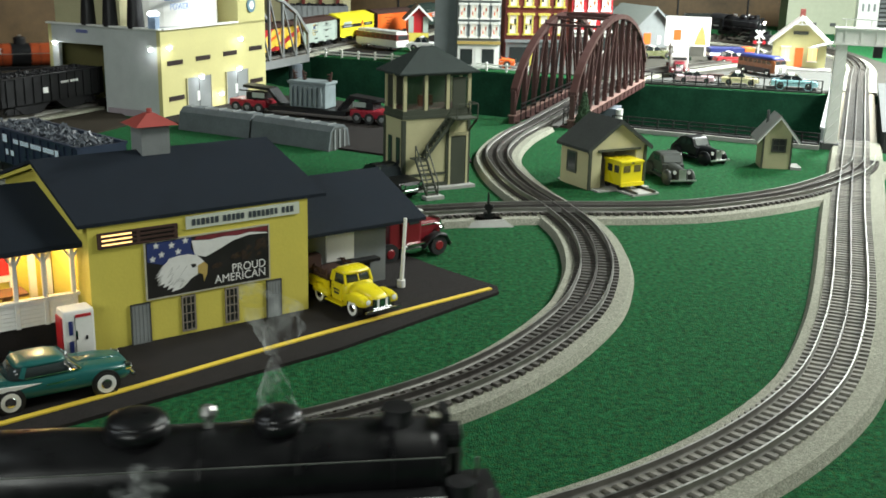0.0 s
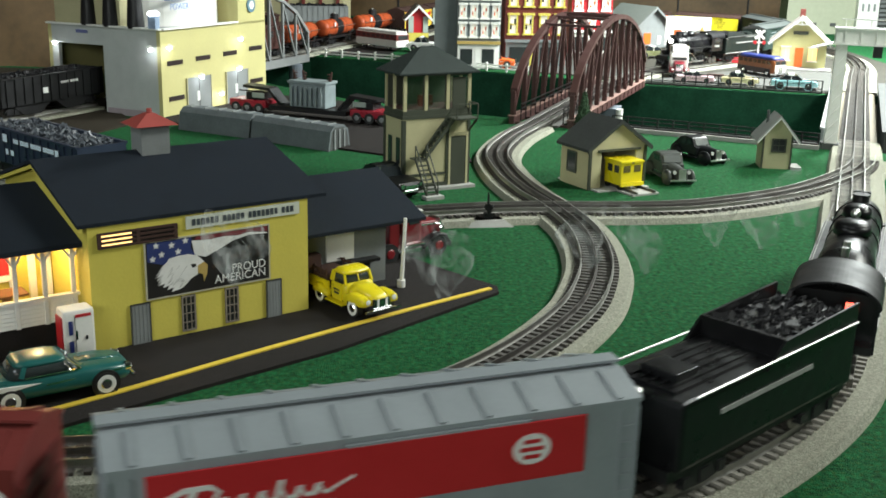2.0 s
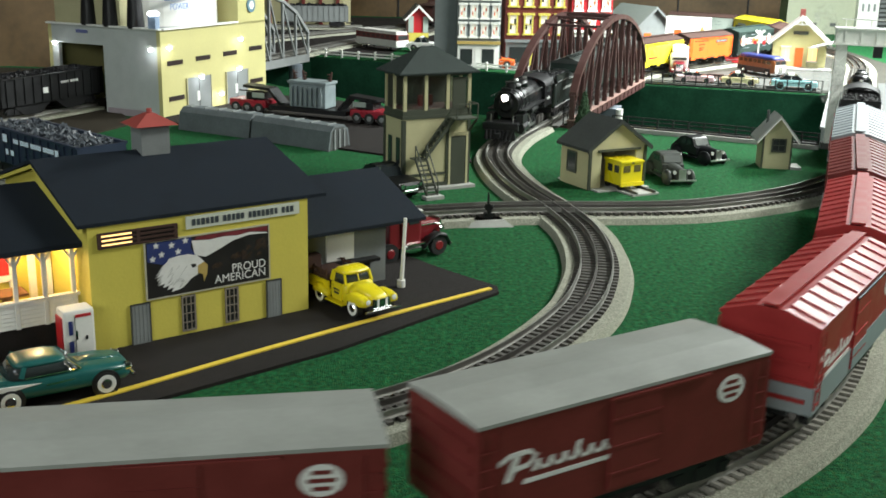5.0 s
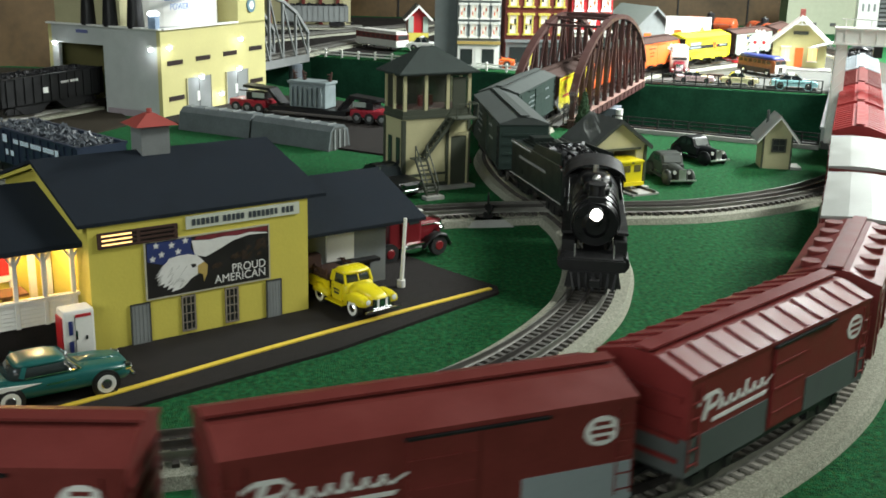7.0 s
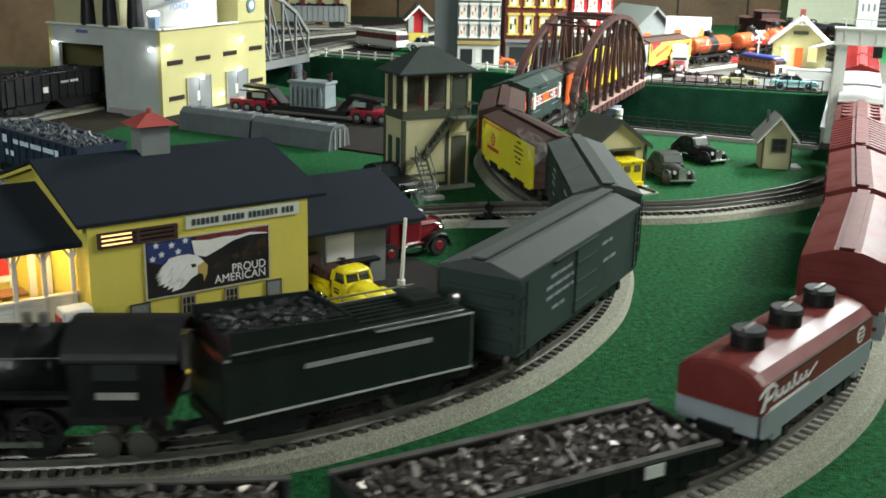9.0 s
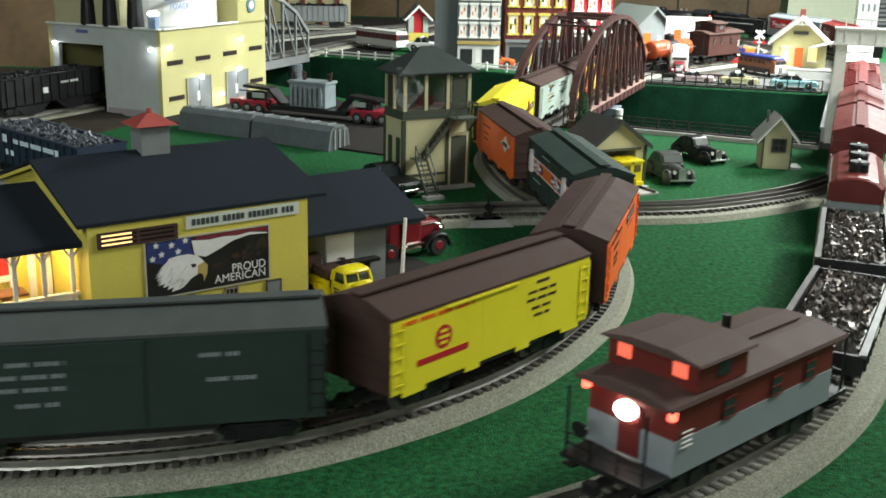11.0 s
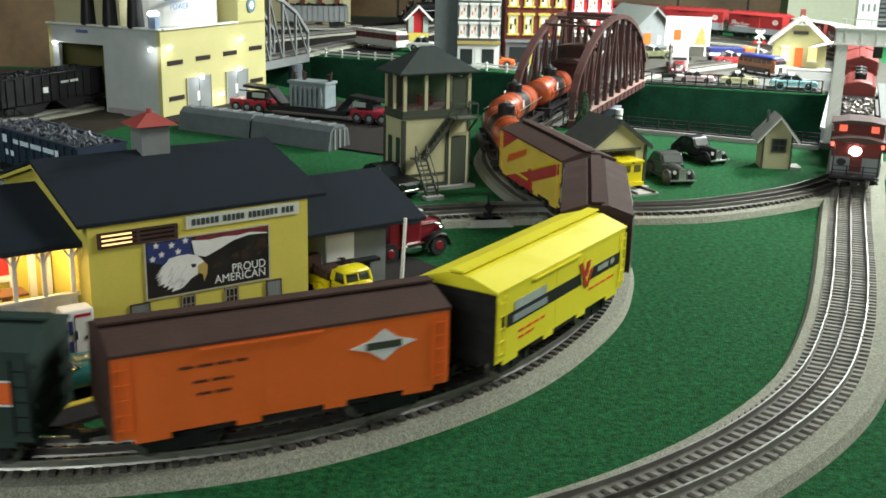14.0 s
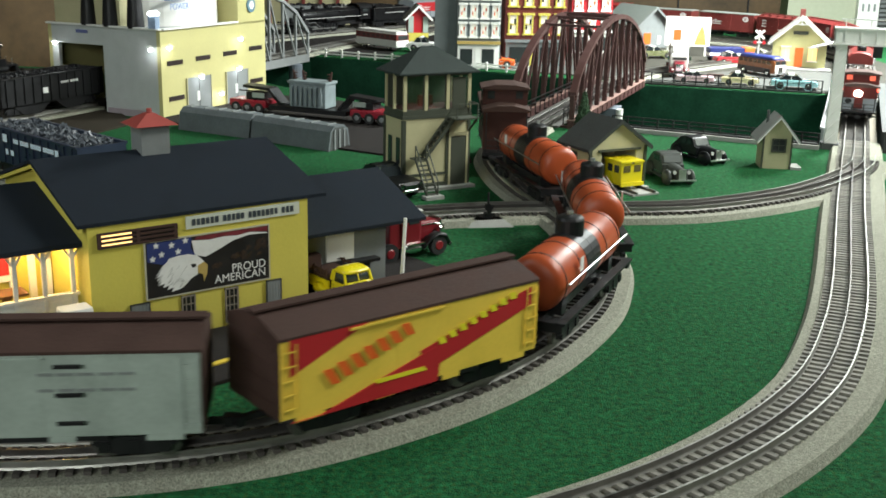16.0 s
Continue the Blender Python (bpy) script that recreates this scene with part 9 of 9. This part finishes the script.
part("globe", Shape().ball(0, 0, 0.105, 0.007, seg=12), LAMPW, lp)


# ---- motion ----
TIMES = [0.2 * k for k in range(81)]


def run_of(marks, t):
    """Distance run at t by a smooth curve through the marks."""
    T, D = zip(*marks)
    k = max(0, min(len(T) - 2, sum(t >= x for x in T) - 1))

    def slope(i):
        lo, hi = max(0, i - 1), min(len(T) - 1, i + 1)
        return (D[hi] - D[lo]) / (T[hi] - T[lo])
    h = T[k + 1] - T[k]
    f = (t - T[k]) / h
    return ((1 + 2 * f) * (1 - f) ** 2 * D[k] + f * (1 - f) ** 2 * h * slope(k) + f * f * (3 - 2 * f) * D[k + 1] + f * f * (f - 1) * h * slope(k + 1))


RUN_A = [(0, 2.640), (0.7, 2.873), (2.4, 3.486), (3.35, 3.845), (6.5, 5.138), (7.0, 5.335), (8.3, 5.862), (9.2, 6.20), (11.3, 6.869), (12.5, 7.281), (13.3, 7.54), (15, 8.03), (16, 8.37)]
RUN_B = [(0, 2.37), (1, 2.82), (2, 3.27), (3, 3.66), (4.0, 4.08), (6.4, 5.065), (7.0, 5.262), (8.2, 5.675), (9.2, 6.025), (11.3, 6.74), (12.5, 7.095), (13.3, 7.33), (14.5, 7.71), (15, 7.872), (16, 8.214)]


def key_train(consist, path, marks, shift=0.0):
    lead = 0.0
    for ob, length in consist:
        rows = []
        for t in TIMES:
            mid = run_of(marks, t) + shift - lead - length / 2
            p, q = on_path(path, mid + length * 0.32), on_path(path, mid - length * 0.32)
            c = (p + q) / 2
            rows.append((t, pose(c[0], c[1], RAIL_TOP, 0, 0, math.degrees(math.atan2(p[1] - q[1], p[0] - q[0])))))
        walk(ob, rows)
        lead += length


def smoke_wisp(seed, size):
    """A curl of smoke: a bent, lumpy, tapering plume."""
    rnd = random.Random(seed)
    ph, q = rnd.uniform(0, 6.28), rnd.uniform(0.7, 1.3)
    rings = []
    for k in range(15):
        f = k / 14
        cx, cy = size * 0.55 * math.sin(4.2 * q * f + ph) * f, size * 0.40 * math.cos(3.4 * q * f + ph) * f
        w = size * (0.12 + 0.60 * math.sin(math.pi * min(1.0, f * 0.92 + 0.04)) * (0.6 + 0.6 * f))
        rings.append([(cx + w * (1 + 0.35 * math.sin(3 * a * 0.5236 + 9 * f + ph)) * math.cos(a * 0.5236), cy + 0.7 * w * (1 + 0.3 * math.cos(2 * a * 0.5236 + 7 * f)) * math.sin(a * 0.5236), size * (2.1 * f - 1.05)) for a in range(12)])
    ob = part("smoke_wisp", Shape().loft(rings), SMOKE, smooth=True)
    return tagged(ob, "thin curling wisp of pale steam above the railway", "smoke", "wisps of locomotive smoke")


# when each wisp leaves its engine, how far behind the engine's head, its drift, and its size
WISPS_A = [(-0.45, 0.115, (-0.030, 0.030), 0.020), (-0.40, 0.300, (-0.020, 0.020), 0.018), (-0.10, 0.115, (-0.035, 0.035), 0.019), (0.15, 0.075, (-0.030, 0.030), 0.017), (0.45, 0.075, (-0.025, 0.035), 0.018),
           (0.55, 0.195, (-0.035, 0.025), 0.019), (0.80, 0.075, (-0.030, 0.030), 0.018), (0.95, 0.195, (-0.040, 0.025), 0.020), (1.15, 0.075, (-0.030, 0.020), 0.020), (1.30, 0.195, (-0.040, 0.020), 0.019),
           (1.60, 0.075, (-0.030, 0.020), 0.018), (2.00, 0.120, (-0.035, 0.015), 0.020), (2.50, 0.075, (-0.030, 0.015), 0.020), (3.10, 0.075, (-0.040, 0.010), 0.020)]
WISPS_B = [(6.30, 0.065, (-0.030, 0.020), 0.016), (6.60, 0.065, (-0.020, 0.020), 0.015), (7.00, 0.065, (-0.030, 0.015), 0.016), (7.45, 0.065, (-0.025, 0.020), 0.015), (7.90, 0.065, (-0.030, 0.020), 0.015)]


def key_smoke(wisps, path, marks, shift, inside):
    """Each wisp rides in the boiler, leaves by the stack, hangs and drifts, then rises away."""
    for n, (t0, back, drift, size) in enumerate(wisps):
        ob = smoke_wisp(int(inside * 1e4) + n, size)
        rows = []
        for t in TIMES:
            p = on_path(path, run_of(marks, max(0.0, min(t, t0))) + shift - back) + (np.array((0.0, 0.0)) if t0 >= 0 else np.array(drift) * 0.4)
            age = max(0.0, t - t0)
            rise = 0.078 * (1 - math.exp(-age / 0.20)) + 0.012 * age + 0.11 * max(0.0, age - 2.6) ** 1.4
            slow = (1 - math.exp(-age / 1.2)) * 1.2
            rows.append((t, pose(p[0] + drift[0] * slow, p[1] + drift[1] * slow, inside + min(1.7, rise), 6 * math.sin(age + n), 0, min(80.0, 14 * age) + 40 * n)))
        walk(ob, rows)


def motions():
    key_train(TRAIN_A, PATH_A, RUN_A, -0.02)
    key_train(TRAIN_B, PATH_B, RUN_B)
    key_smoke(WISPS_A, PATH_A, RUN_A, -0.02, RAIL_TOP + 0.050)
    key_smoke(WISPS_B, PATH_B, RUN_B, 0.0, RAIL_TOP + 0.052)


motions()
